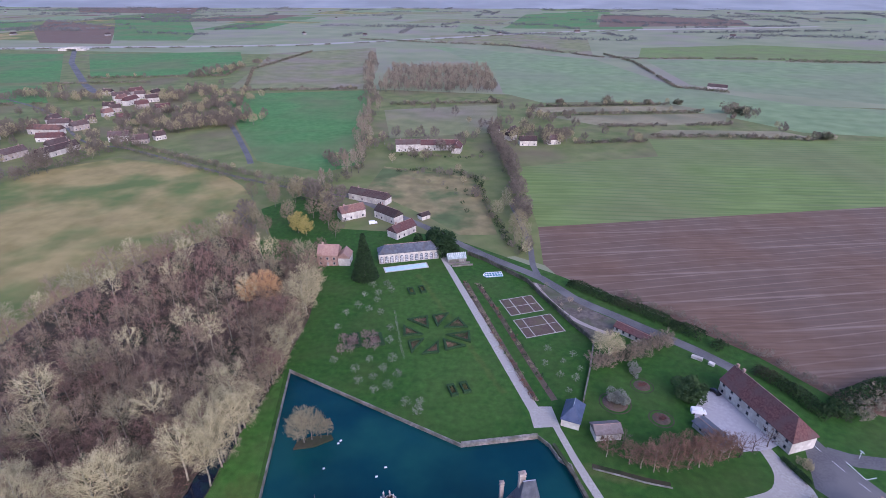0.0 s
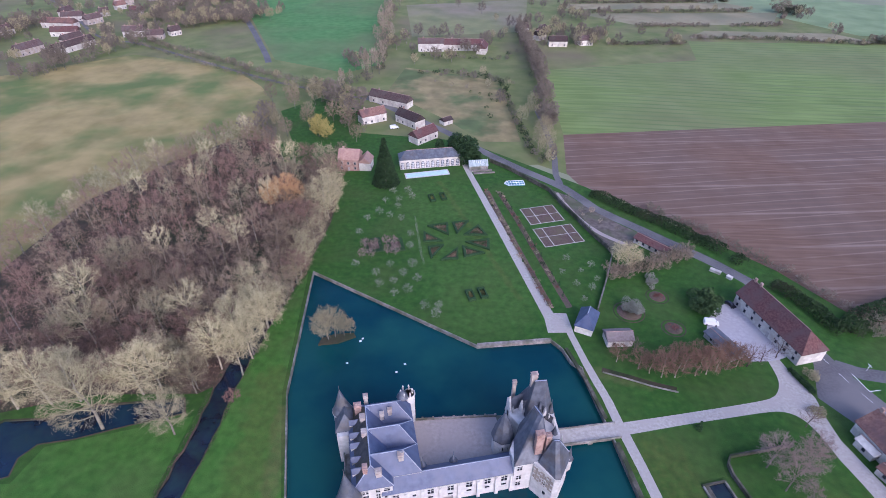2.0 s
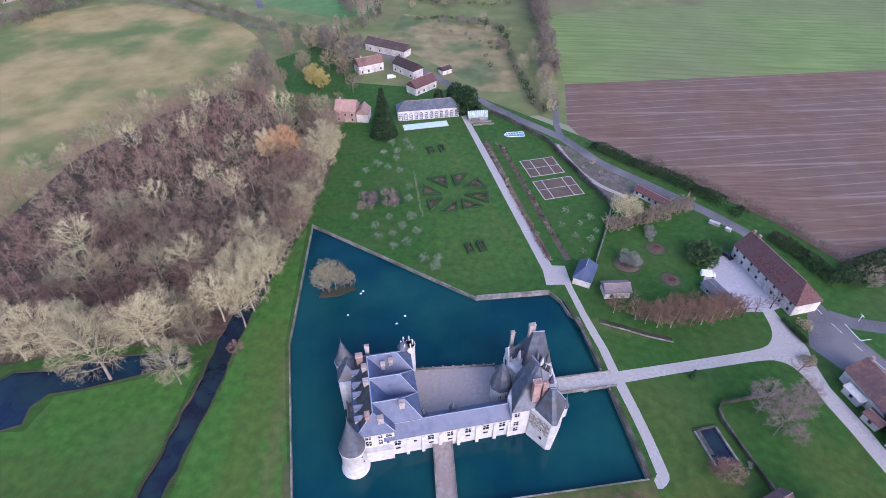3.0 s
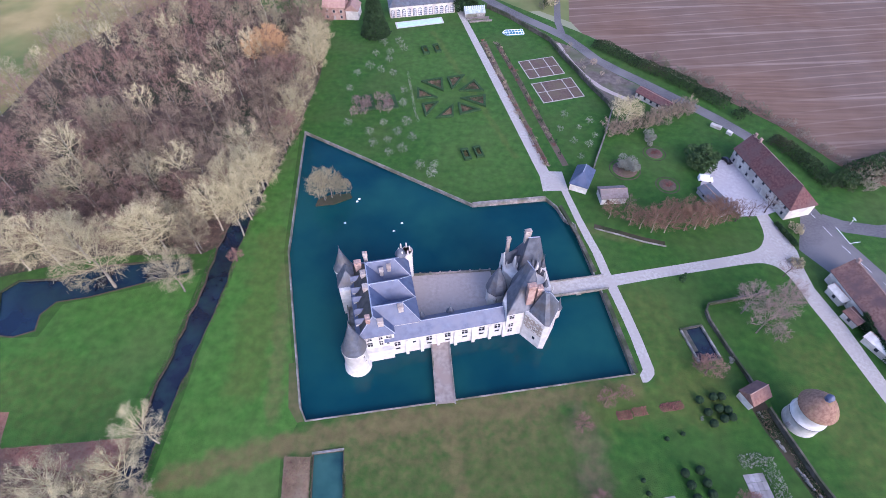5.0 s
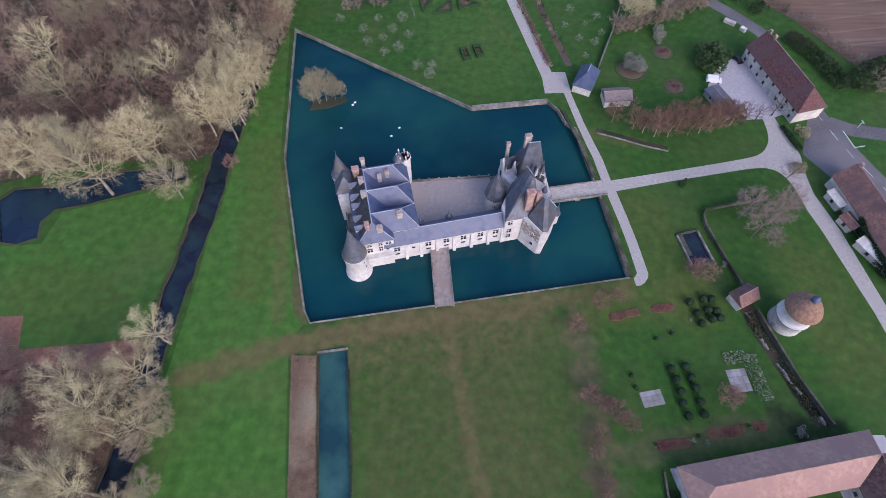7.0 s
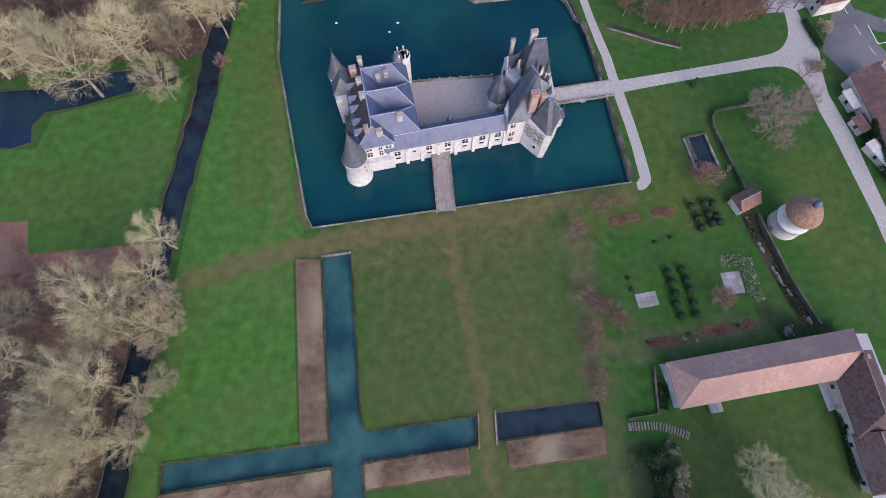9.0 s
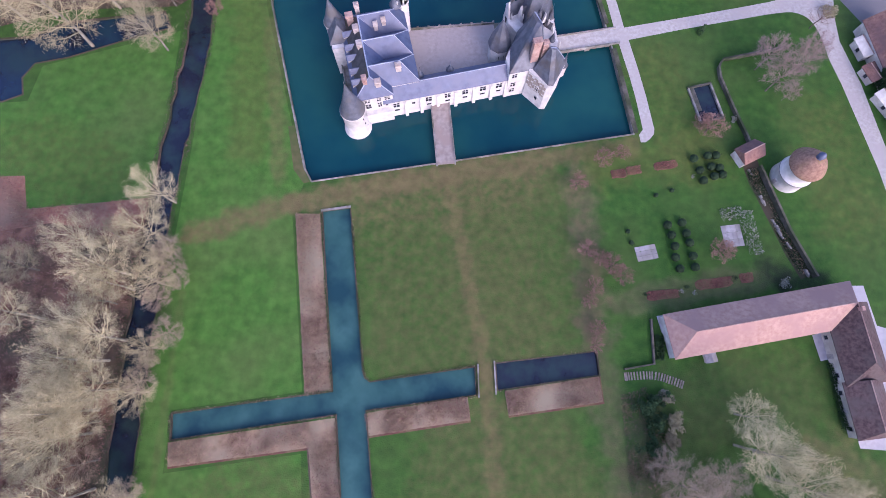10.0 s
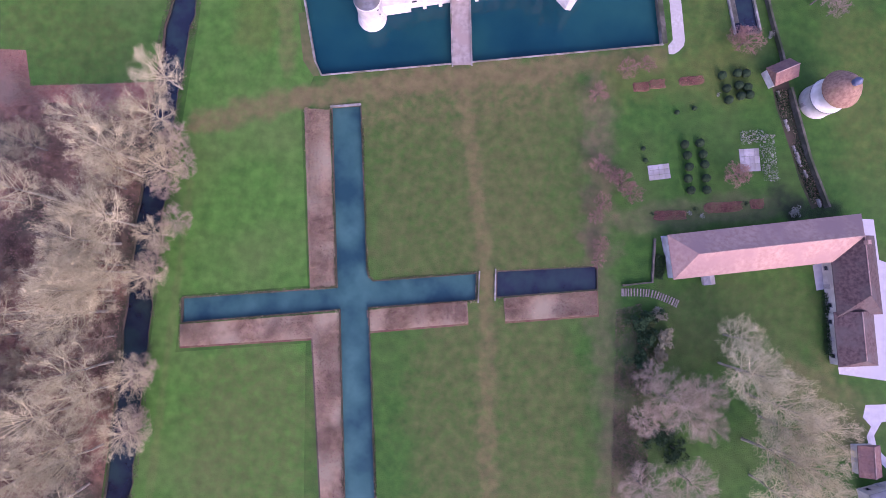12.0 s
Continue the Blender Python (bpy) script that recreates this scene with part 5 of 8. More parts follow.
house("house", 108.0, -41.5, 20.0, 10.0, 8.0, 4.5, 3.0, "pale plastered house with a grey roof", "house", tiles="paving", windows=3, chimneys=())
house("lodge", 44.6, 138.8, 67.0, 9.6, 6.0, 3.0, 4.2, "small white lodge with a blue slate hip roof", "lodge", tiles="slate", hips=(3.2, 3.0), windows=2, chimneys=())
house("pavilion", 53.9, 131.6, 6.0, 8.6, 5.4, 2.8, 1.8, "low garden pavilion with a worn brown roof", "pavilion", tiles="tile_grey", windows=2, chimneys=())
for x, y, yaw, n, w, h0, r, lab in (
        (-58.0, 317.0, 32.0, 16, 8, 5.0, 3.6, "white house with a red tiled roof"), (-50.0, 347.0, -27.0, 30, 8, 4.2, 3.8, "long tiled farmhouse beside the lane"),
        (-34.0, 314.0, -42.0, 18, 8, 4.6, 3.8, "white farmhouse with a dark roof"), (-24.0, 291.0, 48.0, 16, 8, 4.2, 3.6, "brown tiled farm barn"),
        (-31.0, 474.0, 5.0, 22, 8, 6.5, 3.8, "pale farmhouse with a tiled roof"), (-3.0, 478.0, 2.0, 34, 8, 5.0, 4.0, "brown tiled farm range"), (13.0, 471.0, 80.0, 14, 8, 4.8, 3.8, "farm barn with a brown roof")):
    house("house", x, y, yaw, n, w, h0, r, lab, windows=4, group="hamlet houses", tiles="tile_red" if "red" in lab else "tile_barn" if "brown" in lab else "tile_dark")

house("shed", 80.6, 187.2, -47.0, 15.0, 5.0, 2.3, 1.6, "low white-fronted shed with a dark tiled roof beside the road", "shed", tiles="tile_barn", windows=5, chimneys=(), door=False, sides=(0,))
house("hut", -11.7, 315.3, 40.0, 6.5, 5.0, 2.6, 1.8, "small dark tiled hut beside the lane", "hut", tiles="tile_dark", windows=1, chimneys=())
house("annexe", 113.8, 92.3, -72, 5.5, 3.6, 2.4, 1.0, "small white plastered annexe beside the barn", "annexe", tiles="plaster", windows=1, chimneys=(), door=False, group="barn annexes")
house("annexe", 114.5, 84.4, -66, 4.5, 3.6, 2.4, 1.0, "small white plastered annexe beside the barn", "annexe", tiles="tile_red", windows=1, chimneys=(), door=False, group="barn annexes")
house("annexe", 117.8, 75.2, -60, 8.0, 4.0, 2.4, 1.0, "small white plastered annexe beside the barn", "annexe", tiles="plaster", windows=1, chimneys=(), door=False, group="barn annexes")

def build_dovecote():
    d = thing("dovecote", pose(88.4, 54.2, 0), "round white dovecote with a brown tiled dome and blue lantern", "dovecote")
    bm = bmesh.new()
    lathe(bm, 0, 0, [(0, -0.2), (4.35, -0.2), (4.25, 0.3), (4.15, 4.2), (4.35, 4.3), (4.35, 4.55), (4.15, 4.65), (4.1, 8.2), (4.3, 8.4), (4.3, 8.7), (0, 8.7)], 36)
    part("wall", bm, MAT["stone"], d)
    bm = bmesh.new()
    lathe(bm, 0, 0, [(4.37, 4.3), (4.42, 4.32), (4.42, 4.5), (4.37, 4.52)], 36)
    part("band", bm, MAT["dark_slate"], d, "dark string course")
    bm = bmesh.new()
    lathe(bm, 0, 0, [(0, 8.66), (4.55, 8.66), (4.6, 8.85), (4.0, 10.0), (3.1, 11.3), (1.9, 12.4), (0.9, 13.0), (0, 13.1)], 36)
    part("roof", bm, MAT["tile_dove"], d, "domed brown tiled roof")
    bm = bmesh.new()
    prism(bm, ring(0, 0, 0.85, 8), 12.6, 14.0)
    lathe(bm, 0, 0, [(1.0, 14.0), (0.9, 14.3), (0.3, 15.1), (0, 15.3)], 8)
    part("lantern", bm, MAT["slate"], d, "blue slate lantern")
    bm = bmesh.new()
    box(bm, -0.5, 0.5, -4.32, -4.0, 0, 2.0)
    bmesh.ops.transform(bm, matrix=Matrix.Rotation(radians(-70), 4, "Z"), verts=bm.verts)
    part("door", bm, MAT["timber"], d)


build_dovecote()


# ---------- trees and shrubs ----------
def tree_meshes(seed, h, spread, limbs=18, subs=7, twigs=14, blade=0.06, blade_len=0.9, clear=0.22, drop=0.0, low=-0.25, crown=(0.56, 0.42), fine=True, girth=0.014, soft=0.6):
    """Trunk and crown of a bare tree: tapered trunk, bent limbs, side branches and fine twigs filling an uneven rounded crown."""
    rnd = random.Random(seed)
    tr, cr = bmesh.new(), bmesh.new()
    lean = Vector((rnd.uniform(-1, 1), rnd.uniform(-1, 1), 0)) * 0.05 * h
    pts = [Vector((0, 0, -0.3))]
    for k in range(1, 5):
        pts.append(Vector((rnd.uniform(-0.25, 0.25), rnd.uniform(-0.25, 0.25), h * 0.8 * k / 4)) + lean * k / 4)
    r = h * girth
    for k in range(4):
        tube(tr, pts[k], pts[k + 1], r * (1 - k * 0.22), r * (1 - (k + 1) * 0.22), 6)
    mid = Vector((lean.x * 0.6, lean.y * 0.6, h * crown[0]))
    tall = h * crown[1]
    blades = []

    def wild(s):
        return Vector((rnd.gauss(0, s), rnd.gauss(0, s), rnd.gauss(0, s)))

    def held(p):
        """Keep a point inside the lobed outline of the crown."""
        d = p - mid
        u = Vector((d.x / spread, d.y / spread, d.z / tall))
        n = u.length
        if n < 0.05:
            return p
        most = 0.93 + 0.32 * noise.noise(u / n * 2.1 + Vector((seed * 3.7, seed, 0)))
        return p if n < most else mid + d * (most / n)

    def needle(p, q, w):
        side = (q - p).cross(wild(1.0)).normalized() * w
        blades.append((p + side * 0.5, p - side * 0.5, q))

    for i in range(limbs):
        q = (i + 0.5) / limbs
        e = math.asin(low + (1 - low) * q)
        a = i * 2.39996 + rnd.uniform(-0.4, 0.4)
        tip = held(mid + Vector((math.cos(a) * math.cos(e) * spread, math.sin(a) * math.cos(e) * spread, math.sin(e) * tall)) * rnd.uniform(0.62, 0.95))
        f = min(0.95, clear + (0.95 - clear) * q * rnd.uniform(0.6, 1.0))
        k = min(int(f * 4), 3)
        p = pts[k].lerp(pts[k + 1], f * 4 - k)
        if p.z > tip.z - 0.5:
            p = pts[0].lerp(pts[4], max(0.15, (tip.z - 1.5) / (h * 0.8)))
        bend = p.lerp(tip, 0.5) + Vector((math.cos(a), math.sin(a), -0.4)) * spread * 0.1 + wild(0.25)
        lr = r * 0.34
        if fine:
            tube(cr, p, bend, lr, lr * 0.62, 4)
            tube(cr, bend, tip, lr * 0.62, lr * 0.2, 3)
        else:
            needle(p, tip, lr * 1.6)
        out = (tip - p).normalized()
        for j in range(subs):
            g = 0.25 + 0.75 * (j + rnd.random()) / subs
            s0 = p.lerp(bend, g * 2) if g < 0.5 else bend.lerp(tip, g * 2 - 1)
            v = (out * 0.5 + (s0 - mid).normalized() * 0.5 + wild(0.6)).normalized()
            s1 = held(s0 + v * spread * rnd.uniform(0.26, 0.5))
            needle(s0, s1, max(blade * 1.3, lr * 0.42))
            for n in range(twigs):
                w0 = s0.lerp(s1, 0.15 + 0.85 * (n + rnd.random()) / twigs) + wild(0.05 * spread)
                away = (w0 - mid).normalized()
                vv = (v * 0.45 + away * 0.6 + wild(soft) + Vector((0, 0, 0.15 - drop))).normalized()
                needle(w0, held(w0 + vv * blade_len * rnd.uniform(0.5, 1.15)) + wild(0.06), blade * rnd.uniform(0.7, 1.2))
    for b in blades:
        cr.faces.new([cr.verts.new(c) for c in b])
    bmesh.ops.triangulate(tr, faces=tr.faces), bmesh.ops.triangulate(cr, faces=[f for f in cr.faces if len(f.verts) > 3])
    me_t, me_c = bpy.data.meshes.new("trunk"), bpy.data.meshes.new("crown")
    tr.to_mesh(me_t), cr.to_mesh(me_c)
    tr.free(), cr.free()
    return me_t, me_c


def painted(me, mat):
    me = me.copy()
    me.materials.clear()
    me.materials.append(mat)
    return me


TREES = {}


def tree_kind(key, seeds, bark, twig, **shape):
    TREES[key] = []
    for s in seeds:
        t, c = tree_meshes(s, **shape)
        TREES[key].append((painted(t, MAT[bark]), painted(c, MAT[twig])))


def plant(key, x, y, scale=1.0, label="bare deciduous tree", group="", name="tree", pick=None, flat=1.0):
    k = random.randrange(len(TREES[key])) if pick is None else pick
    t, c = TREES[key][k]
    ob = thing(name, pose(x, y, 0, 0, 0, random.uniform(0, 360)) @ Matrix.Diagonal((scale * flat, scale * flat, scale, 1)), label, "tree", group)
    new("trunk", t).parent = ob
    new("crown", c).parent = ob
    return ob


BIG = dict(limbs=20, subs=9, twigs=24, blade=0.052, blade_len=0.9)
tree_kind("brown", (1, 2, 3, 4), "bark", "twig_brown", h=16.5, spread=5.6, **BIG)
tree_kind("purple", (5, 6, 7), "bark", "twig_purple", h=15, spread=5.2, **BIG)
tree_kind("russet", (24, 25), "bark", "russet", h=11, spread=4.4, limbs=20, subs=7, twigs=14, blade=0.07, blade_len=0.7, clear=0.25)
tree_kind("fruit", (63, 64, 65), "dark_bark", "russet", h=6, spread=2.9, limbs=16, subs=7, twigs=13, blade=0.06, blade_len=0.6, clear=0.3, girth=0.024)
tree_kind("row", (40, 41, 42), "bark_pale", "twig_row", h=10, spread=3.9, limbs=18, subs=8, twigs=18, blade=0.055, blade_len=0.8, clear=0.32, girth=0.018)
tree_kind("pale", (8, 9, 10), "bark_pale", "twig_pale", h=19, spread=7.2, girth=0.016, limbs=20, subs=9, twigs=22, blade=0.062, blade_len=1.05)
tree_kind("tall", (33, 34, 35), "bark_pale", "twig_pale", h=24, spread=7.6, clear=0.42, low=-0.1, crown=(0.67, 0.33), girth=0.014, limbs=20, subs=9, twigs=23, blade=0.062, blade_len=1.1)
tree_kind("round", (36, 37), "bark", "twig_tan", h=13, spread=5.8, limbs=24, subs=9, twigs=22, blade=0.052, blade_len=0.8, low=-0.35)
tree_kind("rosy", (38, 39), "bark", "twig_rose", h=15, spread=5.0, low=-0.15, limbs=20, subs=8, twigs=14, blade=0.07, blade_len=0.9, clear=0.3)
tree_kind("olive", (11, 12), "bark", "twig_olive", h=16, spread=5.4, **BIG)
tree_kind("dark", (43, 44), "dark_bark", "twig_dark", h=12, spread=5.2, limbs=16, subs=6, twigs=5, blade=0.06, blade_len=0.7, clear=0.3, girth=0.022)
tree_kind("orange", (13,), "bark", "twig_orange", h=13, spread=5.6, limbs=24, subs=8, twigs=22, blade=0.13, blade_len=0.6)
tree_kind("willow", (14,), "bark", "willow", h=13, spread=5.4, limbs=24, subs=8, twigs=20, blade=0.12, blade_len=1.3, drop=1.1, low=-0.5, soft=0.3)
tree_kind("orchard", (15, 16), "bark", "blossom", h=4.6, spread=2.2, limbs=16, subs=6, twigs=9, blade=0.035, blade_len=0.4, clear=0.3, fine=False)
for key, seeds, twig, h in (("brown", (51, 52, 53), "twig_brown", 16), ("purple", (54, 55, 56), "twig_purple", 15), ("pale", (57, 58), "twig_pale", 18), ("olive", (59, 60), "twig_olive", 16)):
    tree_kind("inner_" + key, seeds, "bark_pale" if key == "pale" else "bark", twig, h=h, spread=5.6, limbs=15, subs=7, twigs=12, blade=0.1, blade_len=1.0, fine=False)
tree_kind("far", (17, 18, 19), "bark", "far_twig", h=12, spread=4.6, limbs=12, subs=6, twigs=6, blade=0.4, blade_len=1.5, fine=False, soft=0.8)
tree_kind("far_olive", (20, 21), "bark", "twig_olive", h=12, spread=4.4, limbs=12, subs=6, twigs=6, blade=0.4, blade_len=1.5, fine=False, soft=0.8)
tree_kind("bushy", (26, 27, 28), "bark", "bare_hedge", h=5.0, spread=2.9, limbs=9, subs=5, twigs=4, blade=0.17, blade_len=0.8, clear=0.1, low=-0.6, fine=False)
tree_kind("bushy_tan", (61, 62), "bark", "twig_tan", h=5.0, spread=2.6, limbs=14, subs=6, twigs=6, blade=0.08, blade_len=0.7, clear=0.1, low=-0.6, fine=False)
tree_kind("bushy_green", (29, 30), "bark", "hedge", h=4.0, spread=2.5, limbs=10, subs=5, twigs=4, blade=0.24, blade_len=0.6, clear=0.1, low=-0.7, fine=False)
tree_kind("poplar", (22, 23), "bark", "poplar_twig", h=17, spread=3.0, limbs=10, subs=5, twigs=4, blade=0.3, blade_len=1.5, fine=False)


def scatter(poly, gap, seed, keep=None):
    rnd = random.Random(seed)
    xs, ys = [p[0] for p in poly], [p[1] for p in poly]
    got = []
    for _ in range(9000):
        x, y = rnd.uniform(min(xs), max(xs)), rnd.uniform(min(ys), max(ys))
        if inside(x, y, poly) and all((x - a) ** 2 + (y - b) ** 2 > gap * gap for a, b in got) and (keep is None or keep(x, y)):
            got.append((x, y))
    return got


WET = [MOAT, POND, STREAM, CANAL]
random.seed(11)


def dry(x, y):
    return not any(inside(x, y, w) for w in WET)


def joined(name, items, mats, label, category):
    """Many copies of triangle meshes as one object: (mesh, matrix, material slot)."""
    co, tri, slot, base = [], [], [], 0
    for me, m, k in items:
        v = np.empty(len(me.vertices) * 3, np.float32)
        me.vertices.foreach_get("co", v)
        f = np.empty(len(me.polygons) * 3, np.int32)
        me.polygons.foreach_get("vertices", f)
        a = np.array(m)
        co.append((v.reshape(-1, 3) @ a[:3, :3].T + a[:3, 3]).astype(np.float32))
        tri.append(f + base)
        slot.append(np.full(len(me.polygons), k, np.int32))
        base += len(me.vertices)
    co, tri, slot = np.concatenate(co), np.concatenate(tri), np.concatenate(slot)
    me = bpy.data.meshes.new(name)
    me.vertices.add(len(co))
    me.vertices.foreach_set("co", co.ravel())
    me.loops.add(len(tri))
    me.loops.foreach_set("vertex_index", tri)
    me.polygons.add(len(slot))
    me.polygons.foreach_set("loop_start", np.arange(0, len(tri), 3, dtype=np.int32))
    me.polygons.foreach_set("material_index", slot)
    for m in mats:
        me.materials.append(m)
    me.update(calc_edges=True)
    return tagged(new(name, me), label=label, category=category, kind="stuff")


def far_wood(name, spots, kinds, label):
    """Trees too many to tell apart, joined into one stand."""
    items, mats = [], []
    for x, y, s, key in spots:
        t, c = random.choice(TREES[key])
        m = pose(x, y, 0, 0, 0, random.uniform(0, 360)) @ Matrix.Scale(s, 4)
        for me in (t, c):
            if me.materials[0] not in mats:
                mats.append(me.materials[0])
            items.append((me, m, mats.index(me.materials[0])))
    return joined(name, items, mats, label, "woodland")


LABELS = {"brown": "bare brown deciduous woodland tree", "purple": "bare tree with reddish twigs", "pale": "bare tree with pale bark and cream twigs",
          "olive": "bare tree tinged olive with ivy and buds", "tall": "tall bare tree with a pale trunk"}
stand = []
for x, y in scatter(WOOD, 8.1, 3, dry):
    edge = x > -92 or y < 112 or x < -114 - 0.63 * (288 - y)
    key = random.choices(("brown", "purple", "pale", "olive"), (3.5, 1.4, 2.0, 2.4) if edge else (4, 5, 0.8, 1.0))[0]
    s = random.uniform(0.82, 1.2)
    if y < 160 and x > -135 or x > -84:
        plant(key, x, y, s, LABELS[key], "woodland trees", flat=1.2)
    else:
        stand.append((x, y, s, "inner_" + key.replace("tall", "pale")))
far_wood("woodland", stand, None, "stand of bare brown and reddish winter trees")
stand = []
single_bank = ((-69.5, 30.7, 0.62), (-66.9, 23.6, 0.6), (-66.6, 10.1, 0.62), (-70.4, -1.4, 0.62), (-70.2, 17.7, 0.55), (-70.0, -26.0, 0.6), (-69.8, -40.0, 0.6))
for x, y, s in single_bank:
    plant("round", x, y, s, "rounded bare tree leaning over the stream", "streamside trees", flat=1.25)
for x, y, s in ((-70.4, 22.0, 0.72), (-70.0, 27.5, 0.62), (-70.2, 6.5, 0.6), (-70.6, -4.0, 0.66), (-70.8, -27.0, 0.7), (-71.0, -41.0, 0.75)):
    plant("pale", x, y, s, "bare tree leaning over the stream", "streamside trees", flat=1.2)
BANK = [(-78.2, 20.5), (-78.0, 8.0), (-78.3, -3.5), (-78.4, 32.0), (-79.8, 24.5), (-81.8, 16.9), (-81.4, 3.2), (-82.7, -6.0), (-81.8, -8.4), (-81.0, -10.8), (-82.5, -13.6), (-79.6, -25.6), (-78.8, -31.5), (-79.0, -36.5), (-79.4, -45.5), (-87.8, -37.3), (-94.8, -27.0), (-103.0, 25.0), (-99.1, 12.7),
        (-106.5, 11.2), (-102.6, -20.8), (-86.5, 30.5), (-80.2, -2.0), (-84.5, 10.5), (-89.0, -18.5), (-81.5, -55.0), (-88.5, -50.0)]
for x, y in BANK:
    plant(random.choice(("tall", "tall", "olive")), x, y, random.uniform(0.85, 1.08), "tall bare streamside tree with pale trunk and cream twigs", "streamside trees", flat=1.1)
for x, y in scatter(WOOD_S, 8.0, 4, lambda u, v: dry(u, v) and v < 30 and all((u - a) ** 2 + (v - c) ** 2 > 30 for a, c in BANK)):
    edge = x > -104
    if y > -2 and -132 < x < -88:
        continue
    key = random.choices(("brown", "purple", "pale", "olive", "tall"), (2, 2, 2, 1.0, 2.5) if edge else (4, 5, 1.5, 1.2, 1))[0]
    s = random.uniform(0.85, 1.15)
    if x > -112:
        plant(key, x, y, s, LABELS[key], "streamside trees", flat=1.1)
    else:
        stand.append((x, y, s, "inner_" + key.replace("tall", "pale")))
far_wood("woodland", stand, None, "stand of bare winter trees past the stream")


def bush_mesh(seed, rx, rz, leaves, size, mat, shape="ball", core=True):
    """A shrub: uneven leaf clumps over a dark branching core."""
    rnd = random.Random(seed)
    verts, faces = [], []
    lobes = [(Vector((rnd.gauss(0, 0.45), rnd.gauss(0, 0.45), rnd.uniform(0.2, 0.9))), rnd.uniform(0.22, 0.5)) for _ in range(13)]
    for _ in range(leaves):
        if shape == "cone":
            z = rnd.random() ** 1.5
            r = (1 - z) * (0.82 + 0.28 * rnd.random()) + 0.03
            a = rnd.uniform(0, 6.283)
            p = Vector((math.cos(a) * r * rx, math.sin(a) * r * rx, 0.3 + z * rz))
        else:
            c, s = rnd.choice(lobes)
            v = Vector((rnd.gauss(0, 1), rnd.gauss(0, 1), rnd.gauss(0, 1))).normalized() * s * rnd.uniform(0.75, 1.05)
            p = Vector(((c.x + v.x) * rx, (c.y + v.y) * rx, max(0.05, (c.z + v.z) * rz * 0.8)))
        i = len(verts)
        for _ in range(3):
            verts.append(p + Vector((rnd.gauss(0, 1), rnd.gauss(0, 1), rnd.gauss(0, 0.7))) * size)
        faces.append((i, i + 1, i + 2))
    me = bpy.data.meshes.new("foliage")
    me.from_pydata(verts, [], faces)
    me.materials.append(mat)
    return me


def hedge_line(name, pts, height, width, mat, label, size=0.35, per_m=22, seed=1, gaps=0.0, category="hedge", into=None):
    """A hedge as one uneven band of leaf and twig clumps."""
    rnd = random.Random(seed)
    verts, faces = [], []
    for a, b in zip(pts, pts[1:]):
        a, b = Vector(a), Vector(b)
        ln = (b - a).length
        d = (b - a) / ln
        side = Vector((-d.y, d.x))
        for _ in range(int(ln * per_m)):
            s = rnd.uniform(0, ln)
            q = a + d * s
            wob = 0.65 + 0.75 * noise.noise(Vector((q.x * 0.11, q.y * 0.11, seed)))
            wob2 = noise.noise(Vector((q.x * 0.03, q.y * 0.03, seed + 7)))
            if wob2 < gaps - 0.6:
                continue
            t = rnd.uniform(-1, 1)
            z = height * max(0.25, wob + 0.25) * math.sqrt(max(0, 1 - t * t * 0.85)) * rnd.random() ** 0.45
            p = Vector((q.x + side.x * t * width / 2, q.y + side.y * t * width / 2, max(0.05, z)))
            i = len(verts)
            for _ in range(3):
                verts.append(p + Vector((rnd.gauss(0, 1), rnd.gauss(0, 1), rnd.gauss(0, 1))) * size)
            faces.append((i, i + 1, i + 2))
    if into is not None:
        k = len(into[0])
        into[0].extend(verts)
        into[1].extend([(a + k, b + k, c + k) for a, b, c in faces])
        return None
    me = bpy.data.meshes.new(name)
    me.from_pydata(verts, [], faces)
    me.materials.append(mat)
    return tagged(new(name, me), label=label, category=category, kind="stuff")


def bush_row(name, pts, gap, lo, hi, label, keys=("bushy",), wide=1.5, seed=1):
    """A hedge of bare bushes grown together along a line."""
    rnd = random.Random(seed)
    spots = []
    for a, b in zip(pts, pts[1:]):
        n = max(1, int(math.dist(a, b) / gap))
        for k in range(n):
            t = (k + rnd.random()) / n
            spots.append((a[0] + (b[0] - a[0]) * t + rnd.gauss(0, wide), a[1] + (b[1] - a[1]) * t + rnd.gauss(0, wide), rnd.uniform(lo, hi), rnd.choice(keys)))
    ob = far_wood(name, spots, None, label)
    return tagged(ob, category="hedge")


def brush(name, poly, count, size, tall, mats, label, seed, off=()):
    """Dead undergrowth over a patch of ground, as small upright wisps."""
    rnd = random.Random(seed)
    xs, ys = [q[0] for q in poly], [q[1] for q in poly]
    verts, faces, slots = [], [], []
    while len(faces) < count:
        x, y = rnd.uniform(min(xs), max(xs)), rnd.uniform(min(ys), max(ys))
        lump = noise.noise(Vector((x * 0.14, y * 0.14, seed)))
        if not inside(x, y, poly) or any(inside(x, y, q) for q in off) or lump < rnd.uniform(-0.5, 0.25):
            continue
        z = tall * (0.3 + lump) * rnd.random()
        i = len(verts)
        for _ in range(3):
            verts.append((x + rnd.gauss(0, size), y + rnd.gauss(0, size), max(0.02, z + rnd.gauss(0, size))))
        faces.append((i, i + 1, i + 2))
        slots.append(rnd.randrange(len(mats)))
    me = bpy.data.meshes.new(name)
    me.from_pydata(verts, [], faces)
    me.polygons.foreach_set("material_index", slots)
    for m in mats:
        me.materials.append(MAT[m])
    return tagged(new(name, me), label=label, category="undergrowth", kind="stuff")


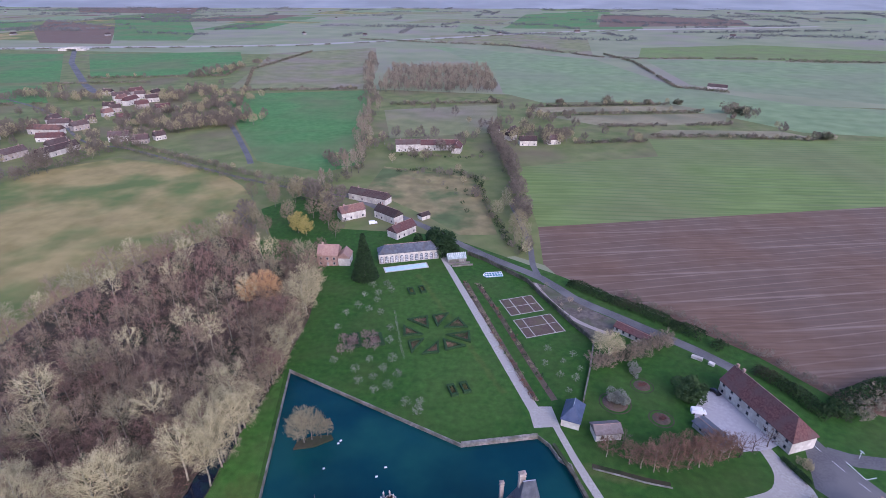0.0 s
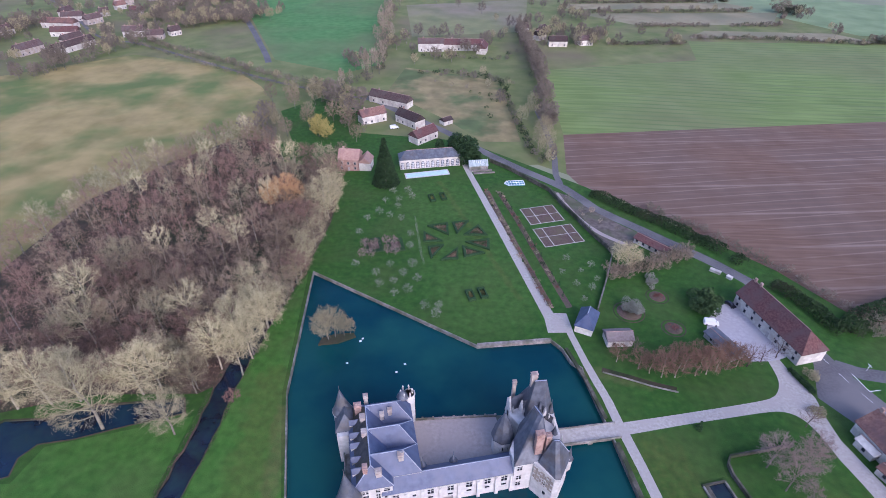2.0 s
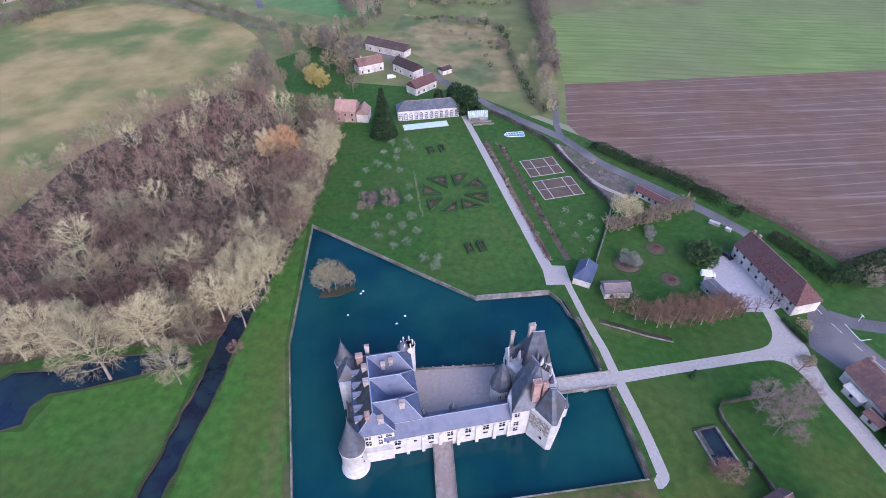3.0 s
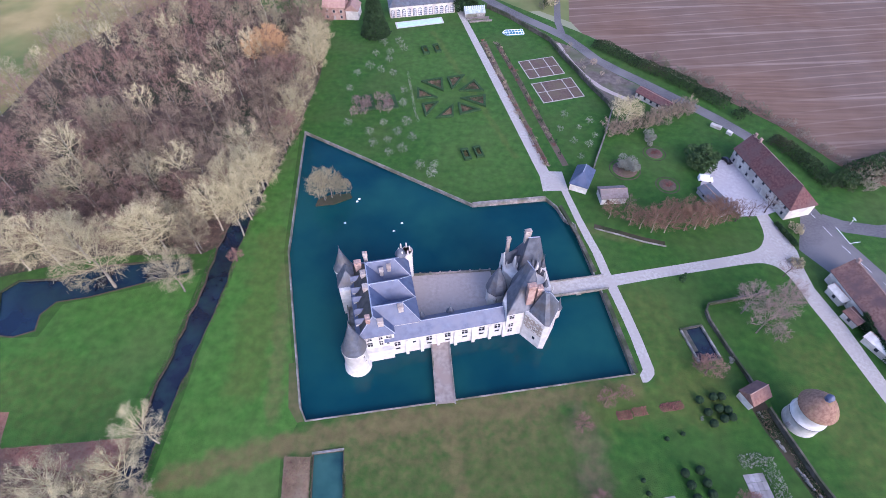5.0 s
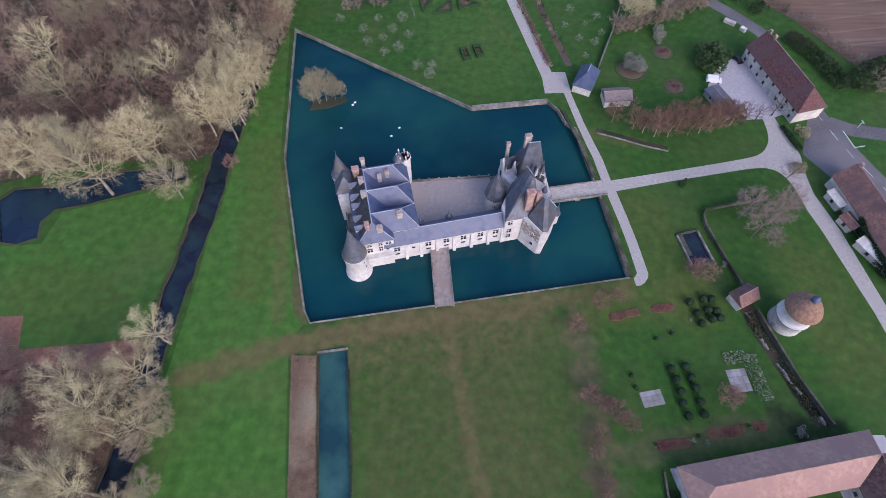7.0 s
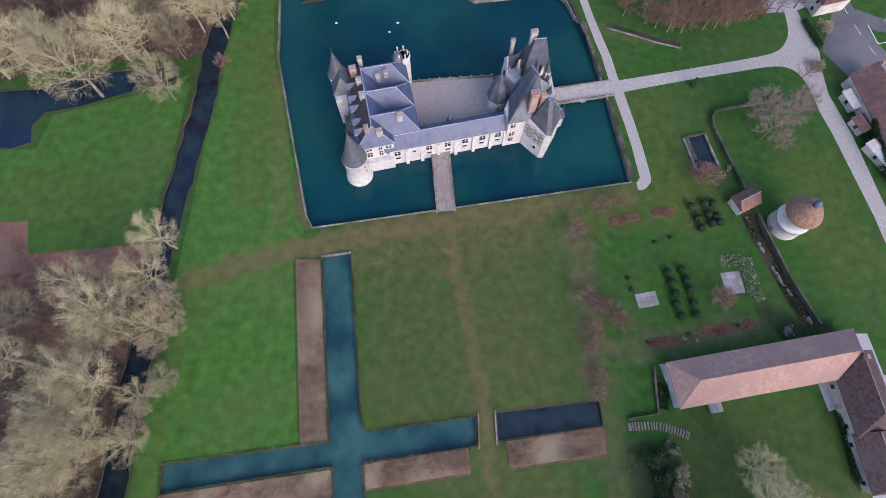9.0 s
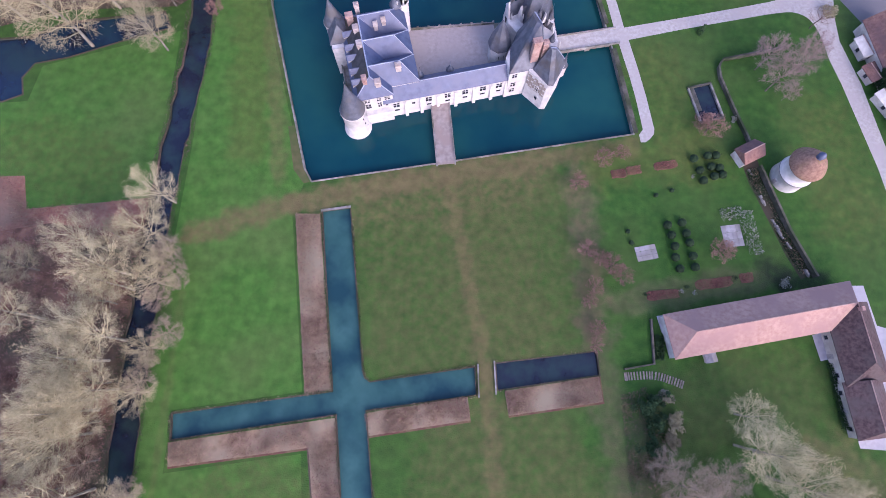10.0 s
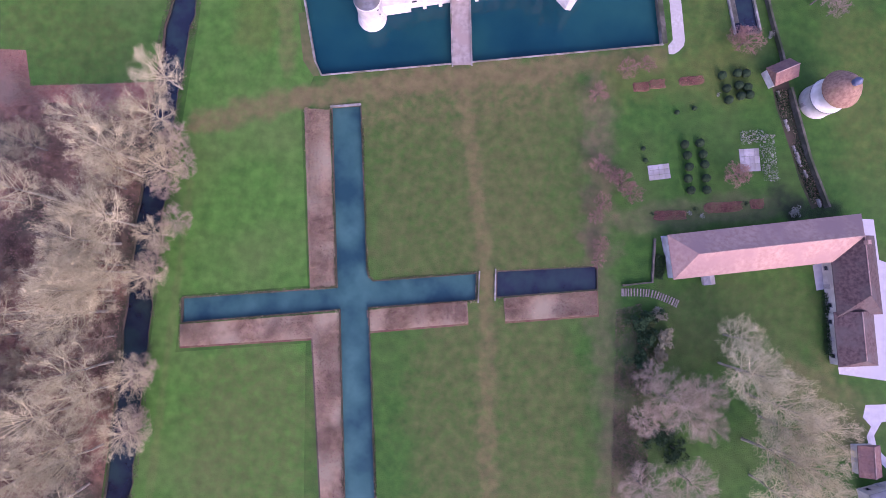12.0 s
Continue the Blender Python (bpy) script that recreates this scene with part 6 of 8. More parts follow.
brush("undergrowth", WOOD, 50000, 0.2, 6.0, ("twig_row", "twig_dark", "twig_purple"), "brown underwood below the bare trees", 9, (POND, STREAM))
brush("undergrowth", [(-79, 40), (-79, -90), (-125, -90), (-135, 34), (-103, 36), (-90, 36)], 70000, 0.14, 2.0, ("russet", "russet", "twig_purple"), "reddish dead undergrowth below the streamside trees", 5)
brush("bracken_stalks", SCRUB, 20000, 0.11, 0.6, ("russet", "red_shrub", "reed_stalk"), "dead reddish bracken stalks on the clearing", 6)
for k, poly in enumerate((BED_V, BED_L, BED_E, BED_F)):
    brush("reeds", poly, (9000, 16000, 5000, 5000)[k], 0.12, 1.0, ("reed_stalk", "russet", "reed_stalk"), "dry pinkish reed stalks cut short beside the canal", 70 + k)
brush("bank_growth", strip(STREAM_LINE[9:], 9.0), 9000, 0.13, 0.6, ("hedge", "twig_dark", "hedge"), "straggling growth along the stream banks", 8, (STREAM,))
for k, (poly, near) in enumerate(((CANAL, 14000), (CANAL_E, 3000))):
    ring_line = poly + poly[:1]
    for i, (a, c) in enumerate(zip(ring_line, ring_line[1:])):
        brush("canal_fringe", strip([a, c], 1.3), int(near * math.dist(a, c) / 420), 0.11, 0.45, ("hedge", "hedge", "twig_brown"), "ragged dark grass along the canal edge", 20 + i, (CANAL, CANAL_E))


# ---------- single trees ----------
def single(key, spots, label, group=""):
    for x, y, s in spots:
        plant(key, x, y, s, label, group, flat=1.1)


single("pale", [(-101.5, 89.8, 1.5), (-113.0, 98.5, 1.2), (-90.0, 103.0, 1.25), (-121.0, 97.0, 1.2), (-130.0, 95.0, 1.1)], "bare pondside tree with pale bark and cream twigs")
single("tall", [(-71.0, 43.7, 0.78), (-70.6, 33.3, 0.85)], "leaning pale bare tree at the stream edge")
single("olive", [(-79.8, 88.6, 1.25), (-80.0, 105.0, 1.1)], "bare yellowish tree beside the pond")
single("tall", [(-68.0, 111.0, 0.85), (-67.2, 118.0, 0.9), (-75.5, 113.0, 0.95), (-66.0, 127.0, 0.85), (-72.0, 122.0, 0.95)], "pale bare tree leaning over the head of the stream")
single("olive", [(-64.4, 141.0, 0.9), (-63.0, 152.0, 0.85), (-62.6, 171.0, 0.85), (-62.0, 192.0, 0.9), (-61.0, 214.0, 0.85), (-64.0, 229.0, 0.85)], "bare olive-tinged tree at the wood's edge")
single("pale", [(-65.5, 134.0, 0.75), (-62.5, 161.5, 0.75), (-61.5, 181.5, 0.8), (-60.5, 203.0, 0.8), (-62.0, 222.0, 0.75), (-67.0, 238.0, 0.75)], "pale bare tree overhanging the lawn")
single("fruit", [(-67.2, 100.5, 0.9)], "small reddish bush at the stream edge")
single("round", [(-70.5, -28.0, 0.5), (-71.0, -37.0, 0.55), (-70.6, 29.5, 0.45), (-70.4, 4.0, 0.45)], "small rounded bare tree on the stream bank")
single("olive", [(-44.4, 128.0, 0.92), (-46.6, 128.4, 0.72), (-42.2, 129.2, 0.84), (-39.4, 130.0, 0.62), (-37.4, 131.0, 0.45)], "pale bare tree on the small islet", "islet trees")
single("tall", [(67.7, -12.6, 0.95), (74.4, -19.3, 1.02), (74.2, -30.2, 1.05), (78.0, -24.5, 0.95), (81.5, -32.0, 0.95), (76.5, -38.5, 0.95), (85.0, -24.0, 0.85), (72.0, -14.0, 0.8), (86.0, -40.0, 0.9)], "tall pale bare park tree on the lawn")
single("pale", [(68.5, -5.7, 0.75)], "pale bare park tree on the lawn")
single("round", [(52.8, -20.5, 1.1), (57.5, -23.5, 1.1), (62.0, -19.5, 0.9), (49.5, -17.5, 0.75), (48.7, -40.9, 1.05), (59.4, -39.6, 1.0), (55.0, -48.0, 1.0), (64.5, -27.0, 0.7), (48.5, -27.0, 0.7)], "broad rounded bare park tree with brown twigs")
single("row", [(51.6, 122.1, 0.85), (58.2, 119.4, 0.95), (61.1, 117.8, 0.95), (64.5, 116.4, 1.1), (68.8, 116.4, 1.1), (75.4, 117.4, 1.15), (79.1, 118.2, 1.15), (82.6, 119.4, 1.15),
               (86.6, 120.6, 1.15), (72.0, 119.2, 1.05), (77.0, 121.8, 1.1), (84.5, 123.4, 1.05), (66.4, 120.4, 1.0), (90.0, 122.0, 1.0), (71.0, 123.6, 0.9)], "russet bare tree in a row beside the lawn", "row of trees")
single("dark", [(93.4, 122.2, 0.85), (104.6, 126.4, 0.75), (58.0, 126.5, 0.6), (101.0, 99.6, 0.7), (98.8, 124.4, 0.6)], "dark spreading bare tree with thick crooked limbs")
single("rosy", [(83.9, 86.0, 1.0), (86.0, 79.5, 1.0), (90.1, 76.8, 0.5), (92.0, 84.0, 0.95), (96.0, 89.0, 0.85)], "bare spreading tree beside the drive")
single("fruit", [(40.6, 29.2, 1.05), (43.0, 26.6, 0.95), (35.0, 33.0, 0.9), (36.4, 23.5, 0.85), (40.0, 57.6, 0.95), (68.2, 66.5, 1.3), (67.6, 33.4, 1.1), (33.2, 50.6, 0.9), (36.5, 13.5, 0.75), (36.2, 9.5, 0.7), (44.8, 59.4, 0.75), (35.0, 20.0, 0.7),
                 (38.6, 30.6, 0.8), (69.8, 33.8, 0.8), (66.6, 68.4, 0.9)], "small reddish bare fruit tree on grass")
single("pale", [(65.6, 171.2, 0.72), (63.4, 175.0, 0.62), (68.6, 175.0, 0.62)], "grey bare tree at the garden wall")
single("orange", [(-83.0, 214.0, 1.3), (-77.5, 211.0, 1.1), (-89.0, 212.0, 1.1)], "tree still holding orange leaves")
single("willow", [(-86.0, 292.0, 1.1), (-80.5, 288.0, 0.9)], "weeping willow with long yellow shoots")
single("brown", [(-69.3, 299.3, 0.9), (-82.0, 315.0, 0.9), (-62.6, 285.7, 0.7), (-95.0, 305.0, 0.9), (-104.0, 290.0, 0.8), (-112.0, 335.0, 0.9), (-75.0, 330.0, 0.8), (-130.0, 345.0, 0.9), (-66.0, 262.0, 0.7)],
       "bare tree near the hamlet")
single("olive", [(35.2, 318.8, 0.75), (45.0, 293.3, 1.0), (44.3, 270.0, 0.95), (46.5, 281.0, 0.9), (42.0, 283.0, 0.8), (-98.0, 318.0, 0.8), (-118.0, 308.0, 0.8), (47.0, 305.0, 0.7), (41.0, 330.0, 0.7), (44.0, 345.0, 0.7)], "bare tree with an olive tinge")
for x, y in ((-42.6, 201.7), (-36.5, 217.6), (-33.1, 205), (-30.4, 212.9), (-27.5, 202.9), (-38.1, 207.2), (-32.8, 162.7), (-30.8, 155.9), (-25.7, 158.1), (-22.3, 162.7),
             (-19.9, 153.1), (-16.5, 159.7), (-24.4, 150.9), (-12.6, 144.2), (-7.5, 144.9), (-8.3, 140.4), (-19.3, 169.1), (-44.5, 190.5), (-24.5, 222.0), (-33.5, 226.0),
             (-22.0, 190.0), (-21.5, 181.0), (-42.0, 168.0), (-28.0, 168.5), (-30.0, 219.0), (-27.0, 227.5)):
    plant("orchard", x, y, random.uniform(0.75, 1.0), "small orchard tree with pale lichened twigs", "orchard trees", flat=1.1)
tree_kind("clump", (31, 32), "bark", "twig_rose", h=5.5, spread=2.3, limbs=18, subs=6, twigs=10, blade=0.05, blade_len=0.5, clear=0.2, fine=False)
for x, y in ((-40.4, 181.1), (-36.8, 174.4), (-40.2, 174.0), (-36.3, 181.1), (-31.6, 183.8), (-28.3, 183.0), (-30.4, 176.9), (-27.3, 176.4)):
    plant("clump", x, y, random.uniform(0.95, 1.1), "clipped bare tree planted in a square", "square of trees")
for x, y in ((42.6, 176.0), (47.5, 168.5), (52.0, 172.0), (44.5, 160.0), (50.0, 158.0), (46.0, 151.5), (53.0, 164.0), (40.0, 167.0)):
    plant("orchard", x, y, random.uniform(0.55, 0.8), "small pale bare tree in the kitchen garden", "kitchen garden trees", flat=1.1)


# ---------- shrubs, evergreens and hedges ----------
def clipped_bush(name, x, y, r, h, mat, label, group, seed):
    """A clipped evergreen: an uneven rounded body with small leaf tufts on it."""
    ob = thing(name, pose(x, y, 0), label, "shrub", group)
    bm = bmesh.new()
    bmesh.ops.create_icosphere(bm, subdivisions=3, radius=1.0)
    for v in bm.verts:
        k = 1 + 0.16 * noise.noise(v.co * 2.3 + Vector((seed, 0, 0))) + 0.07 * noise.noise(v.co * 7 + Vector((0, seed, 0)))
        v.co = Vector((v.co.x * r * k, v.co.y * r * k, max(0.0, h * 0.48 + v.co.z * h * 0.52 * k)))
    part("foliage", bm, MAT[mat], ob)
    tufts = new("outer_foliage", bush_mesh(seed, r * 0.9, h * 0.9, 220, 0.09, MAT[mat]))
    tufts.parent = ob


def shrub(name, x, y, rx, rz, leaves, size, mat, label, category="shrub", group="", seed=0, shape="ball", trunk=False):
    ob = thing(name, pose(x, y, 0), label, category, group)
    f = new("foliage", bush_mesh(seed or int(x * 7 + y * 3), rx, rz, leaves, size, MAT[mat], shape))
    f.parent = ob
    bm = bmesh.new()
    tube(bm, (0, 0, -0.2), (0, 0, rz * 0.6), max(0.05, rx * 0.06), max(0.03, rx * 0.03), 6)
    part("stem", bm, MAT["bark"], ob)
    return ob


shrub("conifer", -39.0, 237.5, 6.0, 24.0, 11000, 0.42, "evergreen", "tall dark green conifer on the lawn", "tree", seed=1, shape="cone")
shrub("evergreen_tree", -0.8, 267.0, 7.6, 15.0, 13000, 0.5, "evergreen", "large dark evergreen tree beside the orangery", "tree", seed=2)
shrub("evergreen_tree", 91.0, 151.5, 6.2, 6.0, 5200, 0.34, "laurel", "broad evergreen tree beside the yard", "tree", seed=3)
shrub("shrub", 61.5, 146.5, 4.2, 5.2, 8000, 0.15, "blossom", "large rounded bare grey shrub", seed=4)
shrub("shrub", 73.5, 163.0, 2.6, 3.8, 3000, 0.14, "blossom", "bare grey shrub on the lawn", seed=5)
shrub("shrub", 112.0, 118.5, 2.2, 2.4, 900, 0.18, "twig_olive", "yellow-green shrub beside the barn", seed=6)
shrub("shrub", 106.5, 104.0, 2.2, 2.8, 900, 0.18, "twig_olive", "yellowish shrub beside the drive", seed=8)
shrub("conifer", 69.8, 97.4, 0.95, 3.4, 500, 0.13, "evergreen", "small dark columnar conifer", seed=9, shape="cone")
for k, (x, y, r, h, m) in enumerate(((46.8, -5.2, 2.2, 4.5, "evergreen"), (49.4, -7.8, 2.4, 5, "evergreen"), (47.9, -13.1, 2.4, 5, "evergreen"), (50.2, -2.4, 2.0, 4, "evergreen"), (54.1, -30.9, 3.0, 5, "evergreen"),
                                     (57.0, -33.3, 3.0, 5, "evergreen"), (51.6, -2.3, 1.8, 3, "bare_hedge"), (54.2, -7.6, 2.2, 3, "twig_olive"), (52.5, -12.0, 2.0, 3, "twig_olive"))):
    shrub("shrub", x, y, r, h, 1100, 0.24, m, "dense dark evergreen shrub in a shrubbery" if m == "evergreen" else "bare yellowish shrub in a shrubbery", group="shrubbery", seed=40 + k)
for k, (x, y) in enumerate(((56, 40.3), (59.7, 41), (56.8, 37.6), (60.6, 38.2), (57.4, 34.7), (61.2, 35.7), (57.3, 31.8), (61.8, 32.3), (58.2, 28.9), (62.1, 29.4), (45.9, 38.4), (46.6, 35.5),
                            (64.3, 58.7), (68, 59.6), (70.2, 59.7), (65.6, 55.4), (68.6, 56.5), (70.8, 56.2), (66.3, 52.6), (69.2, 53.8), (71.4, 54.3), (53.8, 48.4), (58, 49.8))):
    s = 0.55 if k in (10, 11, 21, 22) else 1.0
    clipped_bush("yew_bush", x, y, 1.05 * s, 2.0 * s, "yew", "small dark clipped yew bush", "yew bushes", 60 + k)
for k, (x, y, n, w, yaw) in enumerate(((44.6, 54.3, 4.2, 2.6, 8), (48.6, 55.4, 4.0, 2.6, 10), (57.0, 57.0, 6.6, 2.4, 12), (53.8, 22.4, 8.4, 2.6, 6), (66.8, 25.6, 9.6, 2.8, 9), (75.0, 27.2, 3.6, 2.6, 9))):
    b = thing("flower_bed", pose(x, y, 0, 0, 0, yaw), "flat reddish flower bed set in the lawn", "flower bed", "red beds")
    rnd = random.Random(k)
    bm = bmesh.new()
    edge = [(n / 2 * math.cos(a) * (abs(math.cos(a)) + 0.001) ** -0.6, w / 2 * math.sin(a) * (abs(math.sin(a)) + 0.001) ** -0.6) for a in [2 * math.pi * i / 24 for i in range(24)]]
    edge = [(u * rnd.uniform(0.9, 1.06), v * rnd.uniform(0.86, 1.08)) for u, v in edge]
    prism(bm, edge, -0.02, 0.10, [(u * 0.94, v * 0.9) for u, v in edge])
    part("soil", bm, MAT["red_soil"], b)
    verts, faces = [], []
    for _ in range(int(n * w * 26)):
        u, v, z = rnd.uniform(-n / 2, n / 2) * 0.95, rnd.uniform(-w / 2, w / 2) * 0.9, rnd.uniform(0.08, 0.42)
        i = len(verts)
        for _ in range(3):
            verts.append((u + rnd.gauss(0, 0.11), v + rnd.gauss(0, 0.11), max(0.08, z + rnd.gauss(0, 0.1))))
        faces.append((i, i + 1, i + 2))
    me = bpy.data.meshes.new("planting")
    me.from_pydata(verts, [], faces)
    me.materials.append(MAT["red_shrub"])
    leaf = tagged(new("planting", me), kind="stuff")
    leaf.parent = b
for k, (x, y) in enumerate(((49.4, 22.4), (58.6, 23.4), (59.8, 24.6), (61.4, 23.0), (72.2, 27.0), (64.0, 53.9))):
    shrub("shrub", x, y, 0.6, 0.7, 160, 0.09, ("evergreen", "blossom")[k % 2], "small low bush between flower beds", group="bed shrubs", seed=90 + k)

ROADSIDE = [(54.0, 240.0), (66.0, 231.0), (87.7, 209.9), (99.2, 199.0), (112.5, 184.0), (120.0, 169.3), (129.0, 153.6), (134.0, 139.0)]
hedge_line("roadside_hedge", [(x - 1.2, y - 1.2) for x, y in ROADSIDE], 3.8, 7.0, MAT["hedge"], "overgrown green hedge along the road", 0.28, 100, 2, gaps=0.42)
bush_row("roadside_scrub", [(84, 220), (103, 203), (118, 187), (127, 172), (138, 156), (150, 148)], 1.5, 0.5, 0.9, "bare brown scrub along the ploughed field", ("bushy",), 1.4, 61)
bush_row("thicket_scrub", [(140.0, 136.0), (150, 143), (170, 148)], 1.6, 0.8, 1.3, "bare scrub at the junction", ("bushy",), 2.5, 63)
hedge_line("thicket", [(134.0, 139.0), (143, 146), (160, 153), (185, 158)], 4.5, 9, MAT["hedge"], "dense green thicket at the junction", 0.3, 110, 4, category="thicket")
bush_row("dead_hedge", [(58.6, 165), (64, 168.5), (73, 172), (83, 177.5), (95, 183)], 0.62, 0.85, 1.25, "tall bare tan hedge along the garden", ("bushy_tan", "bushy_tan", "bushy"), 1.5, 62)
bush_row("verge_scrub", [(50, 226), (56, 214), (63, 204), (70, 198)], 3.2, 0.35, 0.7, "low brown scrub on the verge", ("bushy", "bushy_tan"), 2.6, 64)
bush_row("wall_scrub", [(36, 242.5), (43.5, 234), (48, 219.5), (52.2, 210), (57.3, 197)], 3.0, 0.3, 0.55, "dark ivy and scrub along the garden wall", ("bushy_green", "bushy_green", "bushy"), 0.5, 65)
hedge_line("yard_hedge", [(106.4, 121.5), (109.2, 111.5)], 1.8, 1.8, MAT["evergreen"], "clipped evergreen hedge beside the drive", 0.16, 160, 6)
hedge_line("wall_shrubs", [(92.6, 6.6), (93.2, 0.0), (93.9, -8.6)], 1.3, 1.6, MAT["evergreen"], "dark shrubs along the stable wall", 0.17, 120, 46, gaps=0.3, category="shrubs")
hedge_line("wall_ivy", [(112.9, 98.0), (115.9, 83.0), (119.0, 67.0)], 4.4, 1.3, MAT["evergreen"], "dark ivy climbing the white barn wall", 0.24, 300, 7, gaps=0.58, category="ivy")
hedge_line("border", [garden(27.2, 37.0), garden(25.6, 10.0), garden(24.1, -18.5), garden(22.8, -50.0)], 0.9, 2.0, MAT["bare_hedge"], "bare brown planting along the gravel path", 0.12, 30, 8, gaps=0.3, category="border")
hedge_line("border", [garden(27.2, 37.0), garden(25.6, 10.0), garden(24.1, -18.5), garden(22.8, -50.0)], 0.9, 2.0, MAT["red_shrub"], "reddish tufts along the gravel path", 0.12, 22, 9, gaps=0.45, category="border")
hedge_line("border", [garden(32.7, 32.0), garden(32.3, 7.0), garden(31.2, -15.0), garden(30.1, -39.5), garden(29.7, -52.0)], 1.0, 1.7, MAT["bare_hedge"], "brown planting across the kitchen garden", 0.13, 26, 18, gaps=0.35, category="border")
for k in range(13):
    gx, gy = 32.4 - k * 0.2 + (k % 3) * 0.5, 30 - k * 6.3
    shrub("conifer", *garden(gx, gy), 0.5, 1.9, 200, 0.1, "evergreen", "small dark columnar border conifer", "shrub", "border conifers", 300 + k, "cone")
rnd = random.Random(77)
for line, gap in (([garden(27.0, 37.0), garden(25.4, 10.0), garden(23.9, -18.5), garden(22.8, -50.0)], 2.5), ([garden(32.7, 34.0), garden(32.3, 7.0), garden(31.2, -15.0), garden(30.1, -39.5)], 3.0)):
    for x, y in smooth_line(line, gap):
        kind = rnd.choice(("twig_tan", "russet", "red_shrub", "twig_olive", "bare_hedge", "hedge"))
        r = rnd.uniform(0.6, 1.15)
        shrub("border_shrub", x + rnd.uniform(-0.7, 0.7), y + rnd.uniform(-0.7, 0.7), r, r * rnd.uniform(0.8, 1.3), 170, 0.13, kind, "green winter shrub in the flower border" if kind == "hedge" else "bare brown shrub in the flower border", group="border shrubs", seed=rnd.randrange(9999))
hedge_line("espalier", [(-27.0, 229.0), (-21.0, 203.0), (-17.0, 180.0), (-11.0, 155.5), (-7.0, 142.0)], 1.3, 1.0, MAT["blossom"], "row of low lichened espalier trees", 0.09, 22, 10, gaps=0.5, category="espalier")
bush_row("lane_hedge", [(-64, 358), (-104, 376), (-148, 398), (-213, 439), (-285, 486)], 2.0, 0.7, 1.2, "bare brown hedge along the lane", seed=1)
bush_row("lane_hedge", [(-84, 356), (-146, 384), (-211, 424), (-285, 472)], 2.4, 0.6, 1.0, "bare hedge beside the meadow", seed=2)
bush_row("lane_hedge", [(-328, 380), (-312, 420), (-296, 462), (-282, 474)], 2.6, 0.8, 1.5, "bare hedge between meadow and village", ("bushy", "bushy", "far"), 2.5, 3)
bush_row("field_hedge", [(-150, 1215), (-128, 980), (-92, 720), (-80, 560)], 6.0, 0.7, 1.1, "belt of bare trees between the fields", ("far", "poplar"), 5.0, 4)
bush_row("field_hedge", [(-80, 560), (-75, 500), (-70, 425), (-74, 395), (-92, 372)], 2.2, 0.8, 1.4, "belt of reddish bare trees beside the green field", ("bushy", "poplar", "bushy"), 3.5, 5)
bush_row("field_hedge", [(12, 411), (27, 388), (29, 340), (33, 311), (39, 278), (44, 262)], 2.0, 0.6, 1.1, "dark bare hedge of the paddock", ("bushy", "bushy_green"), 1.2, 6)
bush_row("field_hedge", [(50, 540), (52, 480), (55, 420), (53, 350), (51, 305)], 2.2, 0.8, 1.5, "tall bare hedge along the green field", ("bushy", "bushy", "far"), 2.0, 7)
bush_row("field_hedge", [(-37, 411), (-14, 414), (24, 394), (35, 391)], 2.2, 0.5, 0.9, "low hedge of the paddock", ("bushy_green", "bushy"), 1.5, 8)
bush_row("field_hedge", [(-45, 455), (-10, 452), (30, 448), (40, 470)], 2.6, 0.5, 1.0, "garden hedge of the farm", ("bushy_green", "bushy"), 2.0, 9)
bush_row("orchard_bushes", [(-20, 390), (5, 380), (20, 350), (15, 330)], 6.0, 0.5, 0.9, "scattered bushes in the paddock", ("bushy_green", "bushy"), 5.0, 10)
bush_row("hamlet_trees", [(-110, 350), (-85, 340), (-72, 322), (-66, 300)], 3.6, 1.0, 1.8, "bare trees beside the hamlet", ("bushy", "far", "far_olive"), 4.0, 11)
bush_row("lawn_trees", [(-120, 330), (-125, 300), (-110, 275)], 4.5, 0.8, 1.2, "bare trees round the lawn", ("far", "far_olive"), 4.0, 12)
for k, line in enumerate((((103, 672), (288, 690)), ((115, 623), (314, 642)), ((166, 568), (310, 578), (348, 643)), ((105, 498), (196, 506)), ((206, 525), (290, 527), (360, 512)),
                          ((355, 1287), (383, 1132), (348, 824), (406, 778)), ((-237, 1640), (-36, 1538), (168, 1452), (335, 1209), (410, 1181)), ((696, 1142), (857, 1119), (1000, 1150)),
                          ((-66, 683), (78, 701)), ((-306, 777), (-110, 800)), ((-571, 886), (-359, 922), (-380, 1067)), ((-600, 830), (-450, 850)), ((-300, 1300), (-340, 1000), (-230, 590)),
                          ((410, 1181), (640, 1190), (860, 1128)), ((-500, 680), (-640, 650)))):
    hedge_line("field_hedge", line, 3.6, 4.2, MAT["bare_hedge"], "distant dark bare field hedge", 0.75, 9, 20 + k, gaps=0.25)
hedge_line("highway_hedge", [(x, y - 32) for x, y in HIGHWAY[1:9]], 2.6, 8.0, MAT["bare_hedge"], "scrubby hedge below the highway bank", 1.0, 5, 51, gaps=0.6)
random.seed(5)
poplars = [(-90 + 170 * random.random(), 770 + 250 * random.random(), random.uniform(0.8, 1.05), random.choice(("poplar", "poplar", "far"))) for _ in range(620)]
far_wood("plantation", poplars, None, "pale brown plantation of bare poplars")
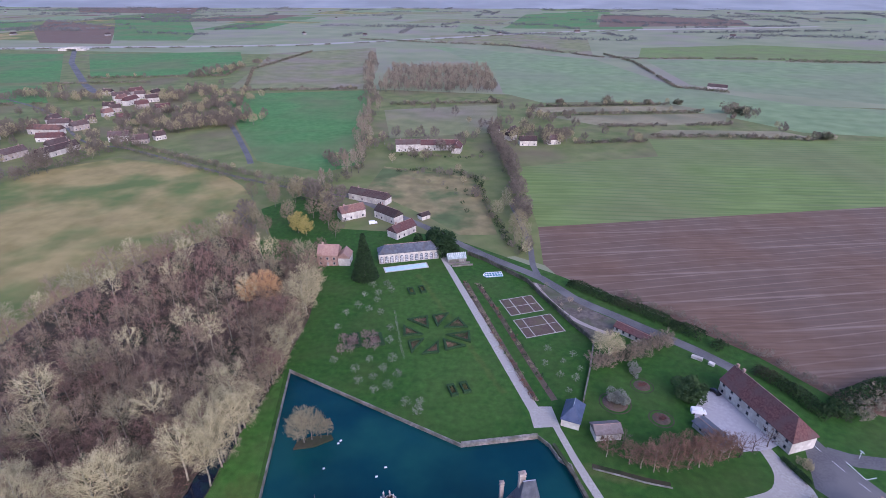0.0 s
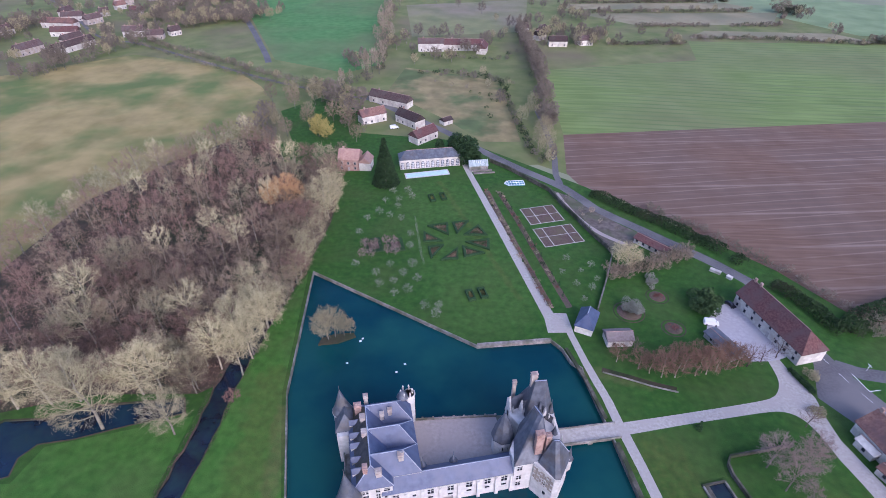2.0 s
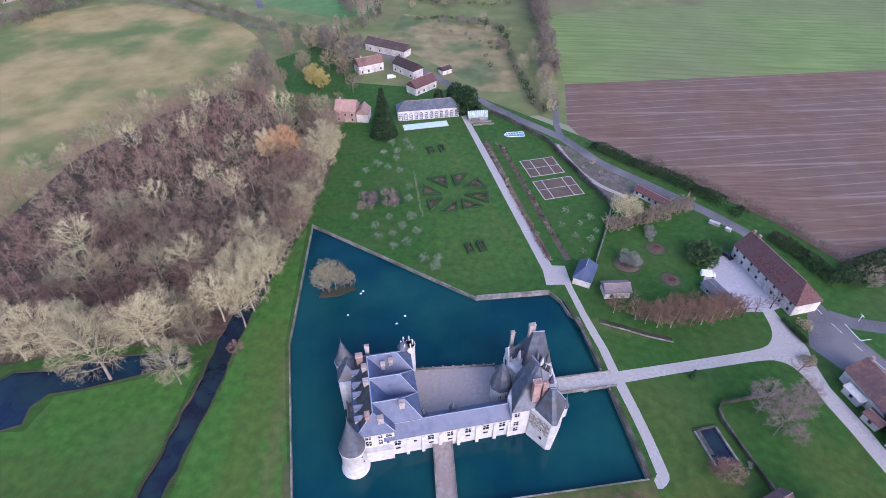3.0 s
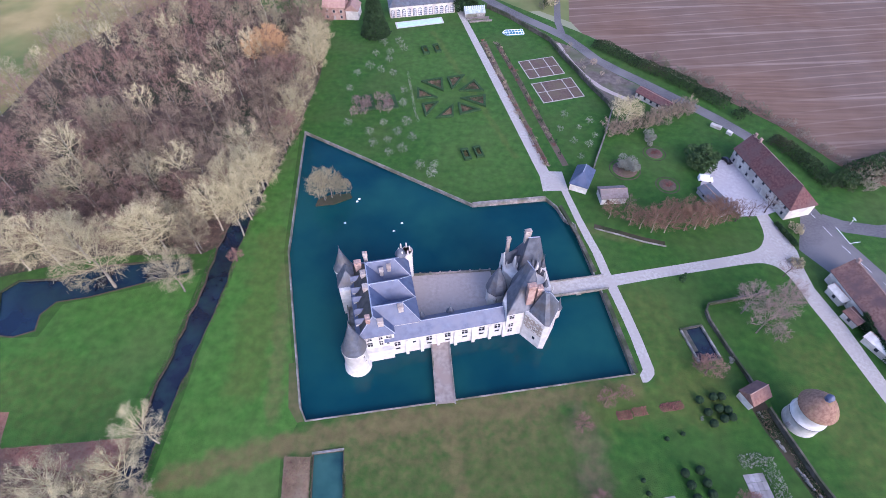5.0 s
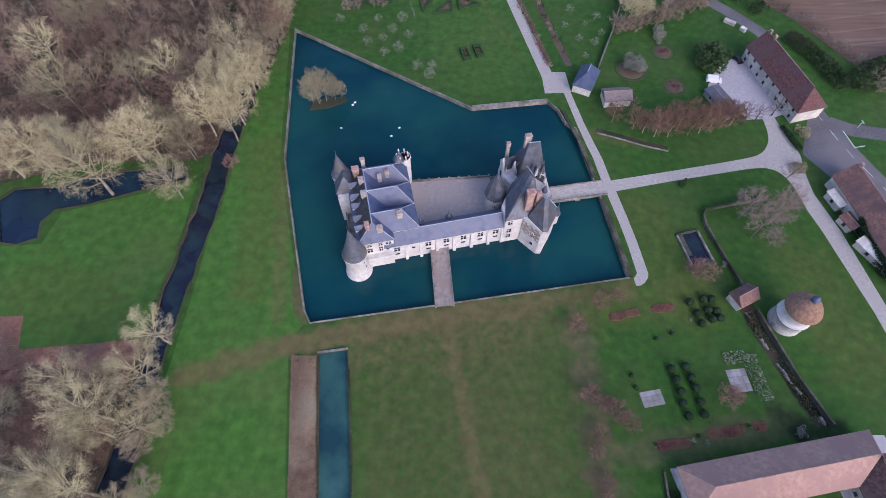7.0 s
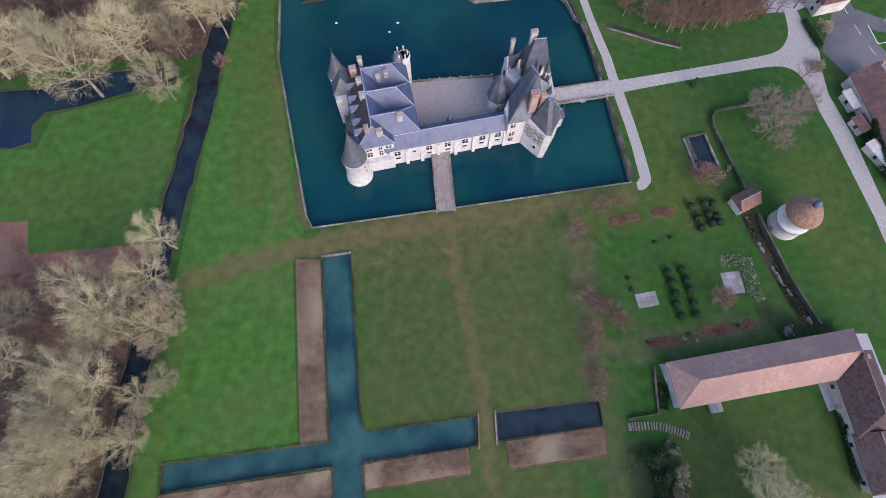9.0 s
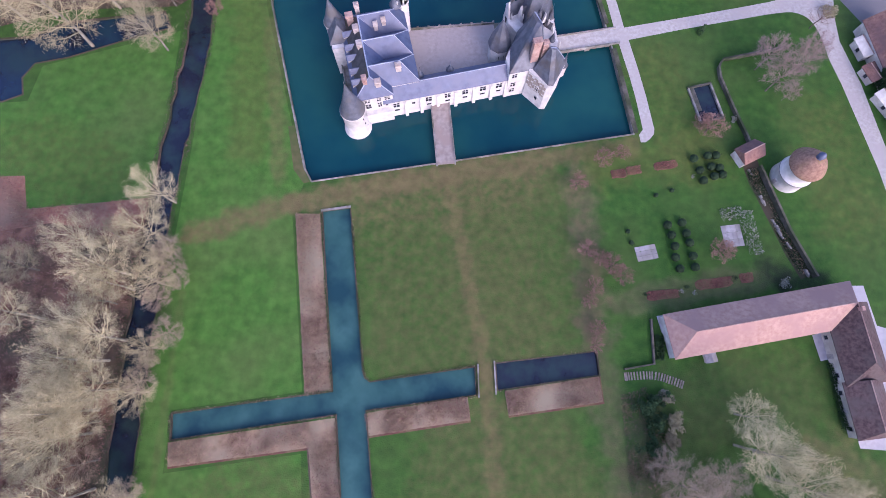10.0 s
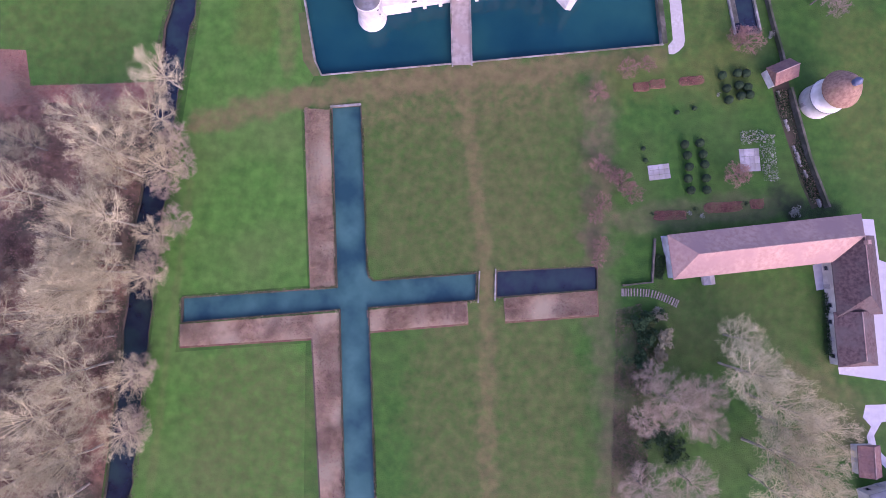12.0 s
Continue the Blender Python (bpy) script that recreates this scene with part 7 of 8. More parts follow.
VILLAGE = ((-368, 446, 70, 22, 9, 5), (-395, 531, -5, 34, 9, 5), (-372, 503, 8, 24, 8, 4), (-337, 458, 72, 38, 8, 4.5), (-373, 549, 60, 16, 8, 5), (-308, 505, 12, 18, 8, 5),
                            (-284, 497, 15, 14, 8, 4), (-273, 511, 50, 10, 7, 4), (-384, 636, 30, 12, 8, 5), (-418, 712, 40, 20, 9, 6), (-390, 682, 80, 22, 8, 6), (-380, 581, 40, 9, 7, 4),
                            (-416, 746, 60, 18, 8, 6), (-386, 738, 80, 14, 8, 5), (-352, 480, 70, 18, 8, 4), (-400, 560, 10, 20, 8, 4.5), (-330, 640, 30, 16, 8, 5), (-365, 660, 45, 14, 8, 5), (-398, 648, 20, 12, 8, 5), (-405, 690, 70, 13, 8, 6), (-372, 700, 35, 15, 8, 5), (-380, 612, 55, 11, 7, 4.5), (-350, 590, 15, 12, 7, 4), (-420, 580, 80, 14, 8, 4.5), (-398, 722, 10, 12, 8, 6), (-430, 500, 75, 18, 8, 4.5))
belt = []
for a, b, n in (((-300, 520), (-215, 590), 40), ((-440, 480), (-400, 560), 24), ((-330, 560), (-250, 720), 40), ((-240, 600), (-300, 740), 34), ((-330, 440), (-260, 520), 18), ((-420, 560), (-260, 640), 44), ((-470, 700), (-300, 760), 40), ((-260, 540), (-220, 600), 16), ((-400, 900), (-350, 1080), 40), ((-620, 600), (-520, 780), 40),
                ((-340, 480), (-322, 525), 18), ((-475, 500), (-425, 560), 34), ((-512, 715), (-450, 700), 24), ((-372, 718), (-328, 700), 24), ((-262, 548), (-222, 576), 30), ((-330, 566), (-290, 560), 24), ((-354, 686), (-328, 806), 26), ((-300, 605), (-240, 565), 30), ((-460, 620), (-400, 600), 18), ((-440, 470), (-400, 480), 14),
                ((40, 500), (130, 520), 26), ((95, 640), (130, 560), 16), ((-60, 500), (40, 505), 12), ((-40, 440), (30, 455), 8),
                ((60, 560), (110, 480), 24), ((-40, 690), (60, 520), 6), ((110, 505), (200, 510), 8), ((330, 640), (365, 520), 8), ((-90, 410), (-64, 480), 10), ((-340, 440), (-380, 410), 10)):
    for _ in range(n):
        t = random.random()
        belt.append((a[0] + (b[0] - a[0]) * t + random.gauss(0, 12), a[1] + (b[1] - a[1]) * t + random.gauss(0, 10), random.uniform(0.7, 1.2), random.choice(("far", "far", "far_olive"))))
for line in (((-64, 356), (-148, 397), (-285, 484)), ((50, 540), (55, 420), (49, 262)), ((-110, 800), (-306, 777)), ((-37, 411), (35, 391)), ((105, 498), (196, 506)), ((206, 525), (360, 512)),
             ((103, 672), (288, 690)), ((115, 623), (314, 642)), ((-571, 886), (-359, 922)), ((348, 824), (406, 778)), ((-66, 683), (78, 701)), ((-36, 1538), (168, 1452), (335, 1209)), ((12, 411), (33, 311))):
    for a, b in zip(line, line[1:]):
        n = int(math.dist(a, b) / 13)
        for _ in range(n):
            t = random.random()
            belt.append((a[0] + (b[0] - a[0]) * t + random.gauss(0, 2), a[1] + (b[1] - a[1]) * t + random.gauss(0, 2), random.uniform(0.3, 0.75), random.choice(("far", "far", "far_olive"))))
belt = [q for q in belt if all(abs(q[0] - v[0]) > 11 or not -16 < q[1] - v[1] < 8 for v in VILLAGE)]
far_wood("village_trees", belt, None, "bare trees among the village houses and hedges")
far_belt = []
for _ in range(150):
    d = random.uniform(1650, 4300)
    x0, n = random.uniform(-0.95, 0.95) * d, random.uniform(100, 420)
    ang = random.choice((0.1, 0.2, -0.15, 1.3, 1.7)) + random.uniform(-0.2, 0.2)
    far_belt.append(((x0, d), (x0 + math.cos(ang) * n, d + math.sin(ang) * n)))
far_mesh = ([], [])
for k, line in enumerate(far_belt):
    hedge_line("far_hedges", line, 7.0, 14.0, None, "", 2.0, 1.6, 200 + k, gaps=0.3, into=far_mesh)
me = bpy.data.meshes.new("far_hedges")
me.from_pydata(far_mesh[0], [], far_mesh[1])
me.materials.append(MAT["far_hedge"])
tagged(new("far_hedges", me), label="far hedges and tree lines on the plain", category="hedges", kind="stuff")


# ---------- garden ----------
def bed(name, pts, label, hedge=0.75, inner="soil", rim="box", rim_w=0.55, plants="bed_plants", seed=1):
    """A planting bed: a clipped rim round soil with low plants."""
    pts = [garden(*p) for p in pts]
    c = Vector((sum(p[0] for p in pts) / len(pts), sum(p[1] for p in pts) / len(pts)))
    ob = thing(name, pose(c.x, c.y, 0), label, "flower bed", "garden beds")
    loc = [Vector((p[0] - c.x, p[1] - c.y)) for p in pts]
    size = sum(p.length for p in loc) / len(loc)
    k = max(0.3, 1 - rim_w * 2.2 / size)
    bm = bmesh.new()
    n = len(loc)
    for i in range(n):
        a, b = loc[i], loc[(i + 1) % n]
        prism(bm, [tuple(a), tuple(b), tuple(b * k), tuple(a * k)], 0.004, hedge)
    bmesh.ops.recalc_face_normals(bm, faces=bm.faces)
    part("rim", bm, MAT[rim], ob, "clipped edging")
    bm = bmesh.new()
    prism(bm, [tuple(p * k) for p in loc], 0.004, 0.08)
    bmesh.ops.recalc_face_normals(bm, faces=bm.faces)
    part("soil", bm, MAT[inner], ob)
    if plants:
        rnd = random.Random(seed)
        verts, faces = [], []
        for _ in range(1100):
            w = [rnd.random() + 0.02 for _ in loc]
            q = sum((p * v for p, v in zip(loc, w)), Vector((0, 0))) / sum(w) * k * 1.1
            i = len(verts)
            z = rnd.uniform(0.1, 0.75)
            for _ in range(3):
                verts.append((q.x + rnd.gauss(0, 0.14), q.y + rnd.gauss(0, 0.14), max(0.02, z + rnd.gauss(0, 0.12))))
            faces.append((i, i + 1, i + 2))
        me = bpy.data.meshes.new("planting")
        me.from_pydata(verts, [], faces)
        me.materials.append(MAT[plants])
        leaf = tagged(new("planting", me), kind="stuff")
        leaf.parent = ob


for k, tri in enumerate((((-8.6, 13.0), (1.0, 13.2), (-1.1, 3.6)), ((2.9, 12.8), (10.8, 12.7), (2.6, 3.7)), ((5.0, 2.1), (13.7, 8.2), (15.2, -0.8)), ((4.2, -3.0), (15.1, -3.4), (12.6, -11.2)),
                         ((2.3, -5.5), (10.1, -12.8), (1.0, -13.4)), ((0.4, -6.0), (-1.8, -14.0), (-8.9, -13.0)), ((-5.0, -2.9), (-12.6, -11.0), (-12.0, -2.6)), ((-4.6, -0.2), (-13.0, 1.2), (-11.2, 9.0)))):
    bed("parterre_bed", tri, "triangular box-edged parterre bed with brown planting", hedge=0.9, rim_w=0.8, seed=k)
for k, (x0, x1, y0, y1) in enumerate(((-2.1, 0.6, 33.0, 39.3), (3.5, 6.0, 33.0, 39.5), (-5.0, -2.3, -40, -34), (-0.2, 2.6, -39.8, -33.9))):
    bed("box_bed", ((x0, y0), (x1, y0), (x1, y1), (x0, y1)), "small rectangular clipped box bed", hedge=1.1, inner="box_sprouts", plants="box_sprouts", seed=20 + k)


for x0, x1, y0, y1 in ((-37.5, -30.5, -1.0, 9.0), (-28.3, -21.5, -2.5, 6.5)):
    bed("hedged_square", ((x0, y0), (x1, y0), (x1, y1), (x0, y1)), "square of clipped hedge under bare trees", hedge=0.8, inner="soil", plants=None, rim_w=1.0)


def kitchen_plot(x0, x1, y0, y1, cuts, mid):
    c = garden((x0 + x1) / 2, (y0 + y1) / 2)
    ob = thing("kitchen_plot", pose(c[0], c[1], 0, 0, 0, 17.1), "dug vegetable plot divided by pale paths", "vegetable plot", "vegetable plots")
    w, h = (x1 - x0) / 2, (y1 - y0) / 2
    xs = [-w] + [v - (x0 + x1) / 2 for v in cuts] + [w]
    for a, b in zip(xs, xs[1:]):
        for lo, hi in ((-h, mid), (mid, h)):
            bm = bmesh.new()
            box(bm, a + 0.3, b - 0.3, lo + 0.3, hi - 0.3, 0.004, 0.14)
            part("soil_bed", bm, MAT["soil"], ob)
    for v in xs:
        bm = bmesh.new()
        box(bm, v - 0.2, v + 0.2, -h - 0.2, h + 0.2, 0.004, 0.07)
        part("path", bm, MAT["gravel"], ob, "pale gravel strip")
    for v in (-h, mid, h):
        bm = bmesh.new()
        box(bm, -w, w, v - 0.2, v + 0.2, 0.008, 0.074)
        part("path", bm, MAT["gravel"], ob, "pale gravel strip")


kitchen_plot(37.0, 53.2, 3.0, 16.6, (41.7, 48.6), -0.2)
kitchen_plot(36.4, 54.4, -14.6, -0.8, (40.5, 50.0), 0.2)


def build_pool():
    p = thing("swimming_pool", pose(-18.9, 248.3, 0, 0, 0, 15.0), "long pale blue covered swimming pool", "pool")
    bm = bmesh.new()
    for a in ((-11.6, 11.6, -2.9, -2.3), (-11.6, 11.6, 2.3, 2.9), (-11.6, -11, -2.3, 2.3), (11, 11.6, -2.3, 2.3)):
        box(bm, *a, 0.004, 0.12)
    part("surround", bm, MAT["stone"], p, "pale stone surround")
    bm = bmesh.new()
    box(bm, -11, 11, -2.3, 2.3, 0.004, 0.09)
    part("cover", bm, MAT["pool"], p)


build_pool()


def build_greenhouse():
    g = thing("greenhouse", pose(7.6, 257.0, 0, 0, 0, 10), "small pale glazed greenhouse on stepped walls", "greenhouse")
    bm = bmesh.new()
    box(bm, -5, 5, -2.5, 2.5, -0.1, 2.0)
    part("wall", bm, MAT["old_stone"], g)
    bm = bmesh.new()
    roof(bm, -5, 5, -2.5, 2.5, 2.0, 4.6, over=0.15)
    part("roof", bm, MAT["green_glass"], g, "pale whitewashed glazed roof")
    for k in range(11):
        for side in (-1, 1):
            bm = bmesh.new()
            tube(bm, (-5 + k, side * 2.66, 2.02), (-5 + k, 0, 4.72), 0.05, 0.05)
            part("glazing_bar", bm, MAT["white"], g)
    for k, y in enumerate((-4.6, -7.0)):
        bm = bmesh.new()
        box(bm, -4.5 + k, 6.5 + k, y - 0.4, y + 0.4, -0.1, 0.8 - 0.25 * k)
        part("step_wall", bm, MAT["old_stone"], g)
        bm = bmesh.new()
        box(bm, -4.6 + k, 6.6 + k, y - 0.5, y + 0.5, 0.803 - 0.25 * k, 0.9 - 0.25 * k)
        part("coping", bm, MAT["tile_grey"], g, "grey coping stones")


build_greenhouse()


def build_cold_frame():
    g = thing("cold_frame", pose(26.0, 240.2, 0, 0, 0, 8), "boat-shaped teal cold frame with white glazing bars", "cold frame")
    pts = [(-5.2, 0), (-3.6, -2.2), (4.8, -2.2), (4.8, 2.2), (-3.6, 2.2)]
    bm = bmesh.new()
    prism(bm, pts, -0.05, 0.45)
    part("base", bm, MAT["teal_glass"], g, "teal glazed bed")
    for a, b in zip(pts, pts[1:] + pts[:1]):
        bm = bmesh.new()
        tube(bm, (*a, 0.5), (*b, 0.5), 0.16, 0.16)
        part("rail", bm, MAT["white"], g)
    for k in range(6):
        bm = bmesh.new()
        tube(bm, (-3.3 + k * 1.4, -2.1, 0.56), (-3.3 + k * 1.4, 2.1, 0.56), 0.11, 0.11)
        part("glazing_bar", bm, MAT["white"], g)
    bm = bmesh.new()
    tube(bm, (-5.0, 0, 0.62), (4.7, 0, 0.62), 0.11, 0.11)
    part("ridge", bm, MAT["white"], g)


build_cold_frame()
for x, y, r in ((74.1, 155.7, 3.0), (75.1, 138.8, 3.0), (61.5, 146.5, 4.4)):
    b = thing("round_bed", pose(x, y, 0), "round bed of brown soil set in the lawn", "flower bed", "round beds")
    bm = bmesh.new()
    lathe(bm, 0, 0, [(r, 0.004), (r - 0.1, 0.1), (r * 0.6, 0.18), (0, 0.2)], 28)
    part("soil", bm, MAT["soil"], b)
    bm = bmesh.new()
    lathe(bm, 0, 0, [(r + 1.3, 0.003), (r + 1.25, 0.03), (r + 0.9, 0.03), (r + 0.85, 0.003)], 28)
    part("edging", bm, MAT["litter"], b)
for k, (x, y) in enumerate(((74.1, 155.7), (75.1, 138.8))):
    shrub("shrub", x, y, 1.9, 0.9, 500, 0.13, "red_shrub", "low reddish rose bush in a round bed", seed=130 + k)


# ---------- walls and yard things ----------
def wall_run(name, pts, h, t, mat, label):
    """A wall along a line, its sections mitred end to end, with a slightly proud coping."""
    w = tagged(new(name), label=label, category="wall")
    def rails(width):
        out = strip(pts, width)
        return out[:len(pts)], out[len(pts):][::-1]
    (la, ra), (lc, rc) = rails(t), rails(t * 1.4)
    for i in range(len(pts) - 1):
        bm = bmesh.new()
        prism(bm, [ra[i], ra[i + 1], la[i + 1], la[i]], -0.1, h)
        part("wall_section", bm, MAT[mat], w)
        bm = bmesh.new()
        prism(bm, [rc[i], rc[i + 1], lc[i + 1], lc[i]], h + 0.003, h + 0.12)
        part("coping", bm, MAT[mat], w)
    return w


wall_run("garden_wall", [(50.2, 146.5), (57.0, 164.5), (62.7, 181.7)], 1.6, 0.4, "old_stone", "old stone garden wall")
wall_run("park_wall", [(93.9, 92.9), (74.9, 88.4), (73.6, 86.0), (73.7, 82.8), (76.2, 74.0), (79.0, 65.5), (79.9, 61.8)], 1.3, 0.4, "mossy", "dark mossy park wall round the lawn")
wall_run("park_wall", [(81.2, 56.8), (83.4, 49.8), (86.7, 39.3), (91.8, 27.6)], 1.8, 0.4, "mossy", "dark ivied park wall beside the dovecote")
wall_run("road_wall", [(14.0, 264.0), (24.0, 255.0), (34.9, 242.2), (42.7, 233.0), (47.6, 218.5), (51.5, 209.2), (56.6, 196.2), (61.5, 185.8), (62.7, 182.2)], 2.0, 0.5, "mossy", "long dark ivied garden wall along the road")
wall_run("terrace_wall", [(50.2, 16.2), (50.2, 5.4), (43.0, 4.0)], 0.8, 0.35, "mossy", "low dark terrace wall beside the long building")
hedge_line("ground_cover", [(51.6, 6.4), (51.9, 12.4)], 0.8, 2.6, MAT["evergreen"], "dark evergreen ground cover on the terrace", 0.16, 160, 44, category="ground cover")
wall_run("bank_wall", [(36.0, 127.0), (40.2, 114.0), (43.6, 99.5)], 0.6, 0.8, "mossy", "low dark stone wall on the moat bank")
wall_run("ditch_edge", [(46.3, 117.4), (54.6, 114.6), (61.0, 112.2), (68.0, 110.4)], 0.25, 0.3, "old_stone", "low broken stone edge of a grassy ditch")
wall_run("bank_wall", [(45.3, 91.6), (47.4, 79.5), (49.8, 66.0)], 0.35, 0.9, "mossy", "low mossy stone wall on the moat bank")
wall_run("sunk_wall", [(6.3, 127.6), (31.6, 131.4)], 0.3, 0.5, "old_stone", "weathered stone moat coping")
wall_run("canal_bridge_rail", [(7.9, 4.4), (8.2, -3.4)], 0.35, 0.25, "old_stone", "low weathered stone rail at the canal causeway")
wall_run("canal_bridge_rail", [(11.8, 5.3), (12.3, -2.6)], 0.35, 0.25, "old_stone", "low weathered stone rail at the canal causeway")
wall_run("canal_sill", [(-33.0, 42.3), (-25.4, 43.6)], 0.2, 0.4, "old_stone", "weathered stone sill at the canal end")


def build_basin():
    b = thing("washing_basin", pose(69.2, 75.4, 0, 0, 0, -76), "sunken ruined stone basin with dark water", "basin")
    for k, a in enumerate(((-5.0, 5.0, -3.4, -2.9), (-5.0, 5.0, 2.9, 3.4), (-5.5, -5.0, -3.4, 3.4), (5.0, 5.5, -3.4, 3.4), (-5.0, 2.0, -2.9, -1.6))):
        bm = bmesh.new()
        box(bm, *a, -0.1, (0.55, 0.7, 0.62, 0.5, 0.3)[k])
        part("kerb", bm, MAT["mossy" if k > 1 else "old_stone"], b)
    bm = bmesh.new()
    box(bm, -5.0, 5.0, -1.6, 2.9, 0.004, 0.05)
    box(bm, 2.0, 5.0, -2.9, -1.6, 0.004, 0.05)
    part("water", bm, MAT["dark_water"], b)


build_basin()
for x, y, yaw, w, d in ((50.4, 33.0, 12, 5.4, 3.8), (72.7, 38.0, 8, 5.0, 5.8)):
    t = thing("terrace_slab", pose(x, y, 0, 0, 0, yaw), "pale grey paved square on the grass", "paving")
    for i in range(4):
        for j in range(3):
            bm = bmesh.new()
            box(bm, -w / 2 + i * w / 4 + 0.03, -w / 2 + (i + 1) * w / 4 - 0.03, -d / 2 + j * d / 3 + 0.03, -d / 2 + (j + 1) * d / 3 - 0.03, -0.05, 0.10)
            part("slab", bm, MAT["paving"], t)
brush("bank_ivy", [(78.2, 56), (80.2, 49), (84.0, 39), (88.6, 28.5), (91.4, 28.5), (86.2, 39.3), (82.9, 49.8), (80.7, 56.5)], 9000, 0.16, 0.9, ("evergreen", "twig_brown", "hedge"), "dark ivy and dead stalks below the park wall", 13)
brush("shrub_litter", [(42, -2), (44, -50), (52, -50), (52, -12), (48, 0)], 12000, 0.12, 0.6, ("twig_dark", "twig_row", "hedge"), "brown brush under the shrubbery", 14)
for x, y, n in ((79.1, 55.1, 1.6), (81.4, 47.6, 2.2), (83.9, 41.0, 2.6), (84.8, 38.4, 1.8), (86.5, 35.4, 1.8), (90.2, 28.6, 1.2)):
    rub = thing("rubble", pose(x, y, 0, 0, 0, -66), "pale fallen stones below the park wall", "rubble", "wall rubble")
    rnd = random.Random(int(x * 10))
    for k in range(4):
        bm = bmesh.new()
        u, w = (k - 1.5) * n / 3, rnd.uniform(0.35, 0.7)
        prism(bm, [(u - w, -w * 0.6), (u + w * 0.8, -w * 0.5), (u + w, w * 0.5), (u - w * 0.7, w * 0.7)], -0.05, rnd.uniform(0.3, 0.8), [(u - w * 0.6, -w * 0.3), (u + w * 0.5, -w * 0.3), (u + w * 0.6, w * 0.3), (u - w * 0.5, w * 0.4)])
        bmesh.ops.recalc_face_normals(bm, faces=bm.faces)
        part("stone", bm, MAT["old_stone"], rub)
shrub("shrub", 84.2, 26.2, 1.2, 1.6, 500, 0.12, "blossom", "grey-green bush beside the long building", seed=140)
shrub("shrub", 76.3, 70.4, 0.9, 1.5, 350, 0.11, "blossom", "grey-green bush at the park wall", seed=141)
hedge_line("dry_stalks", [(76.2, 44.6), (78.0, 33.0)], 1.8, 3.6, MAT["blossom"], "grey dry stalks round the paving", 0.16, 50, 41, category="stalks")
hedge_line("dry_stalks", [(70.0, 43.2), (76.0, 44.6)], 1.2, 3.2, MAT["blossom"], "grey dry stalks beside the paving", 0.16, 50, 42, category="stalks")


def build_steps():
    s = thing("garden_steps", pose(0, 0, 0), "curving flight of log steps down the bank", "steps")
    line = smooth_line([(43.2, 2.3), (49.7, 2.7), (53.8, 1.8), (57.2, 0.6)], 0.6)
    for k, (a, b) in enumerate(zip(line, line[1:])):
        d = (Vector(b) - Vector(a)).normalized()
        bm = bmesh.new()
        box(bm, -0.16, 0.16, -0.95, 0.95, 0, 0.16 + 0.02 * (k % 3))
        bmesh.ops.transform(bm, matrix=pose(a[0], a[1], 0, 0, 0, math.degrees(math.atan2(d.y, d.x))), verts=bm.verts)
        part("step", bm, MAT["log"], s)


build_steps()


def build_van(x, y, yaw):
    v = thing("van", pose(x, y, 0, 0, 0, yaw), "white panel van parked in the yard", "van")
    bm = bmesh.new()
    side = [(-2.5, 0.35), (2.5, 0.35), (2.5, 1.0), (1.75, 1.25), (1.2, 2.0), (0.9, 2.1), (-2.4, 2.1), (-2.5, 2.0)]
    lo = [bm.verts.new((px, -0.95, pz)) for px, pz in side]
    hi = [bm.verts.new((px, 0.95, pz)) for px, pz in side]
    bm.faces.new(lo), bm.faces.new(hi[::-1])
    for i in range(len(side)):
        bm.faces.new((lo[(i + 1) % 8], lo[i], hi[i], hi[(i + 1) % 8]))
    part("body", bm, MAT["white"], v)
    bm = bmesh.new()
    poly_face(bm, [(1.77, -0.8, 1.28), (1.77, 0.8, 1.28), (1.24, 0.8, 1.96), (1.24, -0.8, 1.96)])
    bmesh.ops.solidify(bm, geom=bm.faces[:], thickness=0.03)
    part("windscreen", bm, MAT["glass"], v)
    wheels(v, 1.55, 0.9, 0.34)
    return v


def wheels(parent, dx, dy, r):
    for sx in (-1, 1):
        for sy in (-1, 1):
            bm = bmesh.new()
            lathe(bm, 0, 0, [(0, -0.11), (r, -0.11), (r, 0.11), (0, 0.11)], 14)
            bmesh.ops.transform(bm, matrix=pose(sx * dx, sy * dy, r, 90), verts=bm.verts)
            part("wheel", bm, MAT["black"], parent)


def build_car(x, y, yaw, mat="black", label="dark car parked in the yard"):
    v = thing("car", pose(x, y, 0, 0, 0, yaw), label, "car")
    bm = bmesh.new()
    prism(bm, [(-2.1, -0.85), (2.1, -0.85), (2.1, 0.85), (-2.1, 0.85)], 0.3, 0.9, [(-2.0, -0.8), (2.05, -0.78), (2.05, 0.78), (-2.0, 0.8)])
    bmesh.ops.bevel(bm, geom=bm.edges[:], offset=0.12, segments=2, affect="EDGES")
    part("body", bm, MAT[mat], v)
    bm = bmesh.new()
    prism(bm, [(-1.7, -0.76), (1.0, -0.76), (1.0, 0.76), (-1.7, 0.76)], 0.88, 1.42, [(-1.2, -0.6), (0.4, -0.6), (0.4, 0.6), (-1.2, 0.6)])
    part("windows", bm, MAT["glass"], v)
    bm = bmesh.new()
    box(bm, -1.15, 0.35, -0.58, 0.58, 1.42, 1.46)
    part("roof", bm, MAT[mat], v)
    wheels(v, 1.3, 0.8, 0.31)


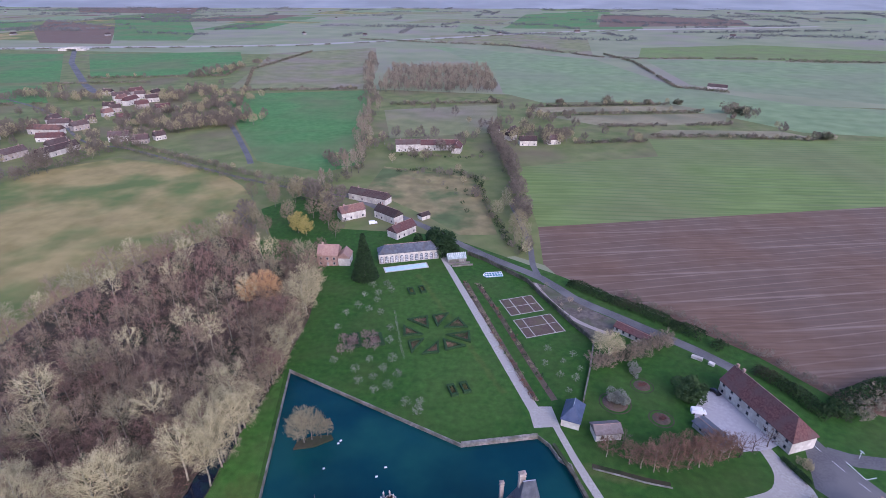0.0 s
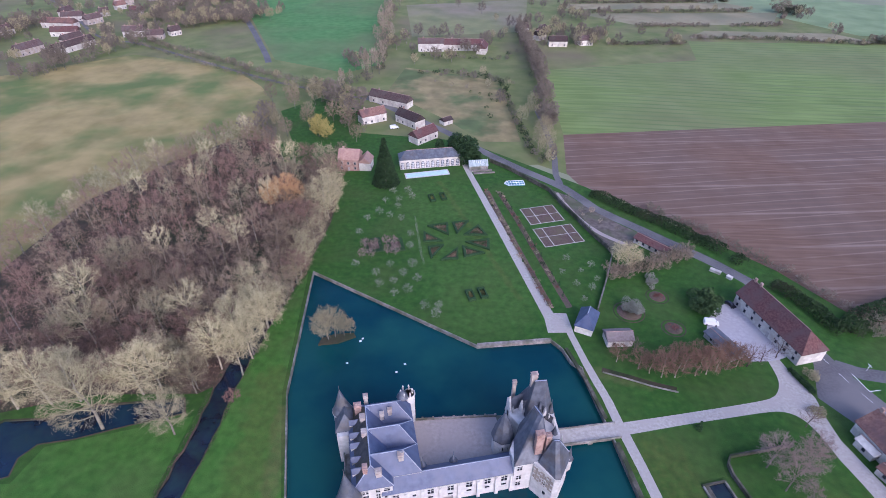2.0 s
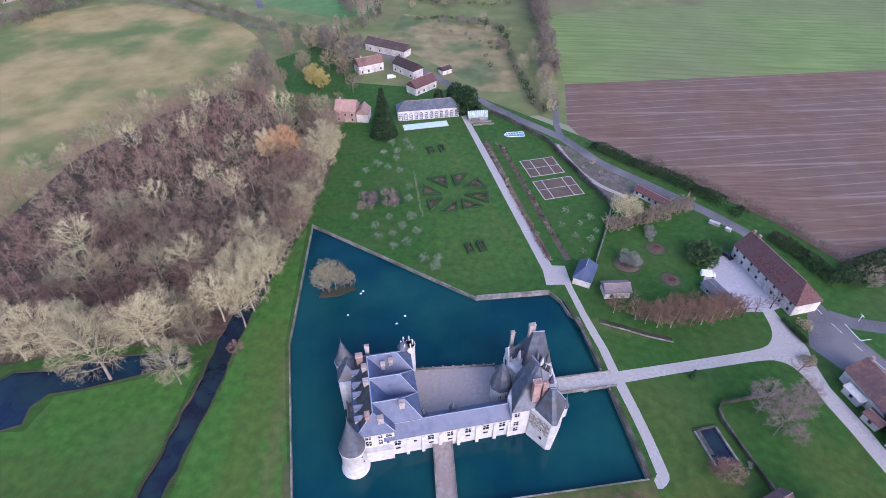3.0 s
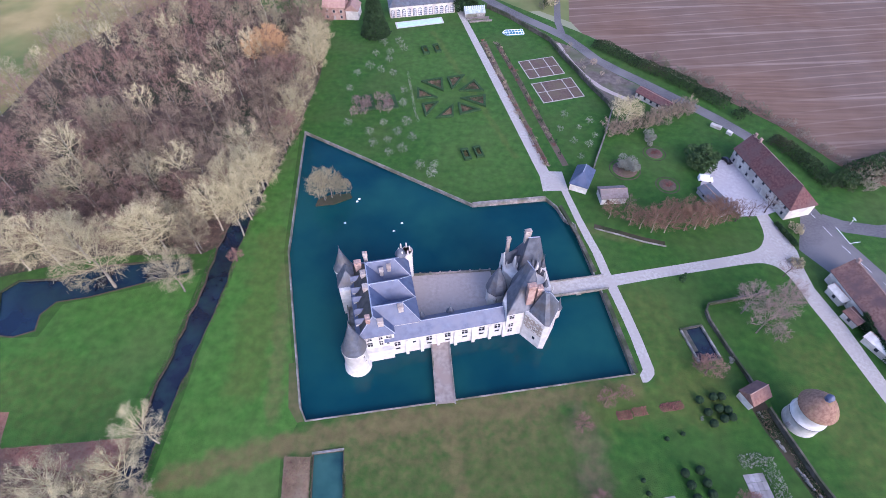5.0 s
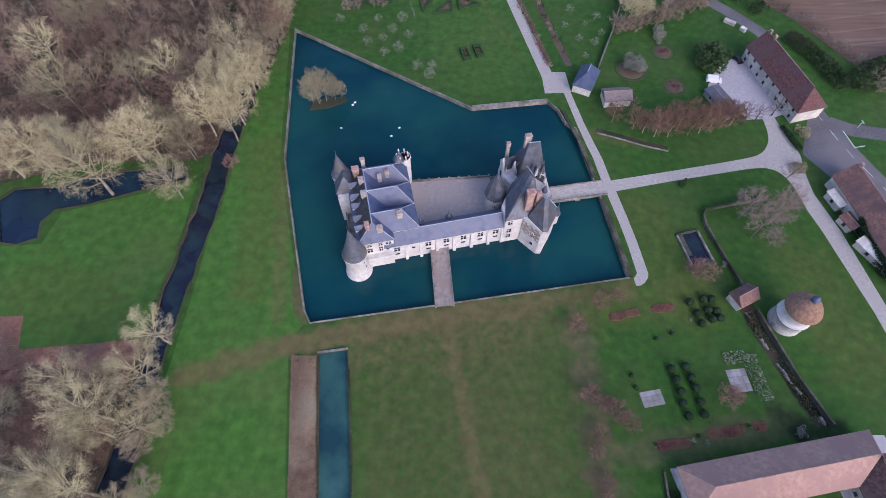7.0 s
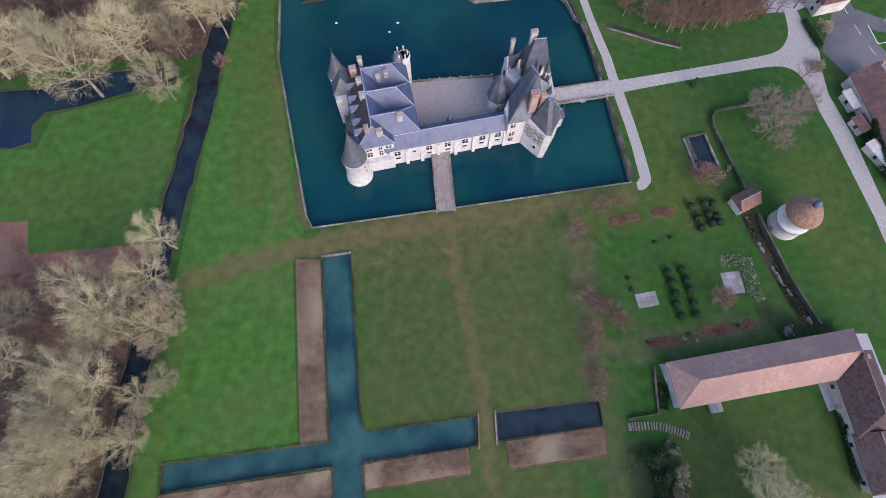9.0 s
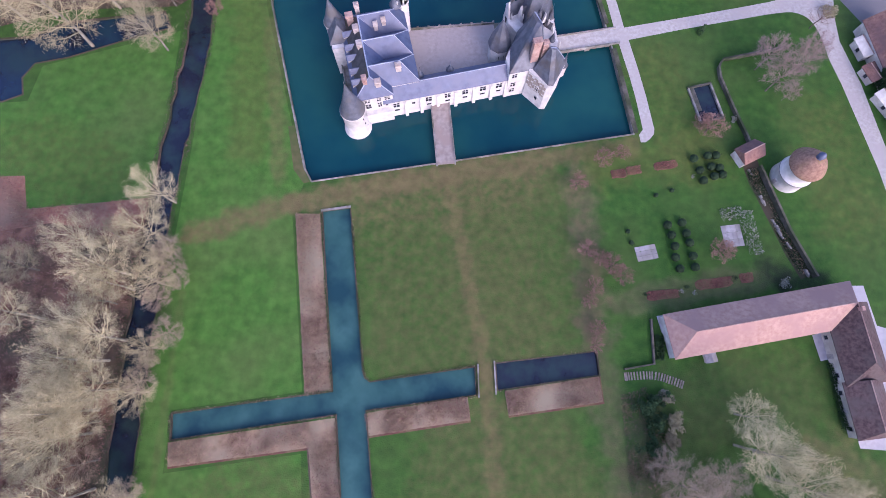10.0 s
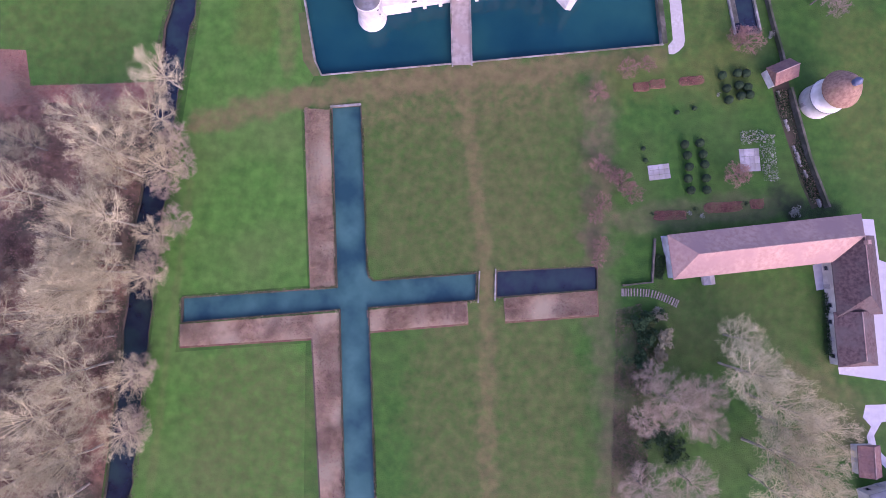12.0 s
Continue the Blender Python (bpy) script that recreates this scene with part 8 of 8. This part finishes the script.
build_van(88.8, 141.5, -8)
white_van = build_van(-43.0, 306.0, 20)
tagged(white_van, label="white van parked beside the hamlet houses")
build_car(99.5, 151.8, -62)
for x, y, yaw, n, lab in ((101.2, 171.6, -38, 4.2, "pale stone trough wall beside the road"), (105.2, 167.8, -50, 2.2, "small pale stone block beside the road")):
    wall_run("roadside_block", [(x - n / 2 * math.cos(radians(yaw)), y - n / 2 * math.sin(radians(yaw))), (x + n / 2 * math.cos(radians(yaw)), y + n / 2 * math.sin(radians(yaw)))], 1.1, 1.1, "plaster", lab)
bm = bmesh.new()
box(bm, -0.05, 0.05, -0.05, 0.05, -0.1, 2.9)
post = part("pole", bm, MAT["white"])
sign = thing("road_sign", pose(131.0, 121.9, 0, 0, 0, 30), "white fingerpost sign at the junction", "sign")
post.parent = sign
for k in (0, 1):
    bm = bmesh.new()
    box(bm, -0.8, 0.8, -0.04, 0.04, 2.2 + 0.35 * k, 2.45 + 0.35 * k)
    bmesh.ops.transform(bm, matrix=pose(0, 0, 0, 0, 0, 70 * k), verts=bm.verts)
    part("board", bm, MAT["white"], sign)
dash = smooth_line([(134.4, 90), (124.4, 112.6), (119.2, 130)], 3.2)
marks = tagged(new("road_marking"), label="broken white centre line on the road", category="road marking", kind="structure")
for k, (a, b) in enumerate(zip(dash, dash[1:])):
    if k % 2 == 0:
        bm = bmesh.new()
        prism(bm, strip([a, b], 0.12), 0.004, 0.012)
        bmesh.ops.recalc_face_normals(bm, faces=bm.faces)
        part("dash", bm, MAT["white"], marks)
for a, b in (((125.9, 120.4), (127.3, 113.6)), ((127.3, 113.6), (131.0, 114.4))):
    bm = bmesh.new()
    prism(bm, strip([a, b], 0.22), 0.004, 0.012)
    bmesh.ops.recalc_face_normals(bm, faces=bm.faces)
    part("stop_line", bm, MAT["white"], marks)

# islet, swans' nest boxes on the moat
bm = bmesh.new()
prism(bm, [(-47.5, 125.8), (-41, 127.0), (-35.5, 130.2), (-36.5, 132.0), (-43.0, 131.0), (-47.0, 129.0)], -2.0, -0.7)
tagged(part("islet", bm, MAT["litter"]), label="small earth islet in the moat", category="islet", kind="structure")
for x, y in ((-36.3, 118.5), (-17.3, 119.0), (-19.7, 115.5), (-33.6, 128.6), (-33.0, 129.8)):
    f = thing("float_box", pose(x, y, -1.32, 0, 0, 20), "small white float on the moat", "float", "floats")
    bm = bmesh.new()
    prism(bm, [(-0.4, -0.28), (0.4, -0.28), (0.4, 0.28), (-0.4, 0.28)], 0, 0.3, [(-0.3, -0.18), (0.3, -0.18), (0.3, 0.18), (-0.3, 0.18)])
    part("body", bm, MAT["white"], f)

# ---------- village and far farms ----------
random.seed(9)
for x, y, yaw, n, w, h0 in VILLAGE:
    house("house", x, y, yaw, n, w, h0, 4.2, "white village house with a brown tiled roof", windows=4, group="village houses", chimneys=(0.15, 0.85), tiles=random.choice(("tile_dark", "tile_barn", "tile_red", "tile_dark")), wall=random.choice(("plaster", "plaster", "stack")))
for x, y, yaw, n in ((52, 540, 20, 10), (70, 534, 60, 12), (80, 495, 2, 16), (105, 500, 10, 12), (66, 515, 40, 10), (400, 803, -35, 26), (-455, 746, 0, 12)):
    house("house", x, y, yaw, n, 8, 4.5, 3.8, "pale far farmhouse with a tiled roof", windows=3, group="far farmhouses", chimneys=(0.2,), tiles="tile_dark")
for k in range(30):
    d = random.uniform(1700, 4200)
    house("house", random.uniform(-0.9, 0.9) * d, d, random.uniform(0, 180), random.uniform(10, 22), 9, 4.0, 4.5, "far pale farm building on the plain", windows=2, group="far farmhouses", chimneys=(), door=False, tiles="tile_dark", wall="timber")


def build_underpass():
    """The pale bridge that carries the highway over the road."""
    u = thing("highway_bridge", pose(-852, 1312, 0, 0, 0, 8), "pale concrete highway bridge over the road", "bridge")
    for y in (-14, 14):
        bm = bmesh.new()
        box(bm, -20, 20, y - 0.8, y + 0.8, 4.2, 6.6)
        part("parapet", bm, MAT["plaster"], u)
    bm = bmesh.new()
    box(bm, -20, 20, -13.2, 13.2, 4.2, 5.0)
    part("deck", bm, MAT["gravel"], u)
    for x in (-19, 19):
        bm = bmesh.new()
        box(bm, x - 9, x + 9, -13, 13, -0.1, 4.2)
        part("abutment", bm, MAT["plaster"], u)


build_underpass()
shrub("conifer", -842, 1005, 9, 20, 900, 1.2, "evergreen", "dark conifer beside the far road", "tree", "roadside conifers", 401)
shrub("conifer", -800, 1000, 9, 18, 900, 1.2, "evergreen", "dark conifer beside the far road", "tree", "roadside conifers", 402)
for k, (x, y, r, hgt) in enumerate(((340, 640, 11, 13), (352, 634, 9, 11), (210, 690, 7, 14), (66, 700, 6, 8), (150, 694, 5, 6), (262, 694, 6, 6), (372, 520, 9, 9), (300, 694, 5, 6))):
    shrub("shrub_tree", x, y, r, hgt, 900, 0.8, "bare_hedge", "rounded bare field tree in a hedge", "tree", "field trees", 410 + k)
